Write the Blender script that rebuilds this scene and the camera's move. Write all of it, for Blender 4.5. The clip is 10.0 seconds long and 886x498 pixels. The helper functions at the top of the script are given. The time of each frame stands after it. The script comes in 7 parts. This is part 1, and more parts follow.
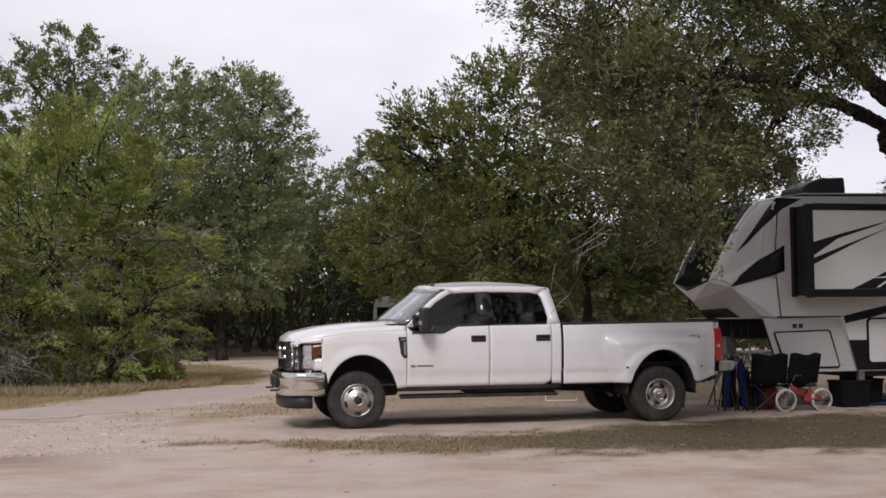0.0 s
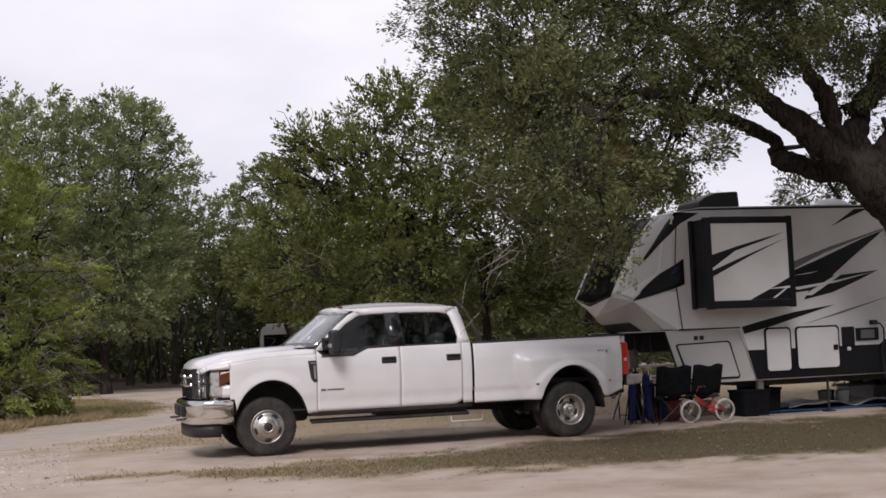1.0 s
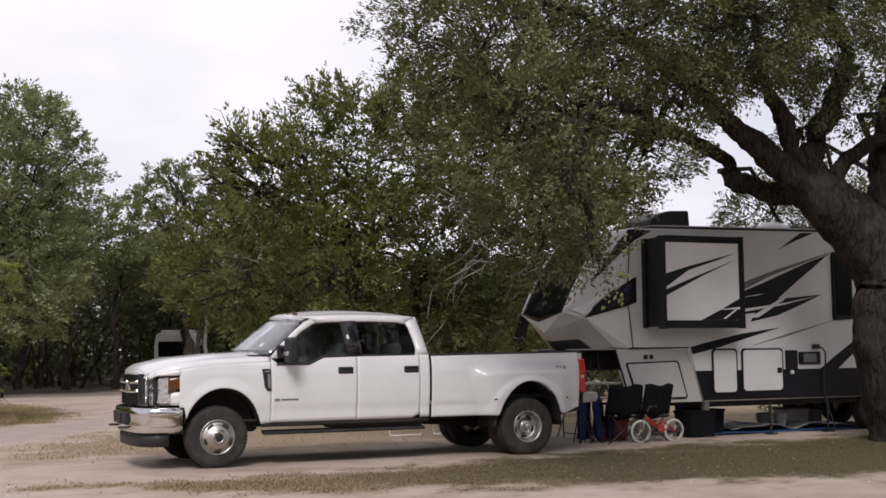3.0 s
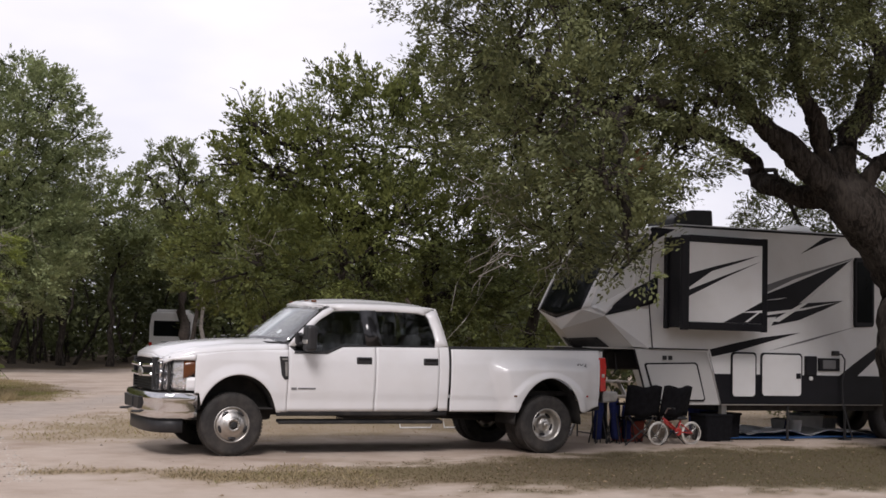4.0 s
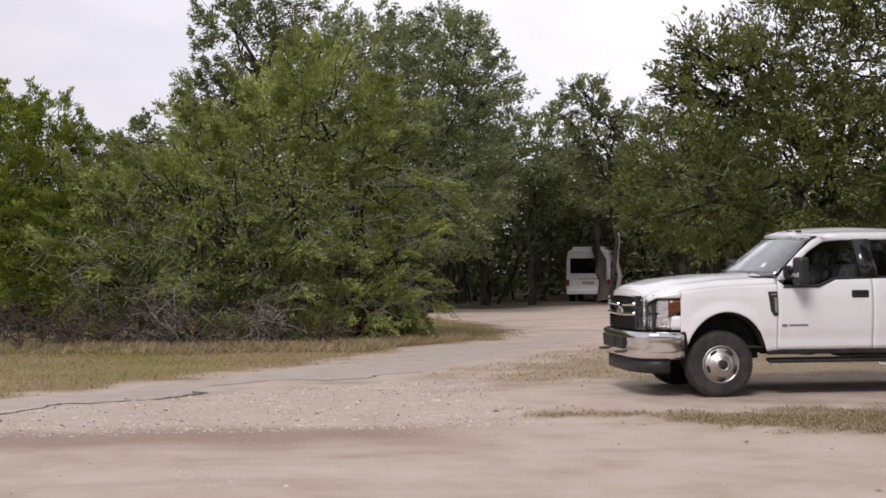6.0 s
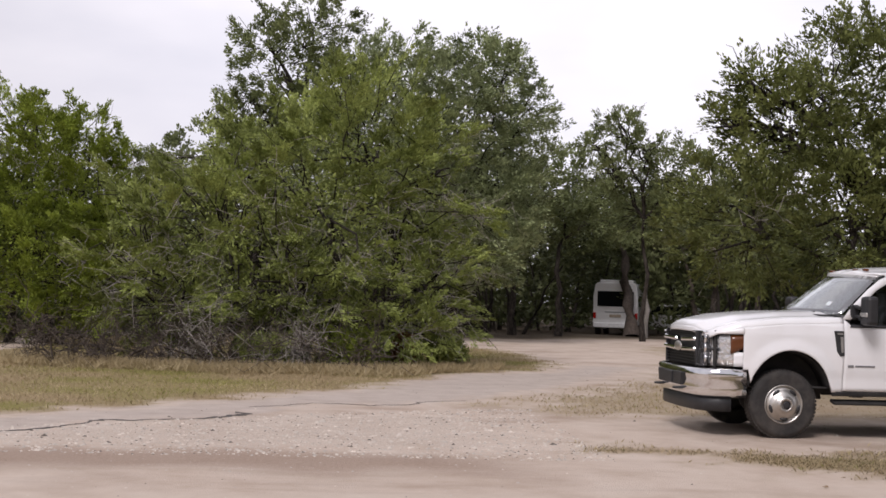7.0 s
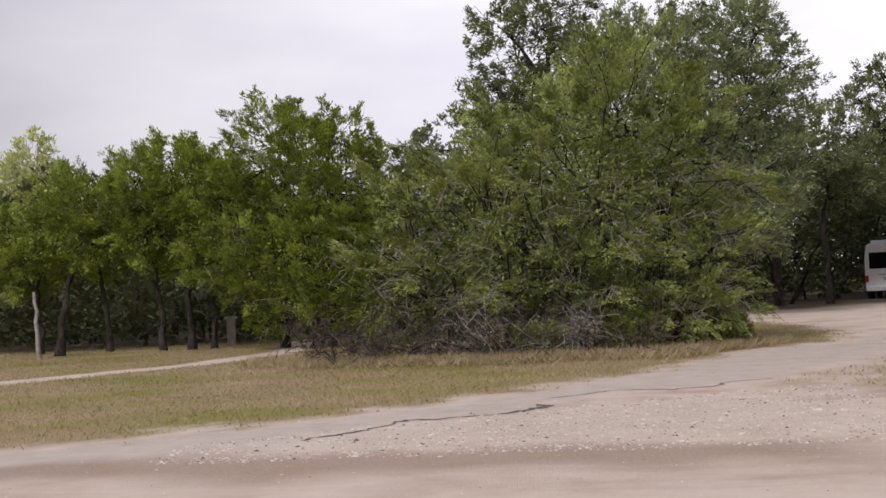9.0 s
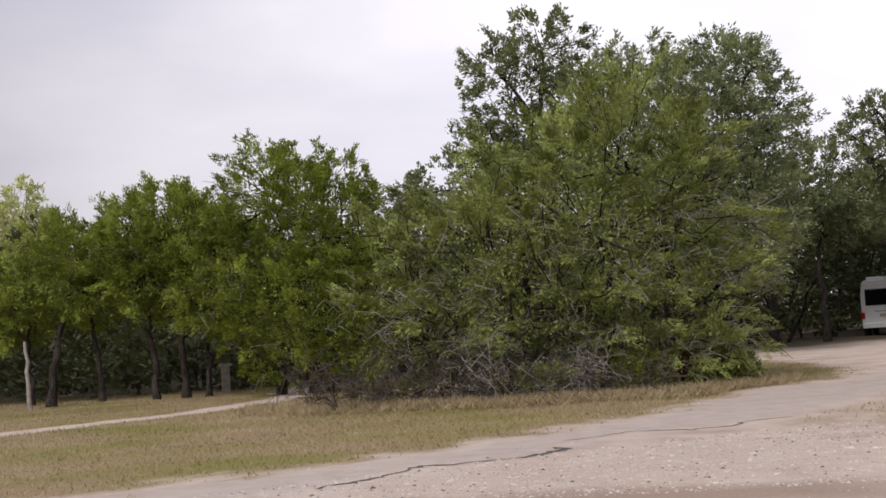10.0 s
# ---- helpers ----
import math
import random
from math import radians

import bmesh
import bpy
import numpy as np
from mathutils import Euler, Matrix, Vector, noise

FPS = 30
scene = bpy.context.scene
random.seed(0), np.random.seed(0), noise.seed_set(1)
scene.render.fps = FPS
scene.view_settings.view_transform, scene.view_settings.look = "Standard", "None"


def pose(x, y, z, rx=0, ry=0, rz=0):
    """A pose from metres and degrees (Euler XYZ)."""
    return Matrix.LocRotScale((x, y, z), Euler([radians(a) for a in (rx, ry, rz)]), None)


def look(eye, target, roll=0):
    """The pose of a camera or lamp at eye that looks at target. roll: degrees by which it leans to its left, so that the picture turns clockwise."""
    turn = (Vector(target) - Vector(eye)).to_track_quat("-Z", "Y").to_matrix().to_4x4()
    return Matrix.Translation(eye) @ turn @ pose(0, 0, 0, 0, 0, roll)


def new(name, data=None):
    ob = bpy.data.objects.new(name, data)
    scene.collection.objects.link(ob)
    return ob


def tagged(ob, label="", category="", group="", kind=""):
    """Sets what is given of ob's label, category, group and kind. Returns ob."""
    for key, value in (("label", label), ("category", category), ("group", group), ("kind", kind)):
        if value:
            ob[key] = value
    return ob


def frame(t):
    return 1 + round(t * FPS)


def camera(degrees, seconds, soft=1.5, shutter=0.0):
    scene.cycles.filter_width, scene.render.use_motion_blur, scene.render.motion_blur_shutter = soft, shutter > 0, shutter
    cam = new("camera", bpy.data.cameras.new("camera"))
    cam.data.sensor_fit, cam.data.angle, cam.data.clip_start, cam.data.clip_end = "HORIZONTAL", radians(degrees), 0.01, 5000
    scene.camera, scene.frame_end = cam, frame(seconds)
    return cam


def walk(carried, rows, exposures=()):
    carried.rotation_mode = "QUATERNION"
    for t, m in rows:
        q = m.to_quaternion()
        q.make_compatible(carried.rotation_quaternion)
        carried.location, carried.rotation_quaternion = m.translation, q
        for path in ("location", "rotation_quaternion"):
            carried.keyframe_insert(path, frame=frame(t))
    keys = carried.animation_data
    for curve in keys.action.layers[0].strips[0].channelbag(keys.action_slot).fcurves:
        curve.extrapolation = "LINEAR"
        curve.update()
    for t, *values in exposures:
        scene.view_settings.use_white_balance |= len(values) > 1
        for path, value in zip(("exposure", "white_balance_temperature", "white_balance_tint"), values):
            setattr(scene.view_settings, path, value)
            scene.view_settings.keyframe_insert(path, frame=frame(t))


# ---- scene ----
FOV = 39.453
PATH = [
    (0.0, (-2.544, -18.352, 1.525), 12.347, 3.274, -0.567),
    (0.5, (-2.653, -18.241, 1.506), 14.067, 4.517, -0.489),
    (1.0, (-2.922, -18.100, 1.468), 18.035, 4.309, -2.342),
    (1.5, (-3.148, -17.927, 1.442), 18.417, 2.690, -1.227),
    (2.0, (-3.399, -17.675, 1.434), 17.234, 1.779, -3.240),
    (2.5, (-3.636, -17.423, 1.434), 17.905, 2.274, -2.059),
    (2.7, (-3.710, -17.316, 1.441), 21.261, 4.153, -2.316),
    (3.8, (-3.979, -16.675, 1.524), 25.140, 5.094, 0.513),
    (4.0, (-4.047, -16.592, 1.527), 23.948, 4.300, 1.509),
    (4.5, (-4.258, -16.400, 1.519), 21.136, -0.759, 0.728),
    (5.0, (-4.455, -16.193, 1.514), 15.072, -1.246, 0.663),
    (5.5, (-4.627, -15.881, 1.553), 8.504, 2.011, -2.105),
    (5.7, (-4.750, -15.770, 1.556), 6.278, 0.929, -1.187),
    (6.8, (-5.303, -15.268, 1.511), 6.456, 2.090, 1.235),
    (7.0, (-5.368, -15.179, 1.511), 5.180, 2.381, 1.656),
    (7.5, (-5.542, -14.989, 1.497), 5.570, 3.254, -0.126),
    (8.0, (-5.715, -14.810, 1.494), 4.732, 2.943, -0.959),
    (8.5, (-5.874, -14.597, 1.498), -0.357, 2.264, -1.815),
    (9.0, (-6.012, -14.402, 1.498), -5.854, 1.786, -2.643),
    (9.5, (-6.189, -14.214, 1.482), -3.592, 3.343, -3.627),
    (10.0, (-6.348, -13.979, 1.458), -5.138, 3.831, -3.547),
]


def heading(eye, yaw, pitch, roll):
    """Camera pose from its heading (degrees right of +y), pitch and roll."""
    a, b = radians(yaw), radians(pitch)
    way = Vector((math.sin(a) * math.cos(b), math.cos(a) * math.cos(b), math.sin(b)))
    return look(eye, Vector(eye) + way * 10, roll)


cam = camera(FOV, 10.0, soft=1.6)
walk(cam, [(t, heading(eye, yaw, pitch, roll)) for t, eye, yaw, pitch, roll in PATH],
     exposures=[(0.0, -0.06, 6500, 17), (2.0, -0.02, 6500, 17), (4.0, 0.05, 6500, 17), (5.0, 0.06, 6500, 17), (7.0, 0.14, 6500, 18), (10.0, 0.13, 6500, 18)])

# ---- sky and sun: bright overcast ----
SUN_EL, SUN_AZ = 45.0, -150.0     # azimuth in degrees clockwise from +y
world = bpy.data.worlds.new("overcast_sky")
scene.world = world
world.use_nodes = True
wn, wl = world.node_tree.nodes, world.node_tree.links
wn.clear()
w_out, w_bg = wn.new("ShaderNodeOutputWorld"), wn.new("ShaderNodeBackground")
sky = wn.new("ShaderNodeTexSky")
sky.sky_type, sky.sun_disc = "NISHITA", False
sky.sun_elevation, sky.sun_rotation = radians(SUN_EL), radians(SUN_AZ)
sky.air_density, sky.dust_density = 1.0, 3.0
w_co, w_map, w_no = wn.new("ShaderNodeTexCoord"), wn.new("ShaderNodeMapping"), wn.new("ShaderNodeTexNoise")
w_map.inputs["Scale"].default_value = (1.0, 1.0, 2.6)
w_no.inputs["Scale"].default_value, w_no.inputs["Detail"].default_value, w_no.inputs["Roughness"].default_value = 2.3, 5.0, 0.5
w_ramp = wn.new("ShaderNodeValToRGB")
w_ramp.color_ramp.elements[0].position, w_ramp.color_ramp.elements[0].color = 0.34, (6.3, 6.5, 7.15, 1)
w_ramp.color_ramp.elements[1].position, w_ramp.color_ramp.elements[1].color = 0.62, (8.6, 8.6, 8.9, 1)
w_mix = wn.new("ShaderNodeMix")
w_mix.data_type = "RGBA"
w_mix.inputs[0].default_value = 0.93
wl.new(w_co.outputs["Generated"], w_map.inputs["Vector"])
wl.new(w_map.outputs["Vector"], w_no.inputs["Vector"])
wl.new(w_no.outputs["Fac"], w_ramp.inputs["Fac"])
wl.new(sky.outputs["Color"], w_mix.inputs[6])
wl.new(w_ramp.outputs["Color"], w_mix.inputs[7])
wl.new(w_mix.outputs[2], w_bg.inputs["Color"])
w_dot = wn.new("ShaderNodeVectorMath")   # the cloud is thinner, and brighter, towards one side
w_dot.operation = "DOT_PRODUCT"
w_dot.inputs[1].default_value = (0.34, 0.86, 0.38)
wl.new(w_co.outputs["Generated"], w_dot.inputs[0])
w_side = wn.new("ShaderNodeMapRange")
w_side.inputs["From Min"].default_value, w_side.inputs["From Max"].default_value = 0.68, 0.96
w_side.inputs["To Min"].default_value, w_side.inputs["To Max"].default_value = 0.62, 1.02
wl.new(w_dot.outputs["Value"], w_side.inputs["Value"])
w_str = wn.new("ShaderNodeMath")
w_str.operation = "MULTIPLY"
w_str.inputs[1].default_value = 0.118
wl.new(w_side.outputs["Result"], w_str.inputs[0])
wl.new(w_str.outputs[0], w_bg.inputs["Strength"])
wl.new(w_bg.outputs["Background"], w_out.inputs["Surface"])

sun = new("sun", bpy.data.lights.new("sun", "SUN"))
sun.data.energy, sun.data.angle, sun.data.color = 1.9, radians(22), (1.0, 0.975, 0.945)
_a, _e = radians(SUN_AZ), radians(SUN_EL)
sun.matrix_world = look((0, 0, 40), Vector((0, 0, 40)) - Vector((math.sin(_a) * math.cos(_e), math.cos(_a) * math.cos(_e), math.sin(_e))))


# ---- materials ----
def mat(name, color, rough=0.6, metal=0.0, var=0.12, scale=8.0, bump=0.0, bscale=40.0, coat=0.0, spec=0.5, dirt=None, dirt_amount=0.0):
    """A painted, metal, plastic or fabric surface: two scales of colour variation, relief and optional dirt."""
    m = bpy.data.materials.new(name)
    m.use_nodes = True
    n, l = m.node_tree.nodes, m.node_tree.links
    b = n["Principled BSDF"]
    b.inputs["Roughness"].default_value, b.inputs["Metallic"].default_value = rough, metal
    b.inputs["Coat Weight"].default_value = coat
    b.inputs["Coat Roughness"].default_value = 0.06
    b.inputs["Specular IOR Level"].default_value = spec
    co = n.new("ShaderNodeTexCoord")
    no = n.new("ShaderNodeTexNoise")
    no.inputs["Scale"].default_value, no.inputs["Detail"].default_value = scale, 6.0
    l.new(co.outputs["Object"], no.inputs["Vector"])
    ramp = n.new("ShaderNodeValToRGB")
    c = color
    ramp.color_ramp.elements[0].position, ramp.color_ramp.elements[1].position = 0.3, 0.7
    ramp.color_ramp.elements[0].color = (c[0] * (1 - var), c[1] * (1 - var), c[2] * (1 - var), 1)
    ramp.color_ramp.elements[1].color = (min(c[0] * (1 + var), 0.9), min(c[1] * (1 + var), 0.9), min(c[2] * (1 + var), 0.9), 1)
    l.new(no.outputs["Fac"], ramp.inputs["Fac"])
    out = ramp.outputs["Color"]
    if dirt:
        dn = n.new("ShaderNodeTexNoise")
        dn.inputs["Scale"].default_value, dn.inputs["Detail"].default_value = 3.0, 8.0
        l.new(co.outputs["Object"], dn.inputs["Vector"])
        dr = n.new("ShaderNodeMapRange")
        dr.inputs["From Min"].default_value, dr.inputs["From Max"].default_value = 0.45, 0.75
        dr.inputs["To Max"].default_value = dirt_amount
        l.new(dn.outputs["Fac"], dr.inputs["Value"])
        mx = n.new("ShaderNodeMix")
        mx.data_type = "RGBA"
        l.new(dr.outputs["Result"], mx.inputs[0])
        l.new(out, mx.inputs[6])
        mx.inputs[7].default_value = (*dirt, 1)
        out = mx.outputs[2]
    l.new(out, b.inputs["Base Color"])
    if bump:
        bn, bt = n.new("ShaderNodeBump"), n.new("ShaderNodeTexNoise")
        bt.inputs["Scale"].default_value, bt.inputs["Detail"].default_value = bscale, 4.0
        l.new(co.outputs["Object"], bt.inputs["Vector"])
        bn.inputs["Strength"].default_value, bn.inputs["Distance"].default_value = bump, 0.02
        l.new(bt.outputs["Fac"], bn.inputs["Height"])
        l.new(bn.outputs["Normal"], b.inputs["Normal"])
    return m


def glass(name, tint=(0.9, 0.95, 0.95), rough=0.0):
    m = bpy.data.materials.new(name)
    m.use_nodes = True
    b = m.node_tree.nodes["Principled BSDF"]
    b.inputs["Base Color"].default_value = (*tint, 1)
    b.inputs["Transmission Weight"].default_value = 1.0
    b.inputs["Roughness"].default_value, b.inputs["IOR"].default_value = rough, 1.45
    return m


def leaf_mat(name, dark, light, translucent=0.27, patch=0.9):
    """Leaves: a colour of its own for each leaf, larger patches of tone, and light shining through."""
    m = bpy.data.materials.new(name)
    m.use_nodes = True
    n, l = m.node_tree.nodes, m.node_tree.links
    n.clear()
    out = n.new("ShaderNodeOutputMaterial")
    geo, co, no = n.new("ShaderNodeNewGeometry"), n.new("ShaderNodeTexCoord"), n.new("ShaderNodeTexNoise")
    no.inputs["Scale"].default_value, no.inputs["Detail"].default_value, no.inputs["Roughness"].default_value = patch, 5.0, 0.65
    l.new(co.outputs["Object"], no.inputs["Vector"])
    add = n.new("ShaderNodeMath")
    add.operation = "MULTIPLY_ADD"
    add.inputs[1].default_value = 0.32
    l.new(geo.outputs["Random Per Island"], add.inputs[0])
    sub = n.new("ShaderNodeMath")
    sub.operation = "MULTIPLY_ADD"
    sub.inputs[1].default_value, sub.inputs[2].default_value = 1.5, -0.42
    l.new(no.outputs["Fac"], sub.inputs[0])
    l.new(sub.outputs[0], add.inputs[2])
    ramp = n.new("ShaderNodeValToRGB")
    ramp.color_ramp.elements[0].color, ramp.color_ramp.elements[1].color = (*dark, 1), (*light, 1)
    ramp.color_ramp.elements[0].position, ramp.color_ramp.elements[1].position = 0.15, 0.85
    l.new(add.outputs[0], ramp.inputs["Fac"])
    b, tr, mx = n.new("ShaderNodeBsdfPrincipled"), n.new("ShaderNodeBsdfTranslucent"), n.new("ShaderNodeMixShader")
    b.inputs["Roughness"].default_value = 0.6
    b.inputs["Specular IOR Level"].default_value = 0.3
    l.new(ramp.outputs["Color"], b.inputs["Base Color"])
    l.new(ramp.outputs["Color"], tr.inputs["Color"])
    mx.inputs[0].default_value = translucent
    l.new(b.outputs[0], mx.inputs[1])
    l.new(tr.outputs[0], mx.inputs[2])
    l.new(mx.outputs[0], out.inputs["Surface"])
    return m


def bark_mat(name, dark, light, stretch=0.22):
    """Furrowed bark: long ridges with dark cracks, lichen-grey patches and deep relief."""
    m = bpy.data.materials.new(name)
    m.use_nodes = True
    n, l = m.node_tree.nodes, m.node_tree.links
    b = n["Principled BSDF"]
    b.inputs["Roughness"].default_value, b.inputs["Specular IOR Level"].default_value = 0.95, 0.2
    co, mp = n.new("ShaderNodeTexCoord"), n.new("ShaderNodeMapping")
    mp.inputs["Scale"].default_value = (1.0, 1.0, stretch)
    l.new(co.outputs["Object"], mp.inputs["Vector"])
    ridge, patch = n.new("ShaderNodeTexNoise"), n.new("ShaderNodeTexNoise")
    ridge.inputs["Scale"].default_value, ridge.inputs["Detail"].default_value, ridge.inputs["Distortion"].default_value = 17.0, 6.0, 1.2
    patch.inputs["Scale"].default_value, patch.inputs["Detail"].default_value = 2.2, 5.0
    l.new(mp.outputs["Vector"], ridge.inputs["Vector"])
    l.new(co.outputs["Object"], patch.inputs["Vector"])
    ramp = n.new("ShaderNodeValToRGB")
    ramp.color_ramp.elements[0].position, ramp.color_ramp.elements[0].color = 0.40, (*dark, 1)
    ramp.color_ramp.elements[1].position, ramp.color_ramp.elements[1].color = 0.66, (*light, 1)
    l.new(ridge.outputs["Fac"], ramp.inputs["Fac"])
    mx, mr = n.new("ShaderNodeMix"), n.new("ShaderNodeMapRange")
    mx.data_type = "RGBA"
    mr.inputs["From Min"].default_value, mr.inputs["From Max"].default_value, mr.inputs["To Max"].default_value = 0.5, 0.7, 0.5
    l.new(patch.outputs["Fac"], mr.inputs["Value"])
    l.new(mr.outputs["Result"], mx.inputs[0])
    l.new(ramp.outputs["Color"], mx.inputs[6])
    mx.inputs[7].default_value = (*[c * 1.15 + 0.015 for c in light], 1)
    l.new(mx.outputs[2], b.inputs["Base Color"])
    bn = n.new("ShaderNodeBump")
    bn.inputs["Strength"].default_value, bn.inputs["Distance"].default_value = 1.0, 0.05
    l.new(ridge.outputs["Fac"], bn.inputs["Height"])
    l.new(bn.outputs["Normal"], b.inputs["Normal"])
    return m


BARK = bark_mat("oak_bark", (0.016, 0.013, 0.011), (0.066, 0.055, 0.046))
BRUSH = mat("brown_grey_brushwood", (0.085, 0.066, 0.053), 0.9, var=0.4, scale=9, bump=0.4, bscale=40)
BARK_GREY = mat("grey_dead_wood", (0.34, 0.31, 0.28), 0.9, var=0.3, scale=12, bump=0.5, bscale=40)
BARK_PALE = mat("pale_bark", (0.30, 0.27, 0.24), 0.9, var=0.3, scale=7, bump=0.6, bscale=30)
LEAF_OAK = leaf_mat("live_oak_leaf", (0.028, 0.035, 0.014), (0.28, 0.305, 0.135))
LEAF_DOME = leaf_mat("grey_green_oak_leaf", (0.105, 0.13, 0.06), (0.48, 0.545, 0.28))
LEAF_OAK_FAR = leaf_mat("far_oak_leaf", (0.085, 0.105, 0.04), (0.33, 0.375, 0.165), patch=0.6)
# far oak leaf again, darkened so that the woods' shade lies in its colour
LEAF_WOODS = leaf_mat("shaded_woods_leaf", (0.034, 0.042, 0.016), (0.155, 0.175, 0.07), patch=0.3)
LEAF_JUN = leaf_mat("juniper_spray", (0.062, 0.086, 0.014), (0.41, 0.5, 0.075), patch=1.1)
LEAF_JUN_DARK = leaf_mat("dark_juniper_spray", (0.075, 0.1, 0.018), (0.44, 0.53, 0.09), patch=1.1)
LEAF_SHRUB = leaf_mat("shrub_oak_spray", (0.07, 0.092, 0.024), (0.49, 0.56, 0.165), patch=0.9)
LEAF_ELM = leaf_mat("elm_leaf", (0.038, 0.048, 0.015), (0.28, 0.315, 0.098), patch=0.5)
LEAF_DEAD = leaf_mat("dead_leaf", (0.10, 0.045, 0.022), (0.30, 0.14, 0.07), patch=1.0)
LEAF_LITTER = leaf_mat("fallen_leaf", (0.24, 0.17, 0.105), (0.44, 0.33, 0.21), patch=1.0)
LEAF_PALE = leaf_mat("pale_young_leaf", (0.48, 0.52, 0.20), (0.76, 0.79, 0.36))
GRASS_DRY = leaf_mat("dry_grass_blade", (0.30, 0.235, 0.13), (0.56, 0.46, 0.28), 0.3, patch=0.35)
GRASS_GREEN = leaf_mat("green_grass_blade", (0.20, 0.20, 0.06), (0.42, 0.38, 0.14), 0.3, patch=0.35)


# ---- mesh helpers ----
def finish(name, mesh, material, parent=None, label="", smooth=False):
    mesh.materials.append(material)
    if smooth:
        mesh.shade_smooth()
    ob = new(name, mesh)
    if parent is not None:
        ob.parent = parent
    if label:
        ob["label"] = label
    return ob


def part(name, bm, material, parent=None, label="", smooth=False):
    """One bmesh as one mesh object, under a thing or a part."""
    mesh = bpy.data.meshes.new(name)
    bmesh.ops.recalc_face_normals(bm, faces=bm.faces[:])
    bm.to_mesh(mesh)
    bm.free()
    return finish(name, mesh, material, parent, label, smooth)


def quads(name, verts, faces, material, parent=None, label="", smooth=False):
    """A mesh from arrays of vertices and four-cornered faces."""
    verts, faces = np.asarray(verts, np.float32), np.asarray(faces, np.int32)
    mesh = bpy.data.meshes.new(name)
    mesh.vertices.add(len(verts))
    mesh.vertices.foreach_set("co", verts.ravel())
    k = faces.shape[1]
    mesh.loops.add(faces.size)
    mesh.loops.foreach_set("vertex_index", faces.ravel())
    mesh.polygons.add(len(faces))
    mesh.polygons.foreach_set("loop_start", np.arange(0, faces.size, k, dtype=np.int32))
    mesh.update(calc_edges=True)
    return finish(name, mesh, material, parent, label, smooth)


def thing(name, at, label, category, group="", rz=0.0):
    ob = new(name)
    ob.empty_display_size = 0.2
    ob.matrix_world = pose(*at, 0, 0, rz)
    return tagged(ob, label, category, group)


def tubes(paths, sides=6):
    """Tapered tubes along paths of (point, radius): vertices and faces as arrays."""
    V, Fc, base = [], [], 0
    ang = np.linspace(0, 2 * np.pi, sides, endpoint=False)
    for path in paths:
        pts = np.array([p for p, r in path], float)
        rad = np.array([r for p, r in path], float)
        d = np.gradient(pts, axis=0)
        d /= np.linalg.norm(d, axis=1)[:, None] + 1e-9
        ref = np.where(np.abs(d[:, 2:3]) > 0.9, [[1.0, 0, 0]], [[0, 0, 1.0]])
        u = np.cross(d, ref)
        u /= np.linalg.norm(u, axis=1)[:, None] + 1e-9
        v = np.cross(d, u)
        ring = pts[:, None] + rad[:, None, None] * (np.cos(ang)[None, :, None] * u[:, None] + np.sin(ang)[None, :, None] * v[:, None])
        V.append(ring.reshape(-1, 3))
        k = len(pts)
        i, j = np.meshgrid(np.arange(k - 1), np.arange(sides), indexing="ij")
        a, b = base + i * sides + j, base + i * sides + (j + 1) % sides
        Fc.append(np.stack([a, b, b + sides, a + sides], -1).reshape(-1, 4))
        base += k * sides
    return np.concatenate(V), np.concatenate(Fc)


def wander(rng, a, b, r0, r1, n=6, wobble=0.12):
    """A crooked branch from a to b, thinning from r0 to r1."""
    a, b = np.array(a, float), np.array(b, float)
    s = np.linspace(0, 1, n)
    p = a + (b - a) * s[:, None]
    off = rng.normal(0, wobble * np.linalg.norm(b - a) / 2.2, (n, 3)) * np.sin(np.pi * s)[:, None]
    off[:, 2] += 0.06 * np.linalg.norm(b - a) * np.sin(np.pi * s)
    p += off
    return [(p[i], r0 + (r1 - r0) * s[i]) for i in range(n)]


# ---- ground ----
def polyline_distance(x, y, pts):
    best = np.full(x.shape, 1e9)
    for (ax, ay), (bx, by) in zip(pts[:-1], pts[1:]):
        dx, dy = bx - ax, by - ay
        s = np.clip(((x - ax) * dx + (y - ay) * dy) / (dx * dx + dy * dy), 0, 1)
        best = np.minimum(best, np.hypot(x - ax - s * dx, y - ay - s * dy))
    return best


def polygon_distance(x, y, pts):
    """Signed distance to a polygon: positive inside."""
    inside = np.zeros(x.shape, bool)
    for (ax, ay), (bx, by) in zip(pts, pts[1:] + pts[:1]):
        cross = ((ay > y) != (by > y))
        with np.errstate(divide="ignore", invalid="ignore"):
            inside ^= cross & (x < (bx - ax) * (y - ay) / (by - ay + 1e-12) + ax)
    d = polyline_distance(x, y, pts + pts[:1])
    return np.where(inside, d, -d)


def smooth(e0, e1, v):
    s = np.clip((v - e0) / (e1 - e0), 0, 1)
    return s * s * (3 - 2 * s)


def waves(x, y, seed, size):
    """Smooth value noise made of a few turned sines, about -1 to 1."""
    r = np.random.RandomState(seed)
    out = np.zeros_like(x)
    for k in range(7):
        a, f, p = r.uniform(0, np.pi), r.uniform(0.6, 1.9) / size, r.uniform(0, 6.28)
        out += np.sin((x * np.cos(a) + y * np.sin(a)) * f * 6.28 + p + 1.3 * np.sin((y * np.cos(a) - x * np.sin(a)) * f * 4.1 + p))
    return out / 4.0


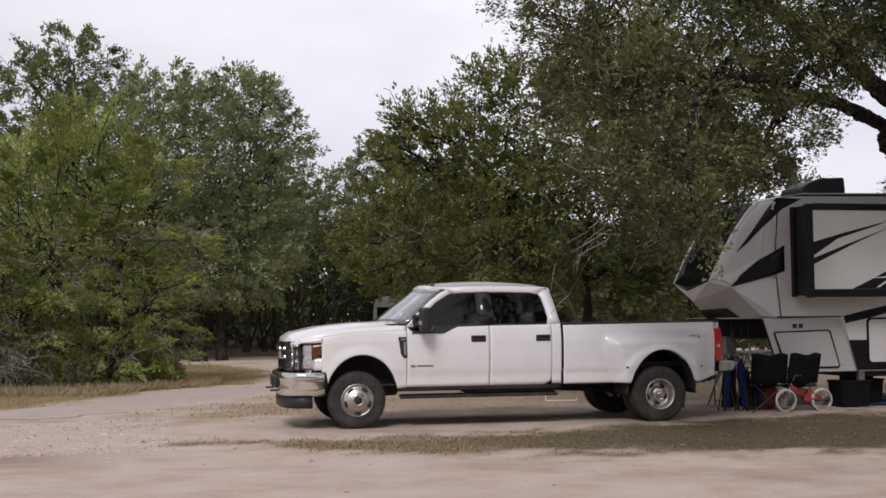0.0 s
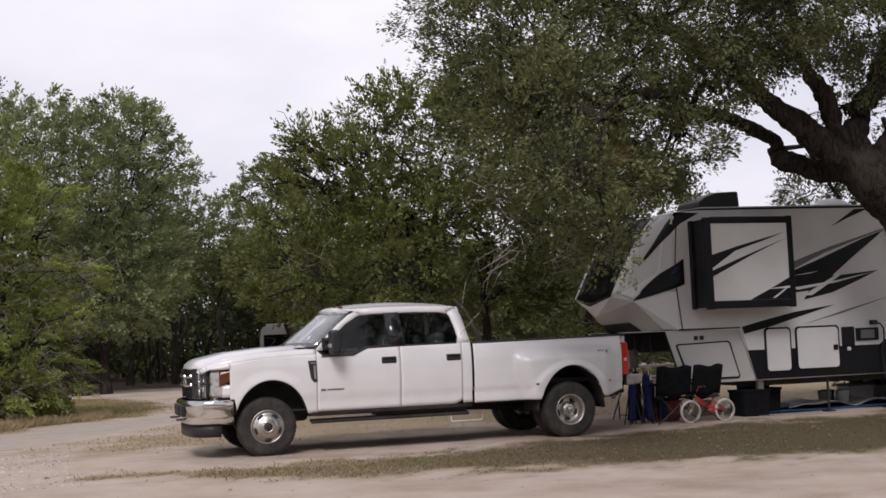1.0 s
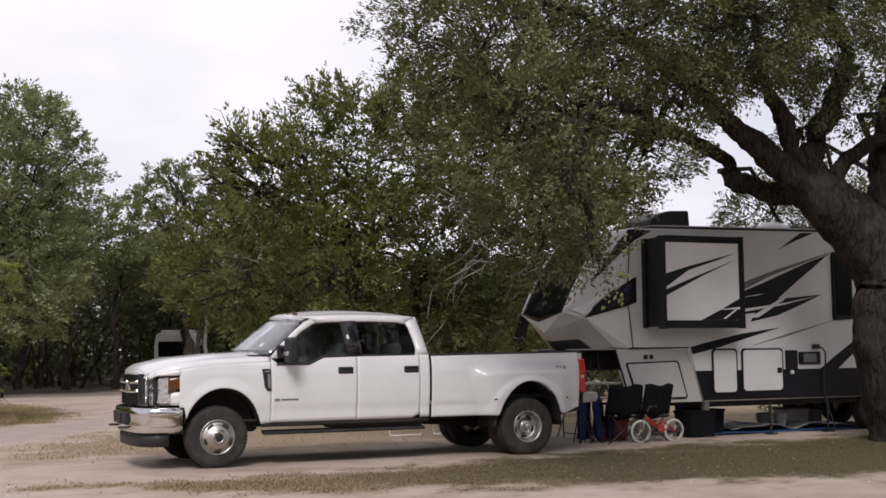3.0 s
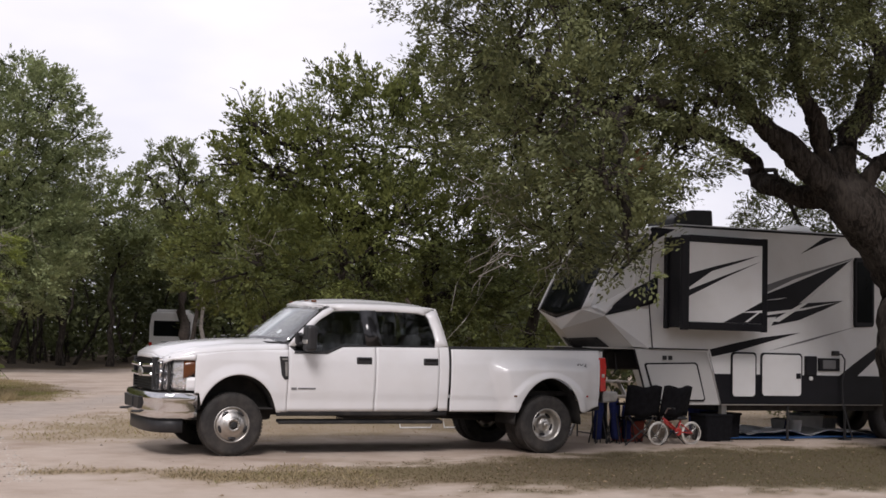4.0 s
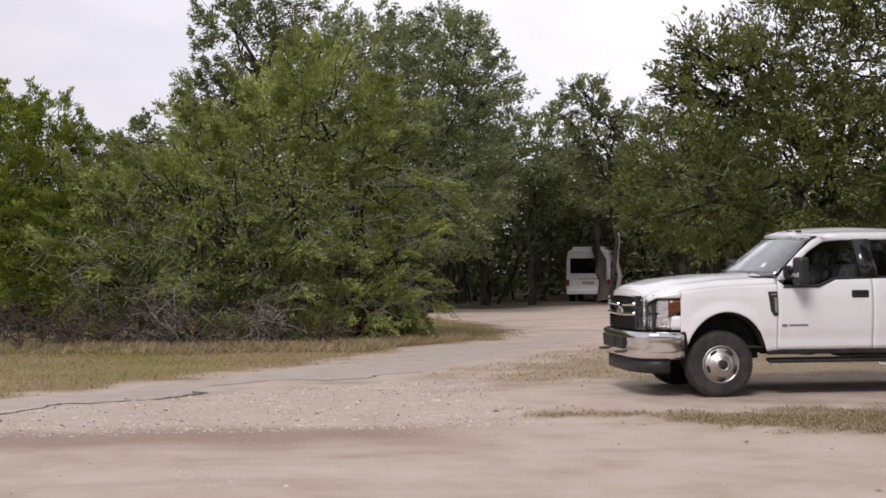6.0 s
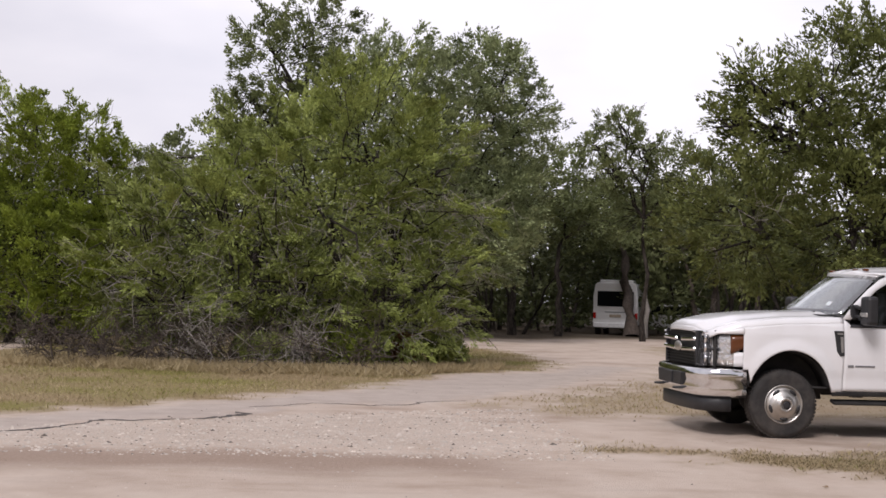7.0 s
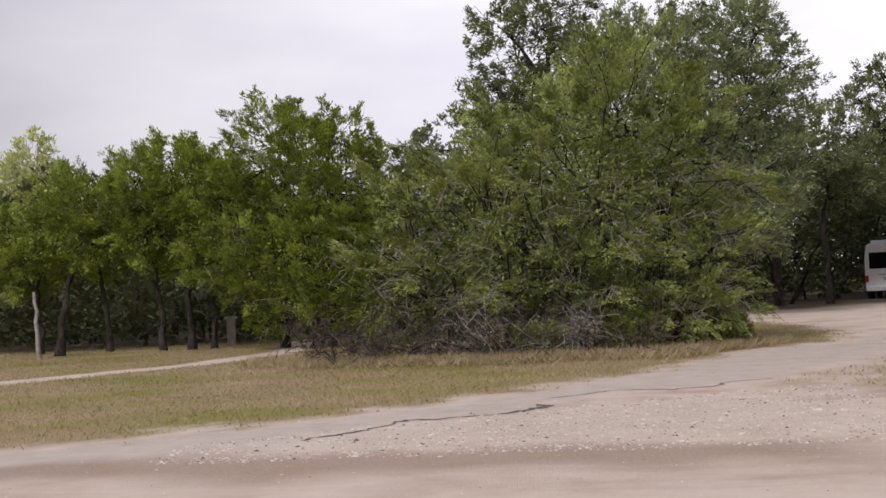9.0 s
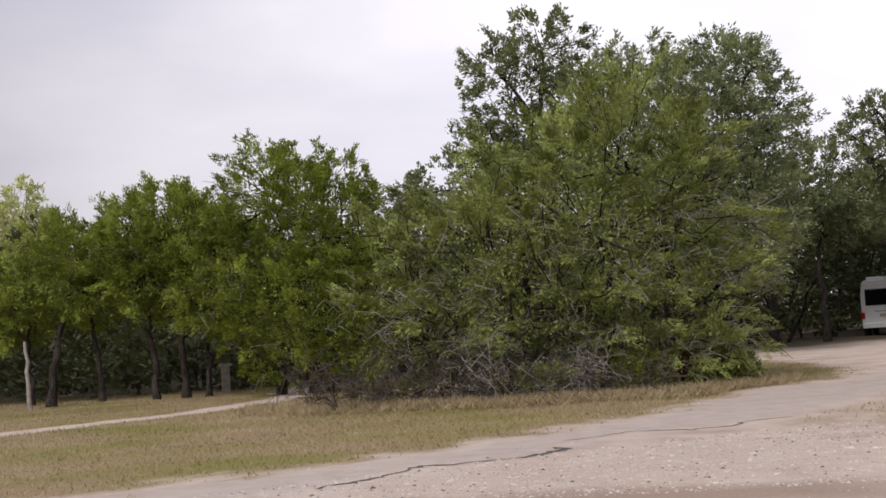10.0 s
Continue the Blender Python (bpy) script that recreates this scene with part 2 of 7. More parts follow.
STRIP = [(40, -2.0), (11, -0.7), (7.5, -0.8), (5.5, -1.3), (2.5, -2.0), (0.8, -2.2), (-0.8, -2.5), (-2.4, -2.25), (-1.4, -3.4), (-0.1, -4.4), (1.6, -4.8), (5.1, -5.6), (10, -6.9), (40, -14)]
BACK = [(-2.9, 3.0), (-1.5, 5.3), (1.9, 10.6), (4.4, 19.5), (6.2, 30), (40, 30), (40, 2.4), (12, 2.6), (5, 2.2), (2, 1.4), (0, 1.5), (-2.0, 1.2)]
LEFT = [(-60, -16), (-14, -3.4), (-11.3, -1.3), (-9.1, 0.2), (-7.3, 2.3), (-4.8, 5.6), (-2.6, 10.5), (-0.4, 12.7), (0.4, 16), (0.2, 22), (-1.2, 26.5), (-8, 29), (-60, 30)]
TRACK = [(-34, -3.5), (-24, 3.8), (-17.3, 9.3), (-14.6, 13.2), (-13.4, 18.0), (-14.5, 24), (-18, 30)]
TRACK_FAR = [(-60, 6), (-35, 13), (-24.5, 17.4)]
WOODS = [(-80, 25), (-16, 24.5), (-8, 30), (2, 34), (5.5, 37.5), (9, 38), (14, 36), (60, 30), (600, 30), (600, 900), (-600, 900), (-600, 25)]
CRACK_A = [(-8.78, -2.04), (-8.04, -0.52), (-6.81, -0.04), (-5.98, 1.15)]
PAVED = [(-24, -10), (-14, -3.6), (-9.1, 0.0), (-7.3, 2.1), (-4.8, 5.4), (-2.6, 10.3), (-0.5, 11.5), (1.0, 15), (2.5, 15), (-1.2, 7.0), (-3.3, 3.6), (-4.2, 2.7), (-5.6, 2.4), (-6.0, 1.2), (-6.8, 0.0), (-8.0, -0.5), (-8.8, -2.0), (-11, -3.6), (-20, -10)]
CRACK_B = [(-6.33, 1.76), (-5.62, 2.36), (-4.18, 2.65), (-3.35, 3.55)]
EDGE_NEAR = [(-6.5, -9.9), (-3.2, -9.33), (-2.1, -9.22), (-1.0, -9.6), (-0.45, -9.3), (0.05, -9.05), (0.9, -9.5), (1.5, -10.2), (4, -11.2)]


def cover(x, y):
    """How much grass, and how green it is, at a place of the ground."""
    w = 0.42 * waves(x, y, 3, 1.6) + 0.26 * waves(x, y, 4, 0.5)
    g = smooth(-0.6, 0.75, polygon_distance(x, y, STRIP) + 1.2 * w) * 0.93
    g = np.maximum(g, smooth(-0.9, 1.4, polygon_distance(x, y, BACK) + 1.6 * w) * 0.62)
    left = smooth(-0.35, 0.6, polygon_distance(x, y, LEFT) + 0.8 * w)
    g = np.maximum(g, left)
    g = np.maximum(g, smooth(-0.5, 1.5, polygon_distance(x, y, WOODS) + w))
    g *= smooth(0.35, 0.75, polyline_distance(x, y, TRACK) + 0.25 * w)
    g *= smooth(0.5, 0.9, polyline_distance(x, y, TRACK_FAR) + 0.25 * w)
    green = np.clip(0.35 + 0.75 * waves(x, y, 9, 4.0), 0, 1) * (0.35 + 0.65 * left)
    green = np.maximum(green, smooth(1.5, 6.0, x) * smooth(3.0, 0.0, y) * (0.75 + 0.25 * waves(x, y, 10, 1.5)))
    return np.clip(g, 0, 1), np.clip(green, 0, 1)


def lie(x, y):
    """Height of the ground: nearly flat, a little uneven off the tracks."""
    far = smooth(3, 30, np.hypot(np.maximum(np.abs(x) - 14, 0), np.maximum(y - 12, 0)))
    return 0.012 * waves(x, y, 21, 3.0) * smooth(0, 1.2, np.hypot(x - 2.3, y) - 3.5) + far * (0.05 * waves(x, y, 22, 9.0) + 0.05)


def axis(lo, hi, step, far):
    mid = np.arange(lo, hi + step / 2, step)
    out = np.geomspace(step * 2, far, 34)
    return np.concatenate([lo - out[::-1], mid, hi + out])


gx, gy = np.meshgrid(axis(-26, 16, 0.14, 2500), axis(-12, 30, 0.14, 2500), indexing="ij")
gz = lie(gx, gy)
nx, ny = gx.shape
ii, jj = np.meshgrid(np.arange(nx - 1), np.arange(ny - 1), indexing="ij")
gi = ii * ny + jj


def ground_mat():
    m = bpy.data.materials.new("caliche_gravel_and_grass")
    m.use_nodes = True
    n, l = m.node_tree.nodes, m.node_tree.links
    b = n["Principled BSDF"]
    b.inputs["Roughness"].default_value = 0.95
    b.inputs["Specular IOR Level"].default_value = 0.2
    co = n.new("ShaderNodeTexCoord")

    def noise_node(scale, detail=6.0, rough=0.6):
        t = n.new("ShaderNodeTexNoise")
        t.inputs["Scale"].default_value, t.inputs["Detail"].default_value, t.inputs["Roughness"].default_value = scale, detail, rough
        l.new(co.outputs["Object"], t.inputs["Vector"])
        return t.outputs["Fac"]

    def ramp(fac, stops):
        r = n.new("ShaderNodeValToRGB")
        while len(r.color_ramp.elements) < len(stops):
            r.color_ramp.elements.new(0.5)
        for e, (p, c) in zip(r.color_ramp.elements, stops):
            e.position, e.color = p, (*c, 1)
        l.new(fac, r.inputs["Fac"])
        return r.outputs["Color"]

    def mix(fac, a, b_):
        x = n.new("ShaderNodeMix")
        x.data_type = "RGBA"
        l.new(fac, x.inputs[0])
        l.new(a, x.inputs[6])
        l.new(b_, x.inputs[7])
        return x.outputs[2]

    def attr(name):
        a = n.new("ShaderNodeAttribute")
        a.attribute_name = name
        return a.outputs["Fac"]

    big = noise_node(0.35, 4)
    fine = noise_node(26.0, 4, 0.7)
    road = ramp(noise_node(1.1, 8, 0.65), [(0.28, (0.44, 0.345, 0.275)), (0.5, (0.545, 0.45, 0.375)), (0.75, (0.615, 0.53, 0.455))])
    brown = ramp(fine, [(0.3, (0.24, 0.168, 0.125)), (0.7, (0.37, 0.275, 0.215))])
    pebble = ramp(noise_node(55.0, 3, 0.6), [(0.32, (0.29, 0.235, 0.19)), (0.5, (0.50, 0.42, 0.355)), (0.68, (0.66, 0.585, 0.51))])
    dry = ramp(fine, [(0.25, (0.215, 0.155, 0.085)), (0.75, (0.375, 0.29, 0.165))])
    green = ramp(fine, [(0.25, (0.13, 0.12, 0.035)), (0.75, (0.29, 0.255, 0.085))])
    litter_shade = ramp(fine, [(0.25, (0.045, 0.035, 0.025)), (0.75, (0.13, 0.10, 0.07))])
    st = n.new("ShaderNodeMapRange")
    st.inputs["From Min"].default_value, st.inputs["From Max"].default_value, st.inputs["To Max"].default_value = 0.53, 0.68, 0.55
    l.new(big, st.inputs["Value"])
    c = mix(st.outputs["Result"], road, brown)
    lane, lane_map = n.new("ShaderNodeTexNoise"), n.new("ShaderNodeMapping")     # wheel lanes of bared brown dirt
    lane_map.inputs["Scale"].default_value, lane_map.inputs["Rotation"].default_value = (0.22, 1.3, 1.0), (0, 0, 0.10)
    lane.inputs["Scale"].default_value, lane.inputs["Detail"].default_value, lane.inputs["Roughness"].default_value = 1.0, 7.0, 0.62
    l.new(co.outputs["Object"], lane_map.inputs["Vector"])
    l.new(lane_map.outputs["Vector"], lane.inputs["Vector"])
    ln = n.new("ShaderNodeMapRange")
    ln.inputs["From Min"].default_value, ln.inputs["From Max"].default_value, ln.inputs["To Max"].default_value = 0.52, 0.68, 0.32
    l.new(lane.outputs["Fac"], ln.inputs["Value"])
    c = mix(ln.outputs["Result"], c, brown)
    paved = ramp(noise_node(2.2, 8, 0.7), [(0.3, (0.40, 0.34, 0.30)), (0.7, (0.52, 0.455, 0.405))])
    c = mix(attr("paved"), c, paved)
    c = mix(attr("stony"), c, pebble)
    c = mix(attr("worn"), c, brown)
    c = mix(attr("grass"), c, mix(attr("green"), dry, green))
    c = mix(attr("woods"), c, litter_shade)
    l.new(c, b.inputs["Base Color"])
    bn = n.new("ShaderNodeBump")
    bn.inputs["Strength"].default_value, bn.inputs["Distance"].default_value = 0.55, 0.03
    l.new(noise_node(38.0, 5, 0.7), bn.inputs["Height"])
    l.new(bn.outputs["Normal"], b.inputs["Normal"])
    return m


ground = quads("ground", np.stack([gx, gy, gz], -1).reshape(-1, 3), np.stack([gi, gi + ny, gi + ny + 1, gi + 1], -1).reshape(-1, 4), ground_mat(), smooth=True)
tagged(ground, "pale caliche gravel ground with dry grass strips and worn tracks", "ground", kind="structure")
g_grass, g_green = cover(gx, gy)
g_stony = 0.8 * smooth(-0.05, 0.15, -(gy + 9.4 + 0.25 * waves(gx, gy, 31, 1.5))) * smooth(-7, -5, gx)
below_a = smooth(0, 0.4, polygon_distance(gx, gy, [(-10.5, -3.1)] + CRACK_A + [(-3.4, 1.0), (-3.4, -2.6), (-8.5, -2.9)]) + 0.3 * waves(gx, gy, 33, 1.2))
g_stony = np.maximum(g_stony, 0.5 * below_a)
g_worn = 0.8 * smooth(1.1, 0.2, np.abs(gy + 3.7 + 0.25 * waves(gx, gy, 35, 3)) ) * smooth(-3, -4.5, gx)
g_worn = np.maximum(g_worn, 0.5 * smooth(0.35, 0.0, np.abs(gy + 6.4 + 0.12 * gx)) * smooth(0.2, 0.9, waves(gx, gy, 37, 2.5)) * smooth(-0.5, 0.5, gx))
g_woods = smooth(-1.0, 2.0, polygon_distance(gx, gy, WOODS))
g_woods = np.maximum(g_woods, 0.85 * g_grass * smooth(-1.5, 4.0, gx) * smooth(1.5, 0.0, gy))     # leaf litter, heavy enough to paint the great oak's shade into the ground
g_paved = 0.8 * smooth(-0.3, 0.4, polygon_distance(gx, gy, PAVED) + 0.3 * waves(gx, gy, 39, 1.0))
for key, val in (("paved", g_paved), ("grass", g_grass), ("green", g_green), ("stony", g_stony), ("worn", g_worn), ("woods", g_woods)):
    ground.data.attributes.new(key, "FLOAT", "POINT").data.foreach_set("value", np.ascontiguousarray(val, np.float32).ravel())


# ---- trees ----
def unit(a):
    return a / (np.linalg.norm(a, axis=1)[:, None] + 1e-9)


def leaf_quads(rng, at, way, normal, size, aspect=0.5):
    """Leaves as small four-cornered blades at places, along their ways and facing about their normals."""
    n = len(at)
    s = unit(np.cross(way, normal))
    ln = size * rng.uniform(0.6, 1.35, n)[:, None]
    wd = ln * aspect * 0.5
    lift = unit(np.cross(s, way)) * ln * 0.1
    v = np.stack([at, at + way * ln * 0.45 + s * wd + lift, at + way * ln, at + way * ln * 0.45 - s * wd + lift], 1)
    return v.reshape(-1, 3), np.arange(n * 4).reshape(-1, 4)


def tufts(rng, blobs, scale=0.6, shell=0.80, lump=0.25, cover_=1.5):
    """Tips, lengths and outward ways of the boughs that stand on the lumpy outside of several joined ellipsoids."""
    C, R, D = [], [], []
    centre, axes_ = np.array([b[:3] for b in blobs], float), np.array([b[3:6] for b in blobs], float)
    for q_, b in enumerate(blobs):
        ax_ = axes_[q_]
        area = 4 * np.pi * ((ax_[0] * ax_[1]) ** 1.6 / 3 + (ax_[0] * ax_[2]) ** 1.6 / 3 + (ax_[1] * ax_[2]) ** 1.6 / 3) ** (1 / 1.6)
        k = int(cover_ * area / (np.pi * scale * scale * 0.30)) + 4
        d = unit(rng.normal(0, 1, (k, 3)))
        q = rng.uniform(0, 6.28, 6)
        ph = np.sin(4.1 * d[:, 0] + q[0]) * np.sin(3.3 * d[:, 1] + q[1]) + np.sin(5.2 * d[:, 2] + q[2] + 2.5 * d[:, 0])
        r = np.where(rng.uniform(0, 1, k) < 0.85, rng.uniform(shell, 1.0, k), rng.uniform(0.5, shell, k)) * (1 + lump * 0.5 * ph)
        p = centre[q_] + d * r[:, None] * ax_
        deep = (np.linalg.norm((p[:, None] - centre[None]) / axes_[None], axis=2) < 0.72).sum(1)
        keep = (deep <= (r < 0.72)) | (rng.uniform(0, 1, k) < 0.12)
        C.append(p[keep])
        R.append(scale * rng.uniform(0.6, 1.3, keep.sum()))
        D.append(unit(d[keep] / ax_))
    C, R, D = np.concatenate(C), np.concatenate(R), np.concatenate(D)
    free = np.ones(len(C), bool)     # keep the boughs apart, so that dark gaps stay between them
    for i in range(len(C)):
        if free[i]:
            near = np.linalg.norm(C[i + 1:] - C[i], axis=1) < 0.40 * R[i]
            free[i + 1:] &= ~near
    return C[free], R[free], D[free]


def clothe(rng, C, R, D, blobs, leaves, size, aspect, flat=0.62, lift=0.35, fill=0.14, sprig=0.25, m=9):
    """Leafy boughs: each one a fan of branchlets set with leaves, flat or plumed, and looser leaves inside the crown."""
    K = len(C)
    n = max(int(leaves * (1 - fill) / (K * m)), 3)
    up = np.array((0, 0, 1.0))
    A = unit(D * np.array((1, 1, 0.75)) + up * lift * 0.8 + rng.normal(0, 0.22, (K, 3)))
    N = up * 0.9 + D * 0.45 + rng.normal(0, 0.2, (K, 3))
    N = unit(N - A * (N * A).sum(1)[:, None])
    B = np.cross(A, N)
    s0 = rng.uniform(0.0, 0.8, (K, m))
    th = rng.uniform(-1.15, 1.15, (K, m)) * (1.1 - 0.7 * s0)
    way = A[:, None] * np.cos(th)[..., None] + B[:, None] * np.sin(th)[..., None] + N[:, None] * rng.normal(0.05, 0.42 * flat, (K, m))[..., None]
    way = way / np.linalg.norm(way, axis=2)[..., None]
    start = (C - A * (R * 0.62)[:, None])[:, None] + A[:, None] * (R[:, None] * s0)[..., None] + N[:, None] * (R[:, None] * rng.normal(0, 0.16 * flat, (K, m)))[..., None]
    reach = R[:, None] * rng.uniform(0.40, 0.72, (K, m)) * (1 + sprig * (rng.uniform(0, 1, (K, m)) < 0.12))
    t = rng.uniform(0.02, 1, (K, m, n)) ** 0.8
    at = start[:, :, None] + way[:, :, None] * (reach[..., None] * t)[..., None]
    spread = (0.10 * reach[..., None] * (1.15 - t) + 0.35 * size)[..., None]
    at = at + B[:, None, None] * rng.normal(0, 1, (K, m, n, 1)) * spread + N[:, None, None] * rng.normal(0, flat, (K, m, n, 1)) * spread
    at[..., 2] -= 0.10 * (1 - min(lift, 1.0)) * reach[..., None] * t * t
    w = way[:, :, None] + B[:, None, None] * rng.normal(0, 0.55, (K, m, n, 1)) + N[:, None, None] * rng.normal(0.1, 0.30, (K, m, n, 1))
    nn = N[:, None, None] + rng.normal(0, 0.38, (K, m, n, 3))
    v, f = leaf_quads(rng, at.reshape(-1, 3), unit(w.reshape(-1, 3)), unit(nn.reshape(-1, 3)), size, aspect)
    k = int(leaves * fill * 0.6)
    vol = np.array([b[3] * b[4] * b[5] for b in blobs])
    E = np.array(blobs)[rng.choice(len(blobs), k, p=vol / vol.sum())]
    at = E[:, :3] + unit(rng.normal(0, 1, (k, 3))) * (rng.uniform(0, 1, k) ** 0.4)[:, None] * E[:, 3:6] * 0.74
    at = at[at[:, 2] > C[:, 2].min()]
    k = len(at)
    v2, f2 = leaf_quads(rng, at, unit(rng.normal(0, 1, (k, 3))), unit(rng.normal(0, 1, (k, 3))), size * 1.25, max(aspect, 0.4))
    return np.concatenate([v, v2]), np.concatenate([f, f2 + len(v)])


def tree(name, label, base, blobs, leaves, scale, size, leaf, seed, trunks, bark=None, aspect=0.5, flat=0.62, lift=0.35,
         twigs=60, low=0.25, lump=0.25, limb=0.07, grey=0, category="tree", fill=0.14, sprig=0.25, cover_=1.5):
    """A tree: trunks of (foot offset x, y, radius), limbs into every mass of the crown, twigs and clumps of leaves."""
    rng = np.random.RandomState(seed)
    root = thing(name, (base[0], base[1], float(lie(np.array(base[0]), np.array(base[1]))) - 0.03), label, category)
    bx, by = base
    blobs = [(b[0] - bx, b[1] - by, *b[2:]) for b in blobs]
    C, R, D = tufts(rng, blobs, scale, lump=lump, cover_=cover_)
    keep = C[:, 2] > low
    C, R, D = C[keep], R[keep], D[keep]
    tops = []
    for k, (tx, ty, r) in enumerate(trunks):
        near = sorted(blobs, key=lambda b: (b[0] - tx) ** 2 + (b[1] - ty) ** 2)[0]
        top = np.array([0.55 * tx + 0.45 * near[0], 0.55 * ty + 0.45 * near[1], max(near[2] * 0.62, 1.2)])
        stem = wander(rng, (tx, ty, 0), top, r, r * 0.62, 7, 0.06)
        stem[0] = (stem[0][0], r * 1.45)
        quads("trunk", *tubes([stem], 8), bark or BARK, root, smooth=True)
        tops.append((top, r * 0.62))
    for b in blobs:
        t, r = min(tops, key=lambda q: np.linalg.norm(q[0] - np.array(b[:3])))
        c = np.array(b[:3])
        quads("limb", *tubes([wander(rng, t, c, r * 0.8, limb * 0.6, 6, 0.16)], 6), bark or BARK, root, smooth=True)
        for _ in range(5):
            d = rng.normal(0, 1, 3)
            e = c + d / np.linalg.norm(d) * np.array(b[3:6]) * 0.8
            if e[2] > 0.5:
                quads("branch", *tubes([wander(rng, c - (c - t) * rng.uniform(0, 0.4), e, limb * 0.6, 0.015, 6, 0.2)], 6), bark or BARK, root, smooth=True)
    mids = np.array([b[:3] for b in blobs])
    if twigs:
        tw = []
        for i in rng.choice(len(C), min(twigs, len(C)), replace=False):
            a = mids[np.argmin(np.linalg.norm(mids - C[i], axis=1))]
            tw.append(wander(rng, C[i] + (a - C[i]) * 0.6, C[i] + D[i] * R[i] * 0.8, 0.018, 0.004, 6, 0.2))
        tagged(quads("twig_tangle", *tubes(tw, 4), bark or BARK, root), kind="stuff")
    if grey:
        tw = []
        inner = np.where(D[:, 2] < 0.35)[0]
        for i in rng.choice(inner, min(grey, len(inner)), replace=False):
            s = C[i] - D[i] * R[i] * 0.4
            for _ in range(6):
                e = s + (D[i] * 0.8 + rng.normal(0, 0.45, 3)) * rng.uniform(0.4, 0.85)
                tw.append(wander(rng, s, e, 0.008, 0.0025, 6, 0.3))
        tagged(quads("dead_twig_tangle", *tubes(tw, 4), BARK_GREY, root, "bare grey dead twigs"), kind="stuff")
    quads("crown", *clothe(rng, C, R, D, blobs, leaves, size, aspect, flat, lift, fill, sprig), leaf, root)
    return root

# the big clump beside the road: a spreading shrub oak in front, a dome-shaped oak and a tall oak behind it
tree("shrub_oak", "broad shrubby oak with light green sprays reaching the ground", (-5.8, 13.0),
     [(-7.6, 12.2, 2.6, 2.5, 2.3, 2.3), (-5.4, 12.6, 3.3, 2.7, 2.6, 2.9), (-3.8, 13.2, 3.0, 1.9, 2.2, 2.6), (-9.3, 12.6, 2.0, 1.8, 2.0, 1.6),
      (-4.6, 14.0, 5.0, 2.3, 2.2, 1.7), (-7.0, 14.0, 4.2, 2.2, 2.0, 1.7), (-3.3, 12.4, 1.6, 1.1, 1.4, 1.3), (-6.2, 11.4, 1.6, 2.2, 1.3, 1.0),
      (-4.2, 11.4, 0.9, 1.5, 1.0, 0.8), (-8.6, 11.8, 1.2, 1.6, 1.0, 0.9), (-3.6, 13.6, 4.3, 1.5, 1.7, 1.4)],
     200000, 0.74, 0.087, LEAF_SHRUB, 11, [(-1.2, 0.3, 0.13), (0.6, 0.0, 0.16), (1.8, 0.6, 0.12), (-2.6, 0.2, 0.1)], aspect=0.36, flat=0.36, lift=0.25,
     twigs=260, grey=420, lump=0.5, cover_=1.0, sprig=0.12, fill=0.1)
tree("live_oak", "dense dome-shaped live oak standing behind a shrub oak", (-1.58, 30.14),
     [(-3.38, 29.88, 8.16, 3.33, 3.33, 3.2), (-1.2, 30.39, 8.03, 2.94, 3.2, 3.07), (0.08, 30.39, 6.24, 2.3, 2.82, 2.94), (-0.05, 29.88, 3.93, 2.3, 2.56, 2.05), (-1.84, 30.14, 4.96, 3.84, 3.07, 2.82), (-5.94, 30.39, 6.24, 2.82, 2.82, 2.56), (0.85, 30.65, 5.21, 1.8, 2.5, 2.56), (0.1, 30.3, 9.7, 1.9, 2.2, 1.7), (1.5, 30.5, 7.8, 1.5, 2.2, 2.1), (0.9, 30.4, 10.2, 0.9, 1.2, 0.7)],
     150000, 0.72, 0.125, LEAF_DOME, 12, [(0, 0, 0.26), (0.9, 0.4, 0.18)], twigs=150, lump=0.12, cover_=1.3, sprig=0.1, fill=0.22)
tree("live_oak", "tall open-crowned live oak rising above its neighbours", (-6.6, 30.5),
     [(-7.4, 30.5, 9.8, 1.9, 1.9, 2.0), (-6.3, 30.8, 11.5, 1.7, 1.8, 1.4), (-8.0, 31.0, 10.9, 1.3, 1.5, 0.9), (-8.2, 30.5, 8.0, 1.7, 1.8, 1.6), (-6.0, 30.5, 8.4, 2.6, 2.2, 2.2), (-10.5, 29.5, 5.0, 2.6, 2.2, 2.4)],
     38000, 0.55, 0.13, LEAF_OAK_FAR, 13, [(0, 0, 0.3), (-0.5, 0.4, 0.2)], twigs=200, lump=0.4, cover_=0.8, fill=0.03)
# junipers to the left, over bare crooked stems
tree("juniper", "bushy dark green juniper with upright tufted top", (-13.6, 19.8),
     [(-13.9, 20.0, 5.2, 2.1, 2.0, 1.9), (-12.6, 20.0, 4.7, 1.9, 2.0, 2.3), (-13.2, 18.9, 2.4, 2.2, 1.9, 2.0), (-12.2, 18.6, 1.3, 1.3, 1.2, 0.9), (-15.4, 20.2, 3.2, 1.6, 1.8, 1.9), (-11.6, 19.6, 2.8, 1.6, 1.8, 2.2)],
     140000, 0.55, 0.095, LEAF_JUN, 14, [(-0.5, 0, 0.12), (0.4, 0.2, 0.14), (0.9, -0.2, 0.1)], aspect=0.34, flat=0.8, lift=0.6, twigs=160, grey=60, lump=0.3, cover_=1.0, sprig=0.06)
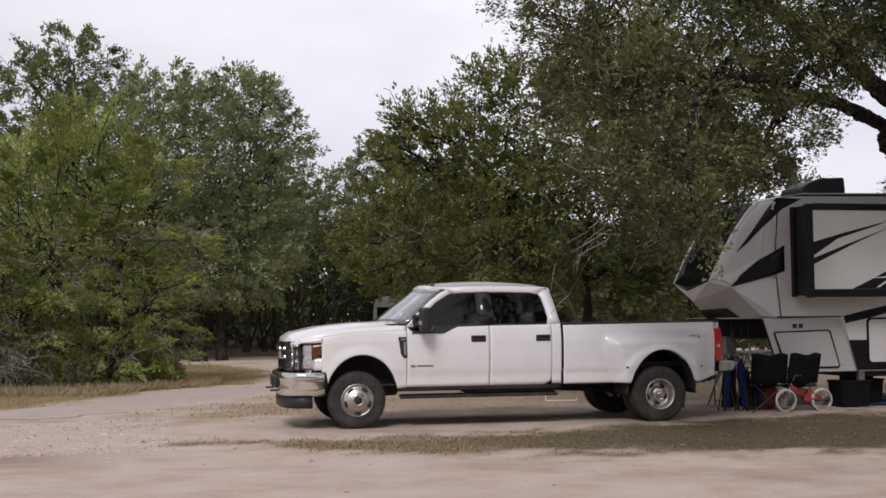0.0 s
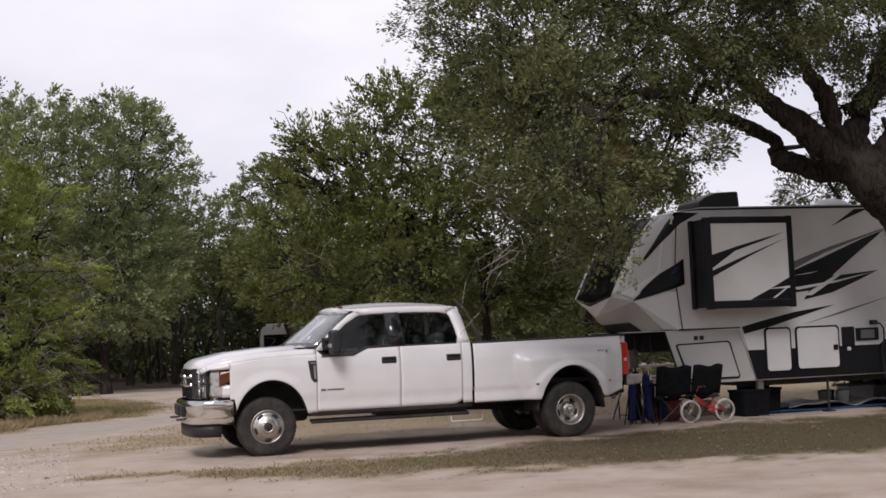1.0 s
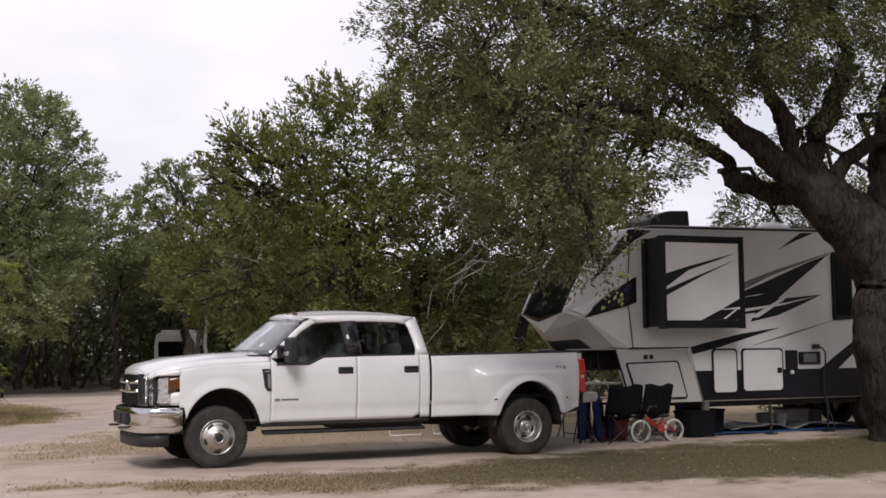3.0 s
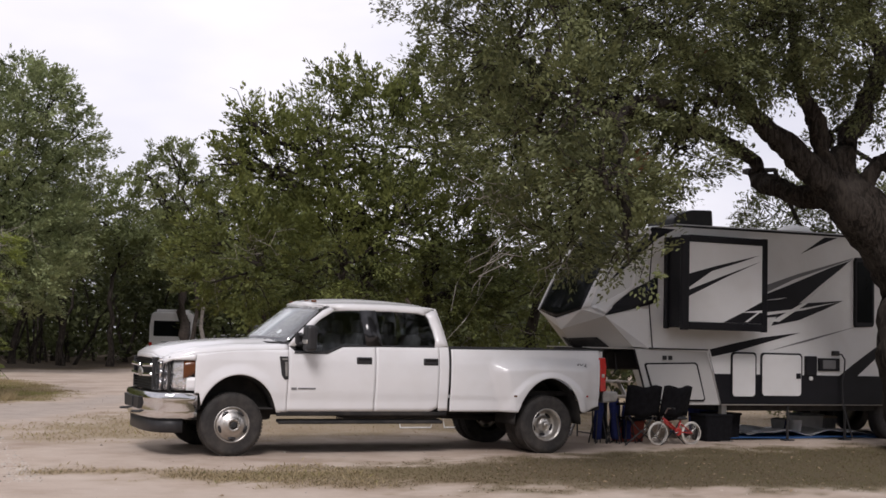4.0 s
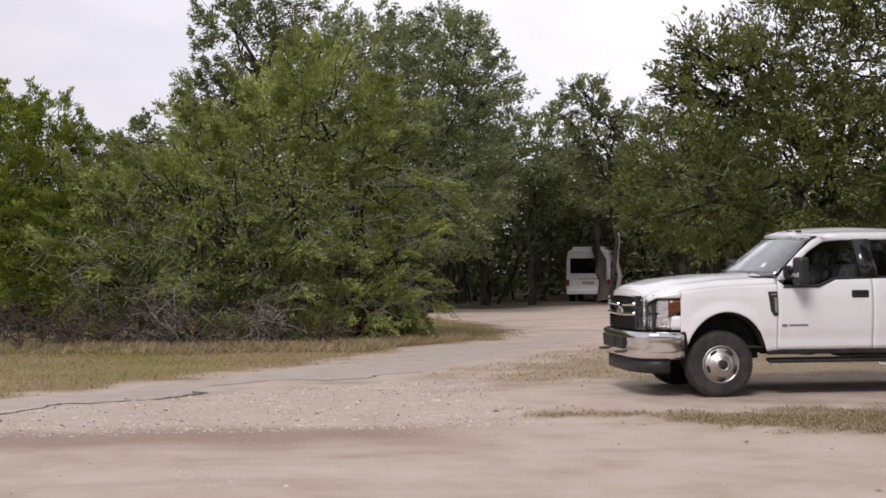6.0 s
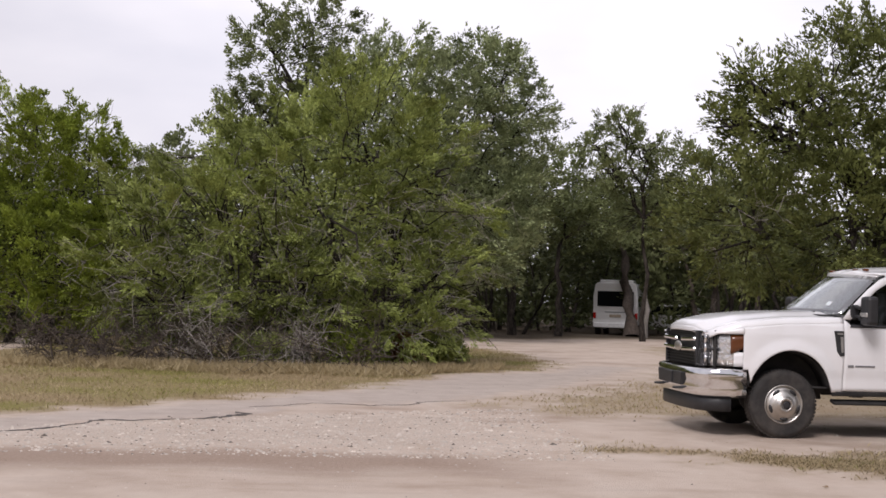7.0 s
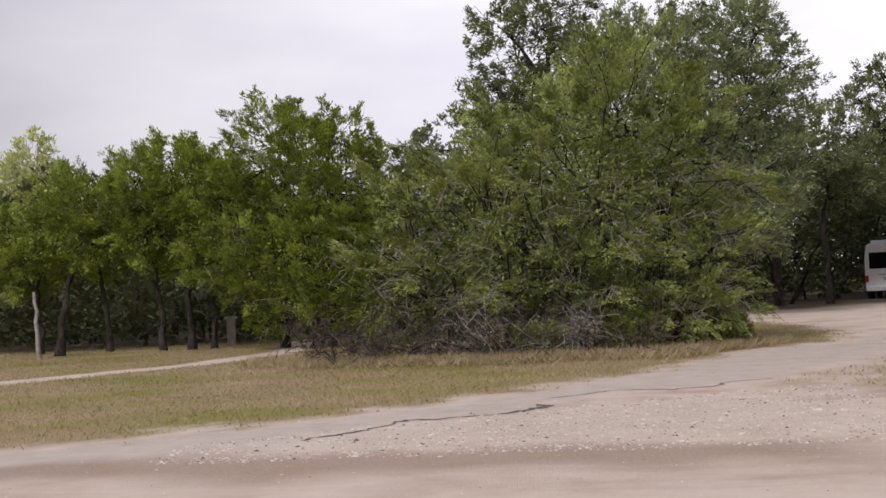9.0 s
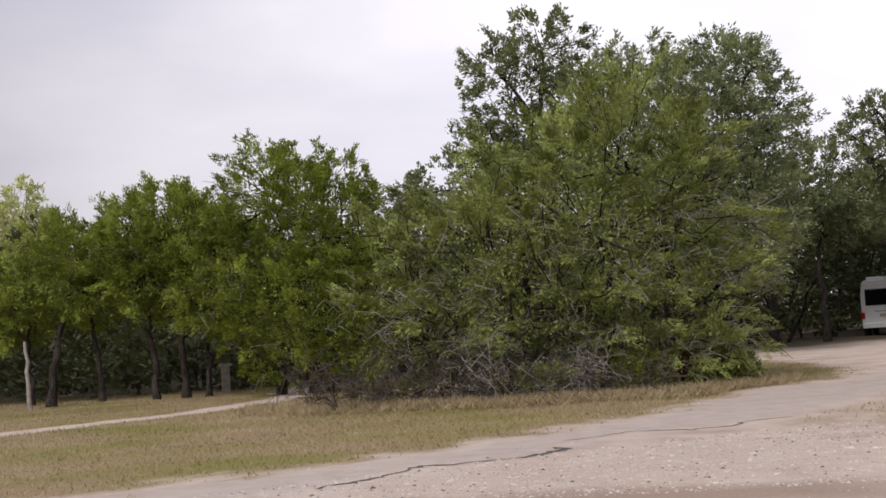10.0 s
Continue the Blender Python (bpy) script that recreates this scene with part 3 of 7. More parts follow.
tree("juniper", "dark green juniper over several crooked bare stems", (-17.4, 21.5),
     [(-17.2, 21.5, 4.7, 1.9, 1.9, 1.8), (-18.6, 21.6, 4.2, 1.7, 1.8, 1.7), (-16.4, 21.3, 3.1, 1.5, 1.6, 1.4)],
     80000, 0.6, 0.11, LEAF_JUN_DARK, 15, [(-0.6, -0.6, 0.10), (0.2, -0.4, 0.12), (0.9, -0.5, 0.09)], aspect=0.34, flat=0.8, lift=0.6, twigs=160, grey=25, low=1.9, lump=0.4, sprig=0.08)
tree("juniper", "dark green juniper over leaning bare stems", (-21.2, 22.5),
     [(-20.8, 22.5, 4.0, 1.9, 1.9, 1.7), (-22.6, 22.5, 3.3, 1.8, 1.8, 1.5), (-24.5, 23.0, 2.8, 1.9, 1.8, 1.4)],
     75000, 0.6, 0.11, LEAF_JUN_DARK, 16, [(0.2, -2.0, 0.13), (-0.9, -0.8, 0.09), (1.2, -0.6, 0.1)], aspect=0.34, flat=0.8, lift=0.6, twigs=140, grey=25, low=1.7, lump=0.4, sprig=0.08)
tree("pale_tree", "distant airy tree with pale yellowish young leaves", (-28.2, 36.0),
     [(-28.8, 36, 6.7, 1.5, 1.6, 1.7), (-28.2, 36, 5.0, 1.5, 1.6, 1.5)], 15000, 0.5, 0.15, LEAF_PALE, 17, [(0, 0, 0.14)], bark=BARK_PALE, twigs=200, lump=0.4)
# behind the truck
tree("cedar_elm", "leafy elm with dark layered branches behind a white truck", (4.69, 7.28),
     [(2.75, 6.8, 4.9, 1.0, 1.3, 1.1), (2.25, 7.0, 5.75, 0.55, 0.8, 0.4), (1.95, 7.0, 5.1, 0.55, 0.8, 0.45), (3.7, 6.94, 5.1, 1.4, 1.6, 1.3), (5.11, 7.28, 5.6, 1.92, 1.84, 1.76), (2.02, 6.61, 3.09, 1.42, 1.5, 1.25), (3.86, 6.11, 3.26, 1.92, 1.67, 1.67), (6.53, 7.28, 3.76, 2.17, 1.84, 2.01), (7.29, 7.61, 6.1, 2.09, 1.92, 1.92), (9.54, 7.61, 4.09, 2.34, 2.01, 2.51), (6.62, 7.95, 3.92, 1.59, 1.0, 1.59), (7.62, 8.11, 2.59, 1.34, 1.0, 1.25)],
     145000, 0.58, 0.085, LEAF_ELM, 18, [(-0.7, -1.2, 0.09), (0.2, 0, 0.18), (1.6, 0.4, 0.14), (4.0, 0.4, 0.18)], twigs=220, grey=30, low=0.9, lump=0.3, flat=0.5, cover_=1.6, sprig=0.2)
tree("small_oak", "slim live oak with an open lopsided crown", (7.9, 34.0),
     [(6.2, 34, 8.8, 1.0, 1.2, 0.6), (5.2, 34, 7.9, 0.8, 1.0, 0.45), (7.2, 34, 8.0, 0.9, 1.1, 0.6), (6.0, 34, 6.9, 1.1, 1.4, 0.7), (8.6, 34, 6.7, 1.7, 1.8, 1.5), (10.2, 34, 6.2, 2.0, 2.0, 2.0), (11.5, 33, 4.6, 2.4, 2.0, 2.6), (7.6, 35, 5.2, 1.8, 1.6, 1.2)],
     42000, 0.6, 0.13, LEAF_OAK_FAR, 19, [(-0.6, 0, 0.10), (2.2, -0.6, 0.13)], twigs=140, lump=0.5, low=2.2, cover_=1.0, fill=0.06)
tree("far_oak", "bushy oak at the edge of the woods", (2.6, 40.0),
     [(2.2, 40, 6.2, 2.9, 2.2, 2.2), (5.0, 41, 6.6, 2.4, 2.2, 2.0), (-0.8, 40, 5.4, 2.8, 2.2, 2.4), (6.9, 42, 5.6, 1.8, 1.8, 1.8)],
     45000, 0.7, 0.16, LEAF_OAK_FAR, 20, [(-1.8, 0, 0.14), (0.3, 0.3, 0.16), (2.4, 0.2, 0.14)], twigs=60, lump=0.3, low=2.8)
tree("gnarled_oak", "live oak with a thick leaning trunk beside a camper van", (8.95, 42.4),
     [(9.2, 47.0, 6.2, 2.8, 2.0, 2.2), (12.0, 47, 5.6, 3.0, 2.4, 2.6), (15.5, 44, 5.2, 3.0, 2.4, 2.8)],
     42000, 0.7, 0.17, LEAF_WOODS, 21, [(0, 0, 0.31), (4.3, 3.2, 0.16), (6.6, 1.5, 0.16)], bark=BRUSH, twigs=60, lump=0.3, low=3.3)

# the great live oak that leans over the camper
oak_rng = np.random.RandomState(40)
big = thing("great_live_oak", (10.7, -1.9, -0.05), "huge spreading live oak with a thick dark trunk and drooping limbs", "tree")
OAK = [  # limbs: points relative to the foot, with radii
    [((0.45, 0.1, 0.0), 0.86), ((0.30, 0.05, 0.3), 0.68), ((0.08, 0.0, 1.0), 0.60), ((-0.12, 0, 2.0), 0.57), ((0.05, 0.10, 2.59), 0.53), ((-0.32, 0.25, 3.35), 0.50), ((-0.93, 0.40, 3.83), 0.42), ((-1.20, 0.55, 4.24), 0.33)],
    [((-1.05, 0.40, 3.87), 0.26), ((-1.19, 0.90, 4.04), 0.19), ((-1.47, 1.40, 4.17), 0.16), ((-1.61, 1.80, 4.36), 0.15), ((-1.61, 2.00, 4.55), 0.16), ((-1.65, 2.00, 4.74), 0.13), ((-2.04, 2.00, 4.93), 0.12), ((-2.57, 1.90, 5.10), 0.11), ((-3.40, 1.50, 5.08), 0.09), ((-5.4, 0.6, 5.0), 0.07), ((-7.0, -0.2, 5.1), 0.04), ((-8.0, -0.5, 4.7), 0.02)],
    [((-1.19, 0.50, 4.10), 0.28), ((-1.64, 0.60, 4.43), 0.21), ((-2.03, 0.70, 4.78), 0.19), ((-2.50, 0.80, 5.13), 0.17), ((-2.77, 0.90, 5.44), 0.15), ((-3.5, 0.9, 5.9), 0.12), ((-4.5, 0.9, 6.4), 0.08), ((-6.3, 1.0, 7.0), 0.04)],
    [((-1.23, 0.55, 4.24), 0.25), ((-1.41, 0.55, 4.64), 0.16), ((-1.57, 0.50, 5.03), 0.14), ((-1.84, 0.40, 5.35), 0.12), ((-2.17, 0.30, 5.63), 0.10), ((-2.6, 0.0, 6.8), 0.07), ((-3.3, -0.4, 8.0), 0.04)],
    [((-1.14, 0.55, 4.25), 0.27), ((-0.99, 0.60, 4.86), 0.17), ((-0.57, 0.70, 5.38), 0.16), ((-0.18, 0.80, 6.00), 0.14), ((0.07, 0.90, 6.62), 0.11), ((-0.2, 1.0, 7.3), 0.08), ((0.2, 1.1, 8.2), 0.04)],
    [((-0.93, 0.40, 3.88), 0.22), ((-0.84, 0.30, 4.24), 0.14), ((-0.51, 0.20, 4.61), 0.12), ((0.12, 0.10, 4.92), 0.10), ((1.5, -0.2, 5.4), 0.07), ((2.7, -0.3, 5.7), 0.04)],
    [((-0.2, 0.1, 2.7), 0.36), ((0.15, 0.3, 3.5), 0.27), ((0.25, 0.4, 4.3), 0.24), ((0.5, 0.5, 5.4), 0.17), ((1.0, 0.6, 7.0), 0.08)],
    [((-4.4, 0, 4.75), 0.08), ((-5.2, -0.7, 4.9), 0.06), ((-6.2, -1.4, 4.7), 0.045), ((-6.9, -2.2, 4.2), 0.035), ((-7.2, -2.8, 3.2), 0.012)],
]
def flowing(path, n=5):
    """A rounder course through the points of a limb."""
    p = np.array([q for q, r in path], float)
    r = np.array([r for q, r in path])
    e = np.concatenate([[2 * p[0] - p[1]], p, [2 * p[-1] - p[-2]]])
    out = []
    for i in range(len(p) - 1):
        a, b, c, d = e[i:i + 4]
        for t in np.linspace(0, 1, n, endpoint=False):
            q = 0.5 * (2 * b + (c - a) * t + (2 * a - 5 * b + 4 * c - d) * t * t + (3 * b - a - 3 * c + d) * t ** 3)
            out.append((q, r[i] + (r[i + 1] - r[i]) * t))
    return out + [(p[-1], r[-1])]


for k, limb_path in enumerate(OAK):
    v, f = tubes([flowing(limb_path, 9)], 18)
    v = v + 0.03 * np.stack([np.sin(v[:, 2] * 9 + v[:, 0] * 5), np.sin(v[:, 0] * 8 + v[:, 2] * 4), np.sin(v[:, 1] * 9)], -1)
    v = v + 0.02 * np.stack([np.sin(v[:, 2] * 23 + v[:, 1] * 19), np.sin(v[:, 0] * 21 + v[:, 2] * 17), np.sin(v[:, 0] * 25 + v[:, 1] * 22)], -1) + oak_rng.normal(0, 0.006, v.shape)
    quads("limb" if k else "trunk", v, f, BARK, big, smooth=True)
OAK_BLOBS = [(3.3, -2.2, 5.6, 1.1, 1.8, 1.1), (4.2, -2.0, 6.2, 1.9, 2.4, 1.6), (3.4, -2.2, 4.4, 1.1, 1.6, 0.9), (4.2, -2.2, 3.8, 0.9, 1.5, 0.9), (4.9, -2.0, 5.0, 1.1, 1.6, 0.9),
             (4.2, -2.3, 3.0, 0.6, 1.0, 0.5), (6.2, -1.6, 6.3, 1.7, 2.2, 1.1), (7.6, -1.6, 6.9, 1.9, 2.4, 1.2), (9.6, -1.6, 6.8, 2.2, 2.4, 1.1), (3.45, -4.8, 2.75, 0.3, 0.5, 0.42),
             (11.5, -2.0, 6.2, 2.4, 2.4, 1.2), (4.0, -1.2, 7.4, 1.8, 2.2, 1.6), (6.4, -1.4, 8.0, 3.0, 2.8, 1.5), (10.0, -1.6, 8.2, 3.2, 2.8, 1.4), (3.2, -4.6, 3.5, 0.6, 0.8, 0.5), (13.5, -2.2, 5.4, 2.0, 2.0, 1.2),
             (3.4, -3.8, 4.5, 0.9, 1.0, 0.7), (5.6, -1.6, 5.5, 0.8, 1.4, 0.6), (7.5, -2.4, 6.2, 1.0, 1.4, 0.6), (11.0, -2.6, 6.2, 1.1, 1.4, 0.7),
             (6.9, -2.2, 5.5, 0.9, 1.2, 0.45), (11.4, -2.8, 4.6, 0.9, 1.0, 0.8), (10.0, -0.6, 5.2, 0.5, 0.6, 0.4),
             (6.0, -2.0, 4.35, 0.65, 1.0, 0.55), (5.5, -1.6, 3.85, 0.7, 1.0, 0.45), (6.5, -1.5, 5.0, 0.7, 1.2, 0.4), (7.3, -1.5, 5.6, 0.8, 1.2, 0.4), (6.3, -0.6, 3.95, 0.5, 0.7, 0.35),
             (9.7, -0.8, 7.0, 1.6, 1.6, 0.8), (8.2, -0.8, 6.7, 1.2, 1.4, 0.7), (12.3, 3.0, 4.3, 1.2, 1.2, 0.6), (14.0, 3.2, 4.6, 1.4, 1.3, 0.8)]
OB = [(b[0] - 10.7, b[1] + 1.9, *b[2:]) for b in OAK_BLOBS]
P, R, D = tufts(oak_rng, OB, 0.45, lump=0.3, cover_=1.6)
joints = np.array([p for limb in OAK[1:] for p, r in limb])
tw = []
for c in np.array([b[:3] for b in OB]):
    a = joints[np.argmin(np.linalg.norm(joints - c, axis=1))]
    tw.append(wander(oak_rng, a, c, 0.07, 0.03, 6, 0.2))
    for _ in range(6):
        d = oak_rng.normal(0, 1, 3)
        reach = min(OB[[tuple(q[:3]) for q in OB].index(tuple(c))][3:6])
        tw.append(wander(oak_rng, c, c + d / np.linalg.norm(d) * 0.9 * reach, 0.022, 0.006, 6, 0.2))
C = np.array([b[:3] for b in OB])
for i in oak_rng.choice(len(P), min(420, len(P)), replace=False):
    a = C[np.argmin(np.linalg.norm(C - P[i], axis=1))]
    tw.append(wander(oak_rng, P[i] + (a - P[i]) * 0.5, P[i] + D[i] * 0.15, 0.013, 0.004, 5, 0.25))
v, f = tubes(tw, 5)
tagged(quads("twig_tangle", v, f, BARK, big), kind="stuff")
tw = []
for x, y, z, dx, dz in ((3.5, -2.1, 2.9, -0.5, -0.6), (4.1, -2.2, 2.9, -0.3, -0.5), (3.2, -2.0, 3.5, -0.4, -0.3)):
    for _ in range(9):
        s = np.array((x - 10.7, y + 1.9, z)) + oak_rng.normal(0, 0.16, 3)
        tw.append(wander(oak_rng, s, s + np.array((dx, 0, dz)) * oak_rng.uniform(0.4, 1.1) + oak_rng.normal(0, 0.2, 3), 0.008, 0.0025, 6, 0.3))
v, f = tubes(tw, 4)
tagged(quads("dead_twig_tangle", v, f, BARK_GREY, big, "bare grey drooping dead twigs"), kind="stuff")
quads("crown", *clothe(oak_rng, P, R, D, OB, 310000, 0.067, 0.5, 0.8, 0.15, 0.10, 0.4), LEAF_OAK, big)
sel = oak_rng.choice(len(P), 26, replace=False)
quads("dead_leaves", *clothe(oak_rng, P[sel], R[sel] * 0.6, D[sel], OB, 700, 0.08, 0.5, fill=0.02), LEAF_DEAD, big, "a few rust-brown dead leaf clusters")


# far woods: masses of leaves over a dark thicket of stems
def woods():
    rng = np.random.RandomState(77)
    blobs = []
    for x in np.arange(-46, 62, 3.1):
        y = 50 + 4 * math.sin(x * 0.7) + rng.uniform(-2, 3) + (0 if x > -6 else -6)
        h = rng.uniform(4.4, 5.6)
        blobs += [(x, y, h, 2.7, 2.2, 2.3), (x + 1.5, y + 5, h - 0.4, 3.0, 2.5, 3.0), (x + 0.6, y + 9, 2.6, 3.0, 2.0, 2.6)]
    for x in np.arange(14, 60, 3.4):
        blobs += [(x, 22 + rng.uniform(-2, 2), 2.6, 2.8, 2.4, 2.3), (x + 1, 27, 2.2, 3.0, 2.0, 2.4)]
    for x in np.arange(-60, -24, 3.4):
        blobs += [(x, 34 + rng.uniform(-2, 2), 3.6, 2.8, 2.4, 2.6), (x + 1, 40, 2.2, 3.0, 2.0, 2.2)]
    for x in np.arange(-34, -8, 1.9):
        blobs.append((x, 28.5 + rng.uniform(-1.5, 1.5), 1.1, 1.6, 1.2, 1.5))
    for x in np.arange(-7, 30, 2.0):
        if not 5 < x < 14:
            blobs.append((x, 49 + rng.uniform(-1.5, 1.5), 1.0, 1.7, 1.2, 1.4))
    for x in np.arange(13, 40, 2.2):
        blobs.append((x, 17.5 + rng.uniform(-1.5, 1.5), 1.4, 1.8, 1.3, 1.9))
    for x in np.arange(-50, 64, 2.6):
        blobs.append((x, 62 + rng.uniform(-2, 2), 1.5, 2.4, 1.6, 2.2))
        blobs.append((x + 1.2, 66, 4.4, 2.6, 1.8, 2.4))
    for x in np.arange(-36, -9, 1.6):
        blobs.append((x, 25.6 + rng.uniform(-0.8, 0.8), 1.0, 1.3, 0.9, 1.5))
    for x in np.arange(10.5, 26, 1.8):
        blobs.append((x, 45.5 + rng.uniform(-1, 1), 1.8, 1.5, 1.2, 2.2))
    for x in np.arange(-44, 60, 1.5):
        blobs.append((x, 77 + rng.uniform(-1, 1), 1.3, 1.5, 1.2, 2.2))
    for x in np.arange(-60, 70, 1.9):
        blobs.append((x, 72, rng.uniform(1.5, 2.5), 2.0, 1.4, 3.0))
    for x in np.arange(-34, -8, 2.1):
        blobs.append((x, 33 + rng.uniform(-1.5, 1.5), 2.2, 1.8, 1.2, 2.2))
    C, R, D = tufts(rng, blobs, 1.05, cover_=1.1)
    ok = C[:, 2] > 0.2
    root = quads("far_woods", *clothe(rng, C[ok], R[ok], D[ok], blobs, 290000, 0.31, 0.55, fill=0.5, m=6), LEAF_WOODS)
    tagged(root, "dense dark oak and juniper woods closing the campground", "woods", kind="stuff")
    stems = []
    for _ in range(260):
        x = rng.uniform(-30, 34)
        y = rng.uniform(38, 52) if x > -6 else rng.uniform(28, 44)
        if 4 < x < 12 and y < 46:
            continue
        stems.append(wander(rng, (x, y, -0.1), (x + rng.normal(0, 0.7), y + rng.normal(0, 0.5), rng.uniform(3.2, 5)), rng.uniform(0.05, 0.14), 0.04, 6, 0.08))
    v, f = tubes(stems, 5)
    tagged(quads("thicket_stems", v, f, BARK), "thicket of thin dark trunks under the woods", "trunks", kind="stuff")



woods()


def unseen_woods():
    """Unseen trees, added to close the near side and to darken reflections."""
    rng = np.random.RandomState(78)
    blobs = [(x, -44 + rng.uniform(-3, 3), rng.uniform(3.0, 4.5), 3.4, 2.6, 4.2) for x in np.arange(-64, 62, 4.0)]
    C, R, D = tufts(rng, blobs, 1.3, cover_=1.0)
    tagged(quads("far_woods", *clothe(rng, C, R, D, blobs, 26000, 0.6, 0.6, fill=0.3), LEAF_OAK_FAR), "unseen dark woods added behind the camera to darken reflections", "woods", kind="stuff")


unseen_woods()


# ---- surfaces of vehicles and gear ----
PAINT_WHITE = mat("white_truck_paint", (0.80, 0.80, 0.815), 0.26, var=0.03, scale=2.0, coat=0.6, dirt=(0.5, 0.45, 0.38), dirt_amount=0.10)
CHROME = mat("chrome", (0.78, 0.78, 0.79), 0.10, 1.0, var=0.06, scale=5)
STEEL = mat("polished_wheel_steel", (0.62, 0.60, 0.57), 0.40, 1.0, var=0.15, scale=14, dirt=(0.30, 0.25, 0.20), dirt_amount=0.5)
STEEL_DULL = mat("dull_steel", (0.42, 0.41, 0.40), 0.45, 0.9, var=0.2, scale=10)
RUBBER = mat("tyre_rubber", (0.028, 0.026, 0.025), 0.85, var=0.3, scale=12, bump=0.25, bscale=60, dirt=(0.12, 0.10, 0.085), dirt_amount=0.4)
BLACK = mat("black_plastic", (0.022, 0.022, 0.024), 0.5, var=0.2, scale=10, bump=0.1)
BLACK_GLOSS = mat("gloss_black", (0.012, 0.012, 0.014), 0.14, var=0.2, scale=3, coat=0.4)
UNDER = mat("underbody_black", (0.016, 0.015, 0.015), 0.85, var=0.4, scale=6, dirt=(0.07, 0.06, 0.05), dirt_amount=0.5)
CABIN = mat("dark_grey_cabin_cloth", (0.10, 0.10, 0.105), 0.85, var=0.2, scale=20, bump=0.2)
AMBER = mat("amber_lens", (0.12, 0.036, 0.009), 0.15, var=0.1, coat=0.5)
RED_LENS = mat("red_lens", (0.52, 0.015, 0.012), 0.15, var=0.15, coat=0.6)
REFLECTOR = mat("bright_lamp_reflector", (0.80, 0.81, 0.83), 0.18, 0.95, var=0.25, scale=22, bump=0.5, bscale=26)
LENS = glass("clear_lens", (1.0, 1.0, 1.0))
LENS.node_tree.nodes["Principled BSDF"].inputs["IOR"].default_value = 1.15
GLASS_TINT = glass("tinted_glass", (0.30, 0.33, 0.33))
GLASS_CLEAR = glass("windscreen_glass", (0.80, 0.88, 0.87))
GLASS_CLEAR.node_tree.nodes["Principled BSDF"].inputs["IOR"].default_value = 3.9
GREY_MARK = mat("grey_badge", (0.20, 0.20, 0.21), 0.35, 0.3)
WHITE_PAPER = mat("white_sticker", (0.75, 0.77, 0.80), 0.6)


def block(bm, lo, hi, bevel=0.0, rot=None):
    """A box between two corners, with rounded edges."""
    mid, size = [(a + b) / 2 for a, b in zip(lo, hi)], [b - a for a, b in zip(lo, hi)]
    m = Matrix.Translation(mid) @ (rot or Matrix()) @ Matrix.Diagonal((*size, 1))
    r = bmesh.ops.create_cube(bm, size=1, matrix=m)
    if bevel:
        es = list({e for v in r["verts"] for e in v.link_edges})
        bmesh.ops.bevel(bm, geom=es, offset=bevel, segments=2, affect="EDGES", profile=0.5)
    return bm


def slab(bm, pts, axis_, a, b, bevel=0.0):
    """A polygon of 2D points, drawn out along an axis from a to b. axis 'y' takes points (x, z), 'x' (y, z), 'z' (x, y)."""
    def put(p, d):
        return {"y": (p[0], d, p[1]), "x": (d, p[0], p[1]), "z": (p[0], p[1], d)}[axis_]
    v0, v1 = [bm.verts.new(put(p, a)) for p in pts], [bm.verts.new(put(p, b)) for p in pts]
    fs = [bm.faces.new(v0), bm.faces.new(v1[::-1])]
    n = len(pts)
    for i in range(n):
        fs.append(bm.faces.new((v0[i], v1[i], v1[(i + 1) % n], v0[(i + 1) % n])))
    if bevel:
        bmesh.ops.bevel(bm, geom=list({e for f in fs for e in f.edges}), offset=bevel, segments=2, affect="EDGES", profile=0.5)
    return bm


def lathe(bm, profile, seg=40, axis_="y", at=(0, 0, 0), caps=True):
    """A profile of (distance along the axis, radius) turned round it."""
    rings = []
    for d, r in profile:
        ring = []
        for k in range(seg):
            a = 2 * math.pi * k / seg
            c, s = r * math.cos(a), r * math.sin(a)
            p = {"y": (c, d, s), "x": (d, c, s), "z": (c, s, d)}[axis_]
            ring.append(bm.verts.new((p[0] + at[0], p[1] + at[1], p[2] + at[2])))
        rings.append(ring)
    for a, b in zip(rings[:-1], rings[1:]):
        for k in range(seg):
            bm.faces.new((a[k], a[(k + 1) % seg], b[(k + 1) % seg], b[k]))
    for ring in (rings[0], rings[-1]) if caps else ():
        bm.faces.new(ring)
    return bm


def rod(bm, pts, r, sides=8):
    v, f = tubes([[(p, r) for p in pts]], sides)
    vs = [bm.verts.new(p) for p in v]
    for q in f:
        bm.faces.new([vs[i] for i in q])
    bm.faces.new(vs[:sides])
    bm.faces.new(vs[-sides:])
    return bm


def sheet(name, fn, us, vs, material, parent, thick=0.0, label="", smooth=True):
    """A curved panel: fn(u, v) gives a point; thick makes it solid, inwards."""
    V = np.array([[fn(u, v) for v in vs] for u in us], float)
    nu, nv = len(us), len(vs)
    i, j = np.meshgrid(np.arange(nu - 1), np.arange(nv - 1), indexing="ij")
    q = (i * nv + j).ravel()
    ob = quads(name, V.reshape(-1, 3), np.stack([q, q + nv, q + nv + 1, q + 1], -1), material, parent, label, smooth)
    if thick:
        s = ob.modifiers.new("shell", "SOLIDIFY")
        s.thickness, s.offset = thick, 0.0
    return ob


def lin(a, b, n):
    return [a + (b - a) * k / (n - 1) for k in range(n)]


def interp(x, pts):
    return float(np.interp(x, [p[0] for p in pts], [p[1] for p in pts]))


def sstep(a, b, v):
    s = min(max((v - a) / (b - a), 0.0), 1.0)
    return s * s * (3 - 2 * s)


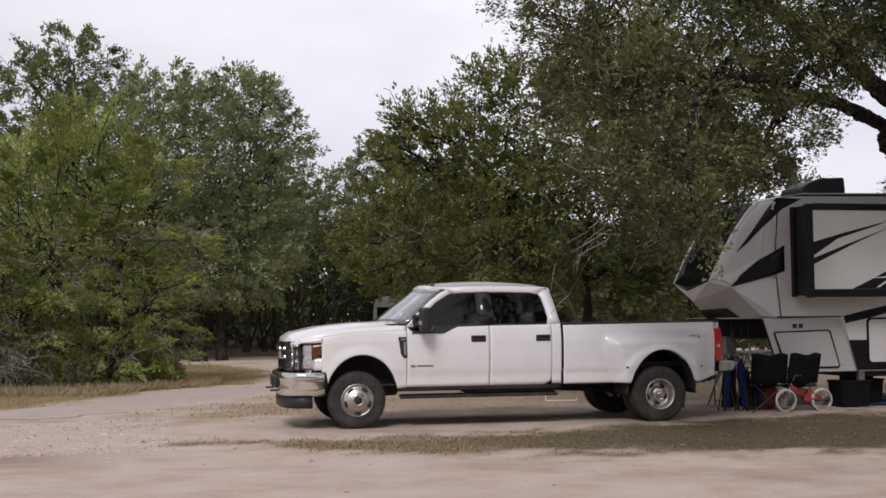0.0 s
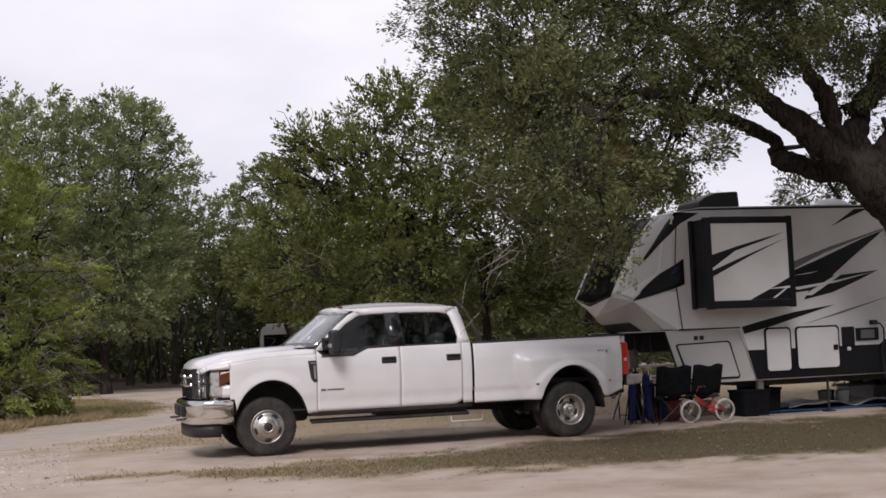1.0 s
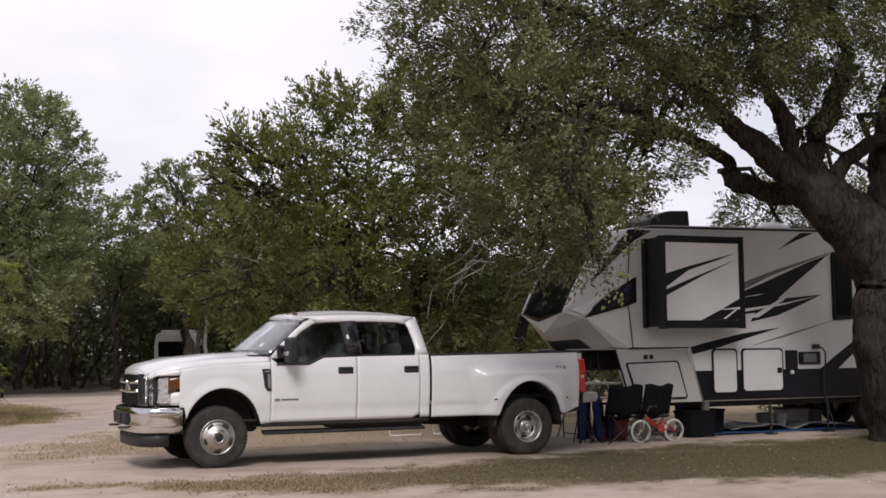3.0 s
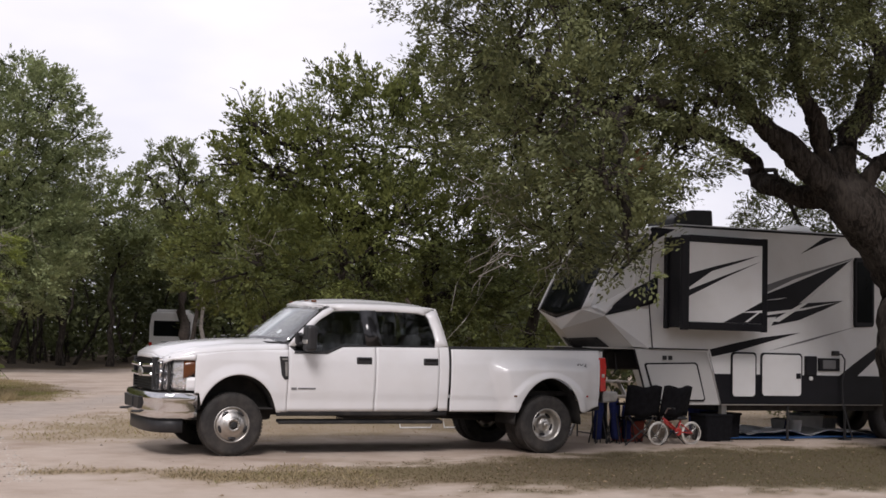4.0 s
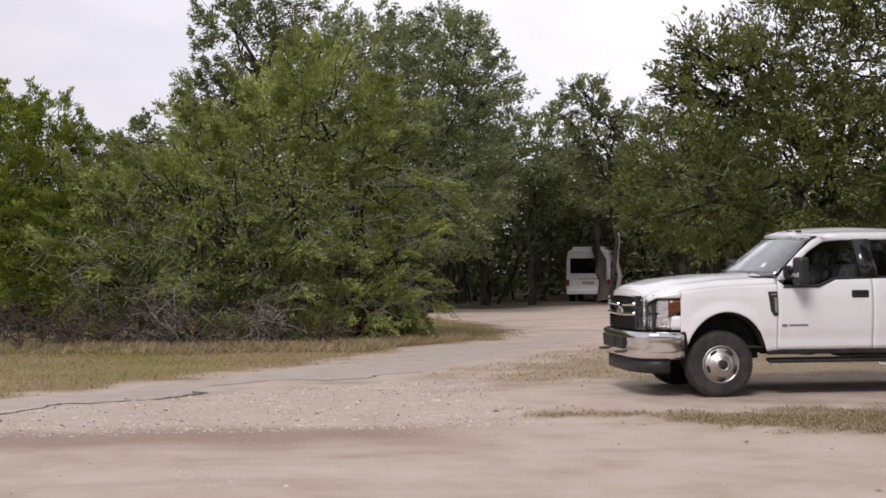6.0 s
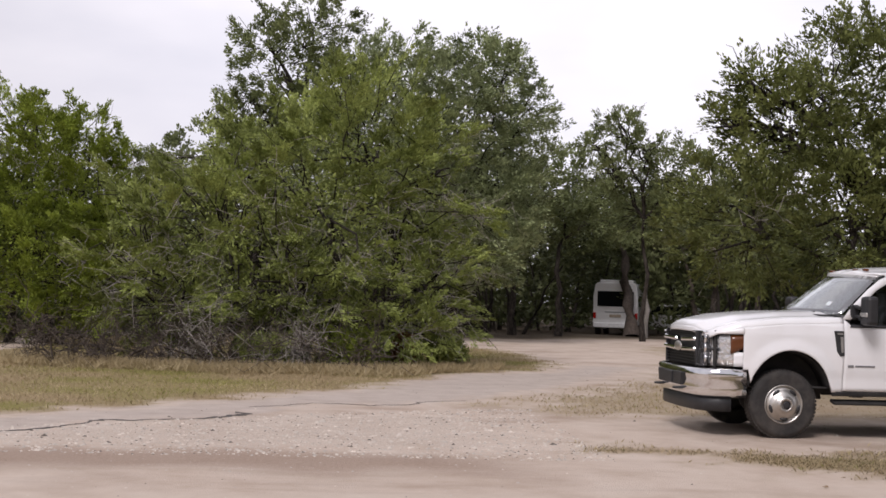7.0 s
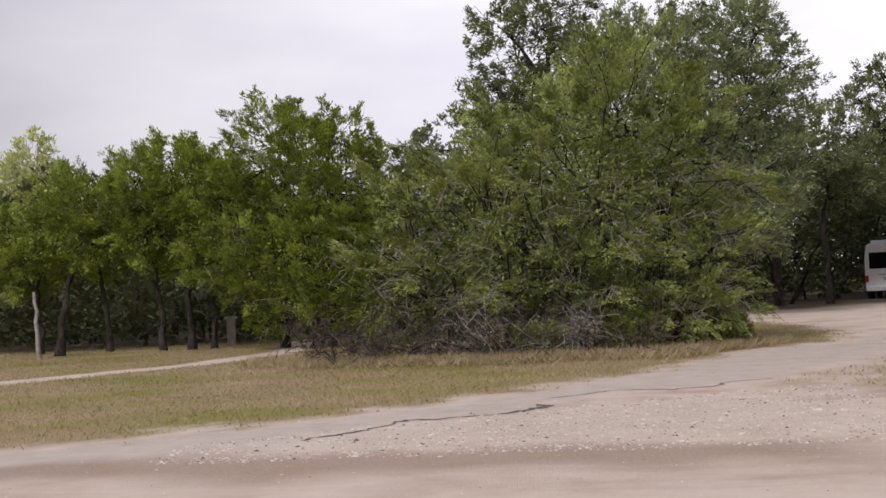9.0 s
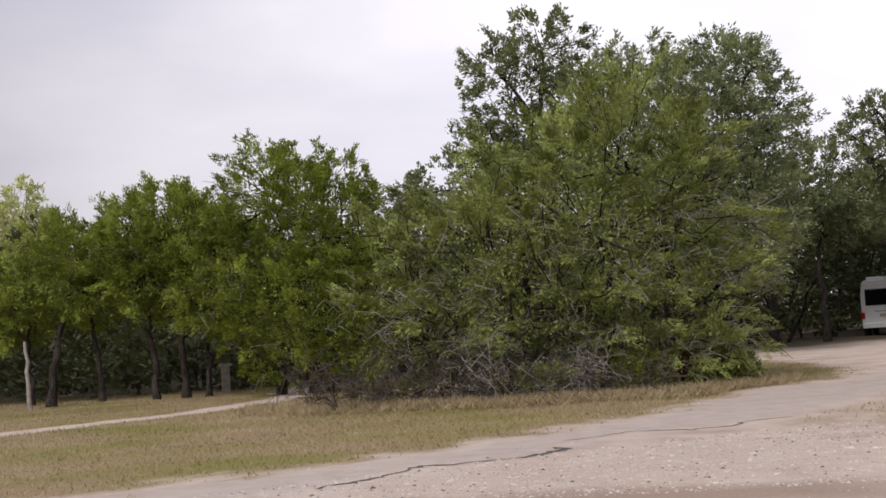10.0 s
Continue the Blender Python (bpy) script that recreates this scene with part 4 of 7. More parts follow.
# ---- the white crew-cab truck with twin rear wheels ----
def wheel(parent, x, y, side, dished, tyre_w=0.235):
    """A wheel whose outer face looks along side; dished wheels carry their disc deep inside."""
    hub = new("wheel")
    hub.parent = parent
    hub.matrix_local = pose(x, y, 0.402)
    s = side
    bm = bmesh.new()
    w = tyre_w
    lathe(bm, [(0, 0.225), (s * 0.004, 0.235), (-s * 0.004, 0.27), (s * 0.012, 0.33), (s * 0.004, 0.37), (-s * 0.02, 0.396), (-s * 0.05, 0.404), (-s * (w - 0.05), 0.404),
               (-s * (w - 0.02), 0.396), (-s * w, 0.34), (-s * w, 0.235), (-s * (w - 0.01), 0.225)], 56, caps=False)
    tyre = part("tyre", bm, RUBBER, hub, smooth=True)
    bm = bmesh.new()
    for k in range(56):   # tread blocks
        a = 2 * math.pi * k / 56
        for d in (0.045, 0.115, 0.185):
            m = Matrix.Rotation(a + (0.03 if d == 0.115 else 0), 4, "Y") @ Matrix.Translation((0, -s * d, 0.404)) @ Matrix.Diagonal((0.032, 0.05, 0.012, 1))
            bmesh.ops.create_cube(bm, size=1, matrix=m)
    tagged(part("tread", bm, RUBBER, tyre), kind="stuff")
    bm = bmesh.new()
    if dished:
        lathe(bm, [(-s * 0.02, 0.21), (s * 0.004, 0.228), (s * 0.004, 0.215), (-s * 0.03, 0.2), (-s * 0.12, 0.19), (-s * 0.135, 0.17), (-s * 0.14, 0.11), (-s * 0.10, 0.095), (-s * 0.06, 0.09), (-s * 0.05, 0.05), (-s * 0.05, 0.002)], 48, caps=False)
        holes, hd = 0.145, -s * 0.134
    else:
        lathe(bm, [(-s * 0.05, 0.2), (s * 0.006, 0.232), (s * 0.008, 0.216), (-s * 0.025, 0.205), (-s * 0.03, 0.195), (s * 0.03, 0.165), (s * 0.055, 0.12), (s * 0.06, 0.095), (s * 0.095, 0.085), (s * 0.10, 0.06), (s * 0.075, 0.05), (s * 0.07, 0.002)], 48, caps=False)
        holes, hd = 0.172, s * 0.026
    rim = part("rim", bm, STEEL, hub, smooth=True)
    for k in range(5):
        a = 2 * math.pi * k / 5 - 0.5 * math.pi
        bm = bmesh.new()
        m = Matrix.Rotation(-a, 4, "Y") @ Matrix.Translation((holes, hd, 0)) @ Matrix.Diagonal((0.022, 0.018, 0.052, 1))
        bmesh.ops.create_uvsphere(bm, u_segments=12, v_segments=8, radius=1, matrix=m)
        part("vent_hole", bm, BLACK, rim, smooth=True)
    bm = bmesh.new()
    lathe(bm, [((-s * 0.02 if dished else s * 0.106), 0.046), ((-s * 0.005 if dished else s * 0.108), 0.03), ((-s * 0.005 if dished else s * 0.108), 0.002)], 20)
    part("hub_cap", bm, STEEL if dished else BLACK, rim, smooth=True)
    bm = bmesh.new()
    for k in range(8):
        a = 2 * math.pi * k / 8
        m = Matrix.Rotation(-a, 4, "Y") @ Matrix.Translation((0.075, (-s * 0.055 if dished else s * 0.094), 0)) @ Matrix.Diagonal((0.02, 0.02, 0.02, 1))
        bmesh.ops.create_icosphere(bm, subdivisions=1, radius=0.6, matrix=m)
    tagged(part("lug_nuts", bm, STEEL_DULL, rim), kind="stuff")


def body_y(x, z):
    """Half width of the painted body at a place of its side."""
    y = interp(z, [(0.5, 0.975), (0.62, 0.99), (0.74, 0.995), (0.79, 1.012), (1.0, 1.028), (1.22, 1.026), (1.36, 1.008), (1.47, 0.975)])
    if x < -0.2:
        y -= 0.16 * ((-0.2 - x) / 0.75) ** 2
    arch = math.hypot((x - 0.06) / 1.0, (z - 0.5) / 1.06)
    y += 0.028 * (1 - sstep(0.50, 0.66, arch)) if x < 0.72 else 0
    flare = sstep(3.60, 3.86, x + 0.25 * (z - 1.2)) * (1 - sstep(5.02, 5.36, x))
    ring = math.hypot((x - 4.5) / 1.0, (z - 0.45) / 1.0)
    top = 1 - sstep(1.16, 1.36, z + 0.12 * max(0, (4.1 - x)))
    y += 0.155 * flare * top
    y += 0.035 * (1 - sstep(0.60, 0.70, ring)) * (1 if x > 3.5 else 0)
    return y


def hood_z(x, y):
    edge = interp(x, [(-0.98, 1.235), (-0.85, 1.29), (-0.5, 1.365), (0.0, 1.415), (0.74, 1.445)])
    mid = interp(x, [(-0.98, 1.29), (-0.88, 1.36), (-0.5, 1.44), (0.0, 1.49), (0.74, 1.515)])
    t = abs(y) / 0.93
    bulge = sstep(0.95, 0.62, t)
    return edge + (mid - edge) * (0.35 * (1 - t * t) + 0.65 * bulge)


def glass_y(z):
    return 0.985 - (z - 1.43) * 0.40


def truck():
    root = thing("pickup_truck", (0, 0, 0), "white crew-cab pickup truck with twin rear wheels, parked on gravel", "truck")
    P = PAINT_WHITE
    for s in (-1, 1):
        def panel(name, x0, x1, lower, upper, n=26, m=18, label=""):
            return sheet(name, lambda x, v: (x, s * body_y(x, lower(x) + (upper(x) - lower(x)) * v), lower(x) + (upper(x) - lower(x)) * v), lin(x0, x1, n), lin(0, 1, m), P, root, 0.02, label)

        def ell(cx, cz, a, b, base):
            return lambda x: base if abs(x - cx) >= a else max(base, cz + b * math.sqrt(max(0, 1 - ((x - cx) / a) ** 2)))
        arch_f, arch_r = ell(0.065, 0.47, 0.505, 0.57, 0.56), ell(4.52, 0.40, 0.515, 0.655, 0.575)
        panel("front_fender", -0.50, 0.71, lambda x: max(arch_f(x), 0.80 if x < -0.42 else 0), lambda x: hood_z(x, 0.93) - 0.070, 44)
        belt = [(0.72, 1.42), (0.80, 1.345), (1.24, 1.345), (1.46, 1.435), (3.05, 1.452)]
        fd = panel("front_door", 0.714, 1.929, lambda x: 0.575, lambda x: interp(x, belt), 30)
        rd = panel("rear_door", 1.934, 2.862, lambda x: 0.575 if x < 2.75 else 0.575 + (x - 2.75) * 0.5, lambda x: interp(x, belt), 24)
        panel("cab_corner", 2.866, 3.005, lambda x: 0.585, lambda x: 1.452, 8)
        panel("rocker_panel", 0.58, 3.0, lambda x: 0.515, lambda x: 0.568, 20, 4, "dark dusty rocker panel").data.materials[0] = UNDER
        panel("bed_side", 3.042, 5.41, lambda x: arch_r(x) if x < 5.1 else 0.575 + 0.09 * sstep(5.1, 5.5, x), lambda x: 1.425 + 0.012 * (x - 3.03), 84, 30)
        for pr, xa in ((fd, 1.65), (rd, 2.62)):
            bm = bmesh.new()
            block(bm, (xa, min(s * 1.0, s * 1.047), 1.20), (xa + 0.22, max(s * 1.0, s * 1.047), 1.295), 0.014)
            h = part("door_handle", bm, BLACK, pr, "black door handle", True)
            bm = bmesh.new()
            block(bm, (xa + 0.02, min(s * 1.04, s * 1.056), 1.255), (xa + 0.195, max(s * 1.04, s * 1.056), 1.28), 0.006)
            part("grip", bm, BLACK_GLOSS, h)
        # greenhouse: pillars and rails around the side windows
        def strip(name, lo, hi, material, w=0.03):
            n = len(lo)
            return sheet(name, lambda k, v: (lo[k][0] + (hi[k][0] - lo[k][0]) * v, s * (glass_y(lo[k][1] + (hi[k][1] - lo[k][1]) * v) + 0.004), lo[k][1] + (hi[k][1] - lo[k][1]) * v), range(n), (0, 0.5, 1), material, root, w)
        strip("a_pillar", [(0.70, 1.425), (0.86, 1.60), (1.06, 1.78), (1.22, 1.90), (1.34, 1.955)], [(0.80, 1.42), (0.99, 1.62), (1.18, 1.78), (1.36, 1.885), (1.44, 1.915)], P)
        strip("roof_rail", [(1.30, 1.975), (1.6, 2.0), (2.2, 2.005), (2.66, 1.995), (2.84, 1.96)], [(1.40, 1.90), (1.6, 1.915), (2.2, 1.92), (2.60, 1.91), (2.70, 1.885)], P)
        strip("c_pillar", [(2.70, 1.93), (2.755, 1.84), (2.80, 1.68), (2.825, 1.54), (2.80, 1.45)], [(2.875, 1.955), (2.925, 1.84), (2.96, 1.68), (2.985, 1.54), (3.005, 1.45)], P)
        strip("b_pillar", [(1.80, 1.44), (1.78, 1.68), (1.755, 1.92)], [(2.02, 1.445), (2.0, 1.68), (1.98, 1.925)], BLACK_GLOSS)
        strip("window_seal", [(0.78, 1.332), (1.24, 1.332), (1.46, 1.42), (2.0, 1.432), (2.80, 1.44)], [(0.80, 1.36), (1.22, 1.36), (1.45, 1.45), (2.0, 1.458), (2.78, 1.466)], BLACK, 0.022)
        def pane(name, pts, material):
            bm = bmesh.new()
            vo = [bm.verts.new((x, s * (glass_y(z) - 0.010), z)) for x, z in pts]
            vi = [bm.verts.new((x, s * (glass_y(z) - 0.015), z)) for x, z in pts]
            bm.faces.new(vo)
            bm.faces.new(vi[::-1])
            for k in range(len(pts)):
                bm.faces.new((vo[k], vi[k], vi[(k + 1) % len(pts)], vo[(k + 1) % len(pts)]))
            o = part(name, bm, material, root)
            o.visible_shadow = False
        pane("front_side_window", [(0.77, 1.34), (1.25, 1.34), (1.47, 1.43), (1.81, 1.435), (1.79, 1.93), (1.38, 1.915), (1.10, 1.76), (0.88, 1.56)], GLASS_TINT)
        pane("rear_side_window", [(2.01, 1.44), (2.78, 1.45), (2.82, 1.56), (2.77, 1.76), (2.68, 1.925), (1.97, 1.93)], GLASS_TINT)
        # mirror
        arm = bmesh.new()
        block(arm, (0.80, s * 0.98 - 0.02, 1.42), (0.90, s * 0.98 + 0.02, 1.60), 0.015)
        block(arm, (0.84, min(s * 0.96, s * 1.16), 1.44), (0.90, max(s * 0.96, s * 1.16), 1.48), 0.012)
        block(arm, (0.84, min(s * 0.96, s * 1.16), 1.55), (0.90, max(s * 0.96, s * 1.16), 1.585), 0.012)
        mir = part("side_mirror", arm, BLACK, root, "black folding towing mirror")
        bm = bmesh.new()
        block(bm, (0.86, min(s * 1.10, s * 1.33), 1.36), (1.0, max(s * 1.10, s * 1.33), 1.70), 0.04)
        part("mirror_head", bm, BLACK, mir, smooth=False)
        bm = bmesh.new()
        block(bm, (0.853, min(s * 1.12, s * 1.31), 1.455), (0.90, max(s * 1.12, s * 1.34), 1.51), 0.01)
        part("mirror_lamp", bm, STEEL, mir, "clear marker lamp")
        # fender vent badge, door lettering bars, bed badge
        bm = bmesh.new()
        slab(bm, [(0.585, 1.285), (0.70, 1.285), (0.712, 0.99), (0.66, 0.985), (0.62, 1.04)], "y", s * 1.0, s * 1.050, 0.006)
        vent = part("fender_vent", bm, BLACK, root, "black fender vent with a bright rim")
        bm = bmesh.new()
        slab(bm, [(0.612, 1.262), (0.685, 1.262), (0.69, 1.24), (0.62, 1.24)], "y", s * 1.048, s * 1.056)
        slab(bm, [(0.655, 1.215), (0.69, 1.215), (0.695, 1.03), (0.668, 1.03)], "y", s * 1.048, s * 1.056)
        part("badge", bm, STEEL_DULL, vent)
        for xa, xb, za, zb, nm in ((0.76, 0.83, 0.855, 0.885, "door_badge"), (0.85, 1.09, 0.862, 0.882, "door_badge")):
            bm = bmesh.new()
            block(bm, (xa, min(s * 1.01, s * 1.036), za), (xb, max(s * 1.01, s * 1.036), zb), 0.002)
            part(nm, bm, GREY_MARK, fd)
        if s < 0:
            txt = bpy.data.curves.new("bed_badge", "FONT")
            txt.body, txt.size, txt.extrude, txt.align_x = "4X4", 0.105, 0.004, "CENTER"
            o = finish("bed_badge", txt, GREY_MARK, root, "grey raised badge lettering")
            o.matrix_local = pose(5.04, -body_y(5.04, 1.23) - 0.004, 1.195, 90, 0, 0)
        for x_, z_, m_ in ((3.96, 0.80, AMBER), (5.14, 0.80, RED_LENS)):
            bm = bmesh.new()
            yy = body_y(x_, z_)
            block(bm, (x_ - 0.022, s * yy - 0.018, z_ - 0.013), (x_ + 0.022, s * yy + 0.018, z_ + 0.013), 0.005)
            part("side_marker", bm, m_, root)
        # tail lamp
        bm = bmesh.new()
        slab(bm, [(5.385, 1.355), (5.515, 1.36), (5.535, 1.2), (5.505, 1.08), (5.535, 0.87), (5.43, 0.865), (5.445, 1.02), (5.40, 1.12)], "y", s * 0.86, s * 1.022, 0.012)
        tl = part("tail_lamp", bm, RED_LENS, root, "red tail lamp")
        bm = bmesh.new()
        block(bm, (5.45, s * 1.012 - 0.014, 1.07), (5.50, s * 1.012 + 0.014, 1.12), 0.006)
        part("reversing_lens", bm, STEEL, tl)
        # headlamp wrapping round the corner
        def hl(u, v):
            y = 0.66 + (0.955 - 0.66) * u
            x = -0.955 + 0.36 * u ** 2.2 + 0.025 * v
            return (x, s * y, 0.83 + (0.40 - 0.02 * u) * v)
        lamp = sheet("headlamp", lambda u, v: (hl(u, v)[0] + 0.05, hl(u, v)[1] * 0.985, hl(u, v)[2]), lin(0, 1, 10), lin(0, 1, 6), REFLECTOR, root, 0.01, "headlamp with bright bowls and an amber corner")
        o = sheet("lens", hl, lin(0, 1, 12), lin(0, 1, 8), LENS, lamp, 0.006)
        o.visible_shadow = False
        for v0, v1 in ((0.06, 0.34), (0.42, 0.62), (0.68, 0.94)):
            bm = bmesh.new()
            y0 = s * 0.76
            lathe(bm, [(-0.905, 0.058), (-0.895, 0.064), (-0.86, 0.03)], 18, "x", (0, y0, 0.83 + 0.40 * (v0 + v1) / 2))
            part("bulb_bowl", bm, CHROME, lamp, smooth=True)
        for u0 in (0.02, 0.46):
            sheet("divider", lambda u, v: (hl(u, v)[0] + 0.012, hl(u, v)[1], hl(u, v)[2]), lin(u0, u0 + 0.05, 3), lin(0.02, 0.98, 5), BLACK, lamp, 0.008)
        sheet("divider", lambda u, v: (hl(u, v)[0] + 0.012, hl(u, v)[1], hl(u, v)[2]), lin(0.02, 0.72, 9), (0.47, 0.55), BLACK, lamp, 0.008)
        sheet("turn_signal", lambda u, v: (-0.64 + 0.19 * u, s * (0.945 + 0.042 * u ** 0.75), 0.975 + 0.09 * u + (0.225 - 0.075 * u) * v), lin(0, 1, 8), lin(0, 1, 4), AMBER, lamp, 0.012, "amber corner lens")
        sheet("lamp_rim", lambda u, v: (-0.93 + 0.49 * u, s * (0.70 + 0.285 * u ** 0.45), 1.212 + 0.022 * v), lin(0, 1, 14), lin(0, 1, 3), CHROME, lamp, 0.012)
        sheet("lamp_corner", lambda u, v: (-0.60 + 0.115 * u, s * (0.945 + 0.03 * u), 0.83 + 0.17 * v), lin(0, 1, 6), lin(0, 1, 4), P, lamp, 0.01)
        # wheel housings
        sheet("wheel_liner", lambda a, v: (0.065 - 0.52 * math.cos(a), s * (0.66 + 0.33 * v), 0.45 + 0.575 * math.sin(a)), lin(0.25, 2.9, 24), (0, 1), UNDER, root, 0.01)
        sheet("wheel_liner", lambda a, v: (4.52 - 0.53 * math.cos(a), s * (0.50 + 0.62 * v), 0.40 + 0.65 * math.sin(a)), lin(0.0, 3.14, 24), (0, 1), UNDER, root, 0.01)
        for cx, cz, rx, rz, y_ in ((0.065, 0.45, 0.52, 0.575, 0.66), (4.52, 0.40, 0.53, 0.65, 0.52)):
            bm = bmesh.new()
            slab(bm, [(cx - rx * math.cos(a), cz + rz * math.sin(a)) for a in lin(0.0, 3.14, 15)], "y", s * y_, s * (y_ - 0.02))
            part("liner_wall", bm, UNDER, root)
        # running board
        bm = bmesh.new()
        slab(bm, [(s * 0.84, 0.43), (s * 0.97, 0.405), (s * 1.0, 0.42), (s * 0.985, 0.445), (s * 0.84, 0.47)], "x", 0.62, 2.95, 0.010)
        part("running_board", bm, UNDER, root, "black running board")
        wheel(root, 0.0, s * 0.985, s, False)
        wheel(root, 4.47, s * 1.175, s, True)
        wheel(root, 4.47, s * 0.89, s, True)
    # bonnet, cowl, windscreen, roof
    def hood_w(x):
        return body_y(x, 1.36) - 0.085

    def hood_at(x, t):
        return (x + 0.10 * abs(t) ** 3 * sstep(-0.5, -0.95, x), t * hood_w(x), hood_z(x, 0.93 * t))
    sheet("hood", hood_at, lin(-0.975, 0.62, 40), lin(-1, 1, 41), P, root, 0.018)
    sheet("hood_nose", lambda v, t: (hood_at(-0.975, t)[0] - 0.012 * (1 - v), hood_at(-0.975, t)[1], hood_at(-0.975, t)[2] - 0.06 * (1 - v)), lin(0, 1, 4), lin(-1, 1, 31), P, root, 0.015)
    for s in (-1, 1):
        def top(x, v):
            e = hood_at(x, 1.0)
            z0 = e[2] - 0.075
            y0 = body_y(x, z0)
            a = 0.5 * math.pi * v
            return (e[0], s * (y0 + (e[1] + 0.006 - y0) * (1 - math.cos(a))), z0 + 0.072 * math.sin(a))
        sheet("fender_top", top, lin(-0.975, 0.70, 36), lin(0, 1, 7), P, root, 0.016)
        sheet("fender_cheek", lambda x, v: (x, s * (body_y(x, 1.22) + 0.003), 1.215 + (top(x, 0)[2] - 1.21) * v), lin(-0.93, -0.49, 14), (0, 0.5, 1), P, root, 0.016)
    sheet("cowl", lambda x, y: (x + 0.24 * (y / 0.9) ** 2 - 0.02, y, 1.46 + 0.03 * (1 - (y / 0.9) ** 2)), lin(0.30, 0.50, 5), lin(-0.9, 0.9, 21), BLACK, root, 0.012)
    def screen(v, t):
        base = (0.37 + 0.35 * t * t, 0.90 * t, 1.475 + 0.02 * (1 - t * t))
        top = (1.02 + 0.22 * t * t, 0.735 * t, 1.985 - 0.045 * t * t)
        return tuple(a + (b - a) * v for a, b in zip(base, top))
    o = sheet("windscreen", screen, lin(0, 1, 10), lin(-1, 1, 25), GLASS_CLEAR, root, 0.006)
    o.visible_shadow = False
    sheet("windscreen_frame", lambda v, t: tuple(a + b for a, b in zip(screen(0.985 + 0.05 * v, t), (0.01, 0, 0.008))), lin(0, 1, 3), lin(-1, 1, 25), P, root, 0.02)
    def roof(u, t):
        x0, x1 = 1.03 + 0.22 * t * t, 2.90 - 0.03 * t * t
        return (x0 + (x1 - x0) * u, 0.765 * t, 2.0 + 0.085 * math.sin(math.pi * min(max(u, 0.0), 1)) ** 0.6 * (1 - 0.85 * t * t) - 0.03 * t * t + 0.006 * math.cos(14 * t))
    sheet("roof", roof, lin(0, 1, 24), lin(-1, 1, 31), P, root, 0.02)
    o = sheet("rear_window", lambda v, t: (2.995 - 0.09 * v, 0.80 * t * (1 - 0.08 * v), 1.47 + 0.44 * v), (0, 1), lin(-0.86, 0.86, 9), GLASS_TINT, root, 0.006)
    o.visible_shadow = False
    # black instead of body white: paints the shade in the gap before the bed
    sheet("cab_back", lambda v, t: (2.995 - 0.005 * v, 0.955 * t, 0.58 + 0.89 * v), (0, 0.5, 1), lin(-1, 1, 9), UNDER, root, 0.02)
    sheet("cab_back_rail", lambda v, t: (2.93 - 0.05 * v, 0.76 * t, 1.90 + 0.08 * v), (0, 0.5, 1), lin(-1, 1, 13), P, root, 0.02)
    for k in range(5):
        bm = bmesh.new()
        y = (-0.5, -0.2, 0, 0.2, 0.5)[k]
        block(bm, (1.16, y - 0.02, 2.02), (1.23, y + 0.02, 2.052), 0.008)
        part("clearance_lamp", bm, AMBER, root, "amber roof clearance lamp")
    for y0, y1 in ((-0.62, -0.08), (0.05, 0.6)):
        bm = bmesh.new()
        rod(bm, [(0.50, y0, 1.50), (0.55, (y0 + y1) / 2, 1.52), (0.56, y1, 1.54)], 0.012)
        part("wiper", bm, BLACK, root)
    bm = bmesh.new()
    block(bm, (0.70, -0.64, 1.575), (0.705, -0.52, 1.64), 0, Matrix.Rotation(radians(40), 4, "Y"))
    part("sticker", bm, WHITE_PAPER, root, "small white windscreen sticker")
    # cabin
    bm = bmesh.new()
    slab(bm, [(0.62, 0.6), (2.95, 0.6), (2.95, 1.42), (2.85, 1.42), (2.85, 0.75), (0.95, 0.75), (0.9, 1.42), (0.62, 1.44)], "y", -0.93, 0.93)
    part("cabin_tub", bm, CABIN, root)
    bm = bmesh.new()
    slab(bm, [(0.62, 1.30), (0.66, 1.47), (0.98, 1.47), (1.08, 1.36), (1.0, 1.15)], "y", -0.9, 0.9, 0.03)
    part("dashboard", bm, CABIN, root)
    for y in (-0.45, 0.45):
        for x in (1.55, 2.35):
            bm = bmesh.new()
            block(bm, (x - 0.28, y - 0.27, 0.85), (x + 0.28, y + 0.27, 1.08), 0.06)
            block(bm, (x + 0.16, y - 0.27, 1.0), (x + 0.34, y + 0.27, 1.62), 0.07, Matrix.Rotation(radians(10), 4, "Y"))
            block(bm, (x + 0.27, y - 0.14, 1.60), (x + 0.38, y + 0.14, 1.80), 0.04)
            part("seat", bm, CABIN, root)
    bm = bmesh.new()
    ring = [(1.18 + 0.07 * math.sin(a), -0.45 + 0.19 * math.cos(a), 1.35 + 0.18 * math.sin(a)) for a in lin(0, 2 * math.pi, 25)]
    rod(bm, ring, 0.016)
    part("steering_wheel", bm, BLACK, root)
    # grille with two bright bars round an oval
    bm = bmesh.new()
    slab(bm, [(-0.68, 0.815), (0.68, 0.815), (0.70, 1.24), (-0.70, 1.24)], "x", -0.93, -0.86)
    gr = part("grille", bm, BLACK, root, "black mesh grille with bright double bars")
    for z0, z1, x in ((1.095, 1.15, -1.01), (0.975, 1.03, -1.01)):
        for s in (-1, 1):
            bm = bmesh.new()
            slab(bm, [(s * 0.12, z0), (s * 0.66, z0 + 0.015), (s * 0.66, z1 + 0.015), (s * 0.12, z1)], "x", x, -0.90, 0.027)
            part("grille_bar", bm, CHROME, gr)
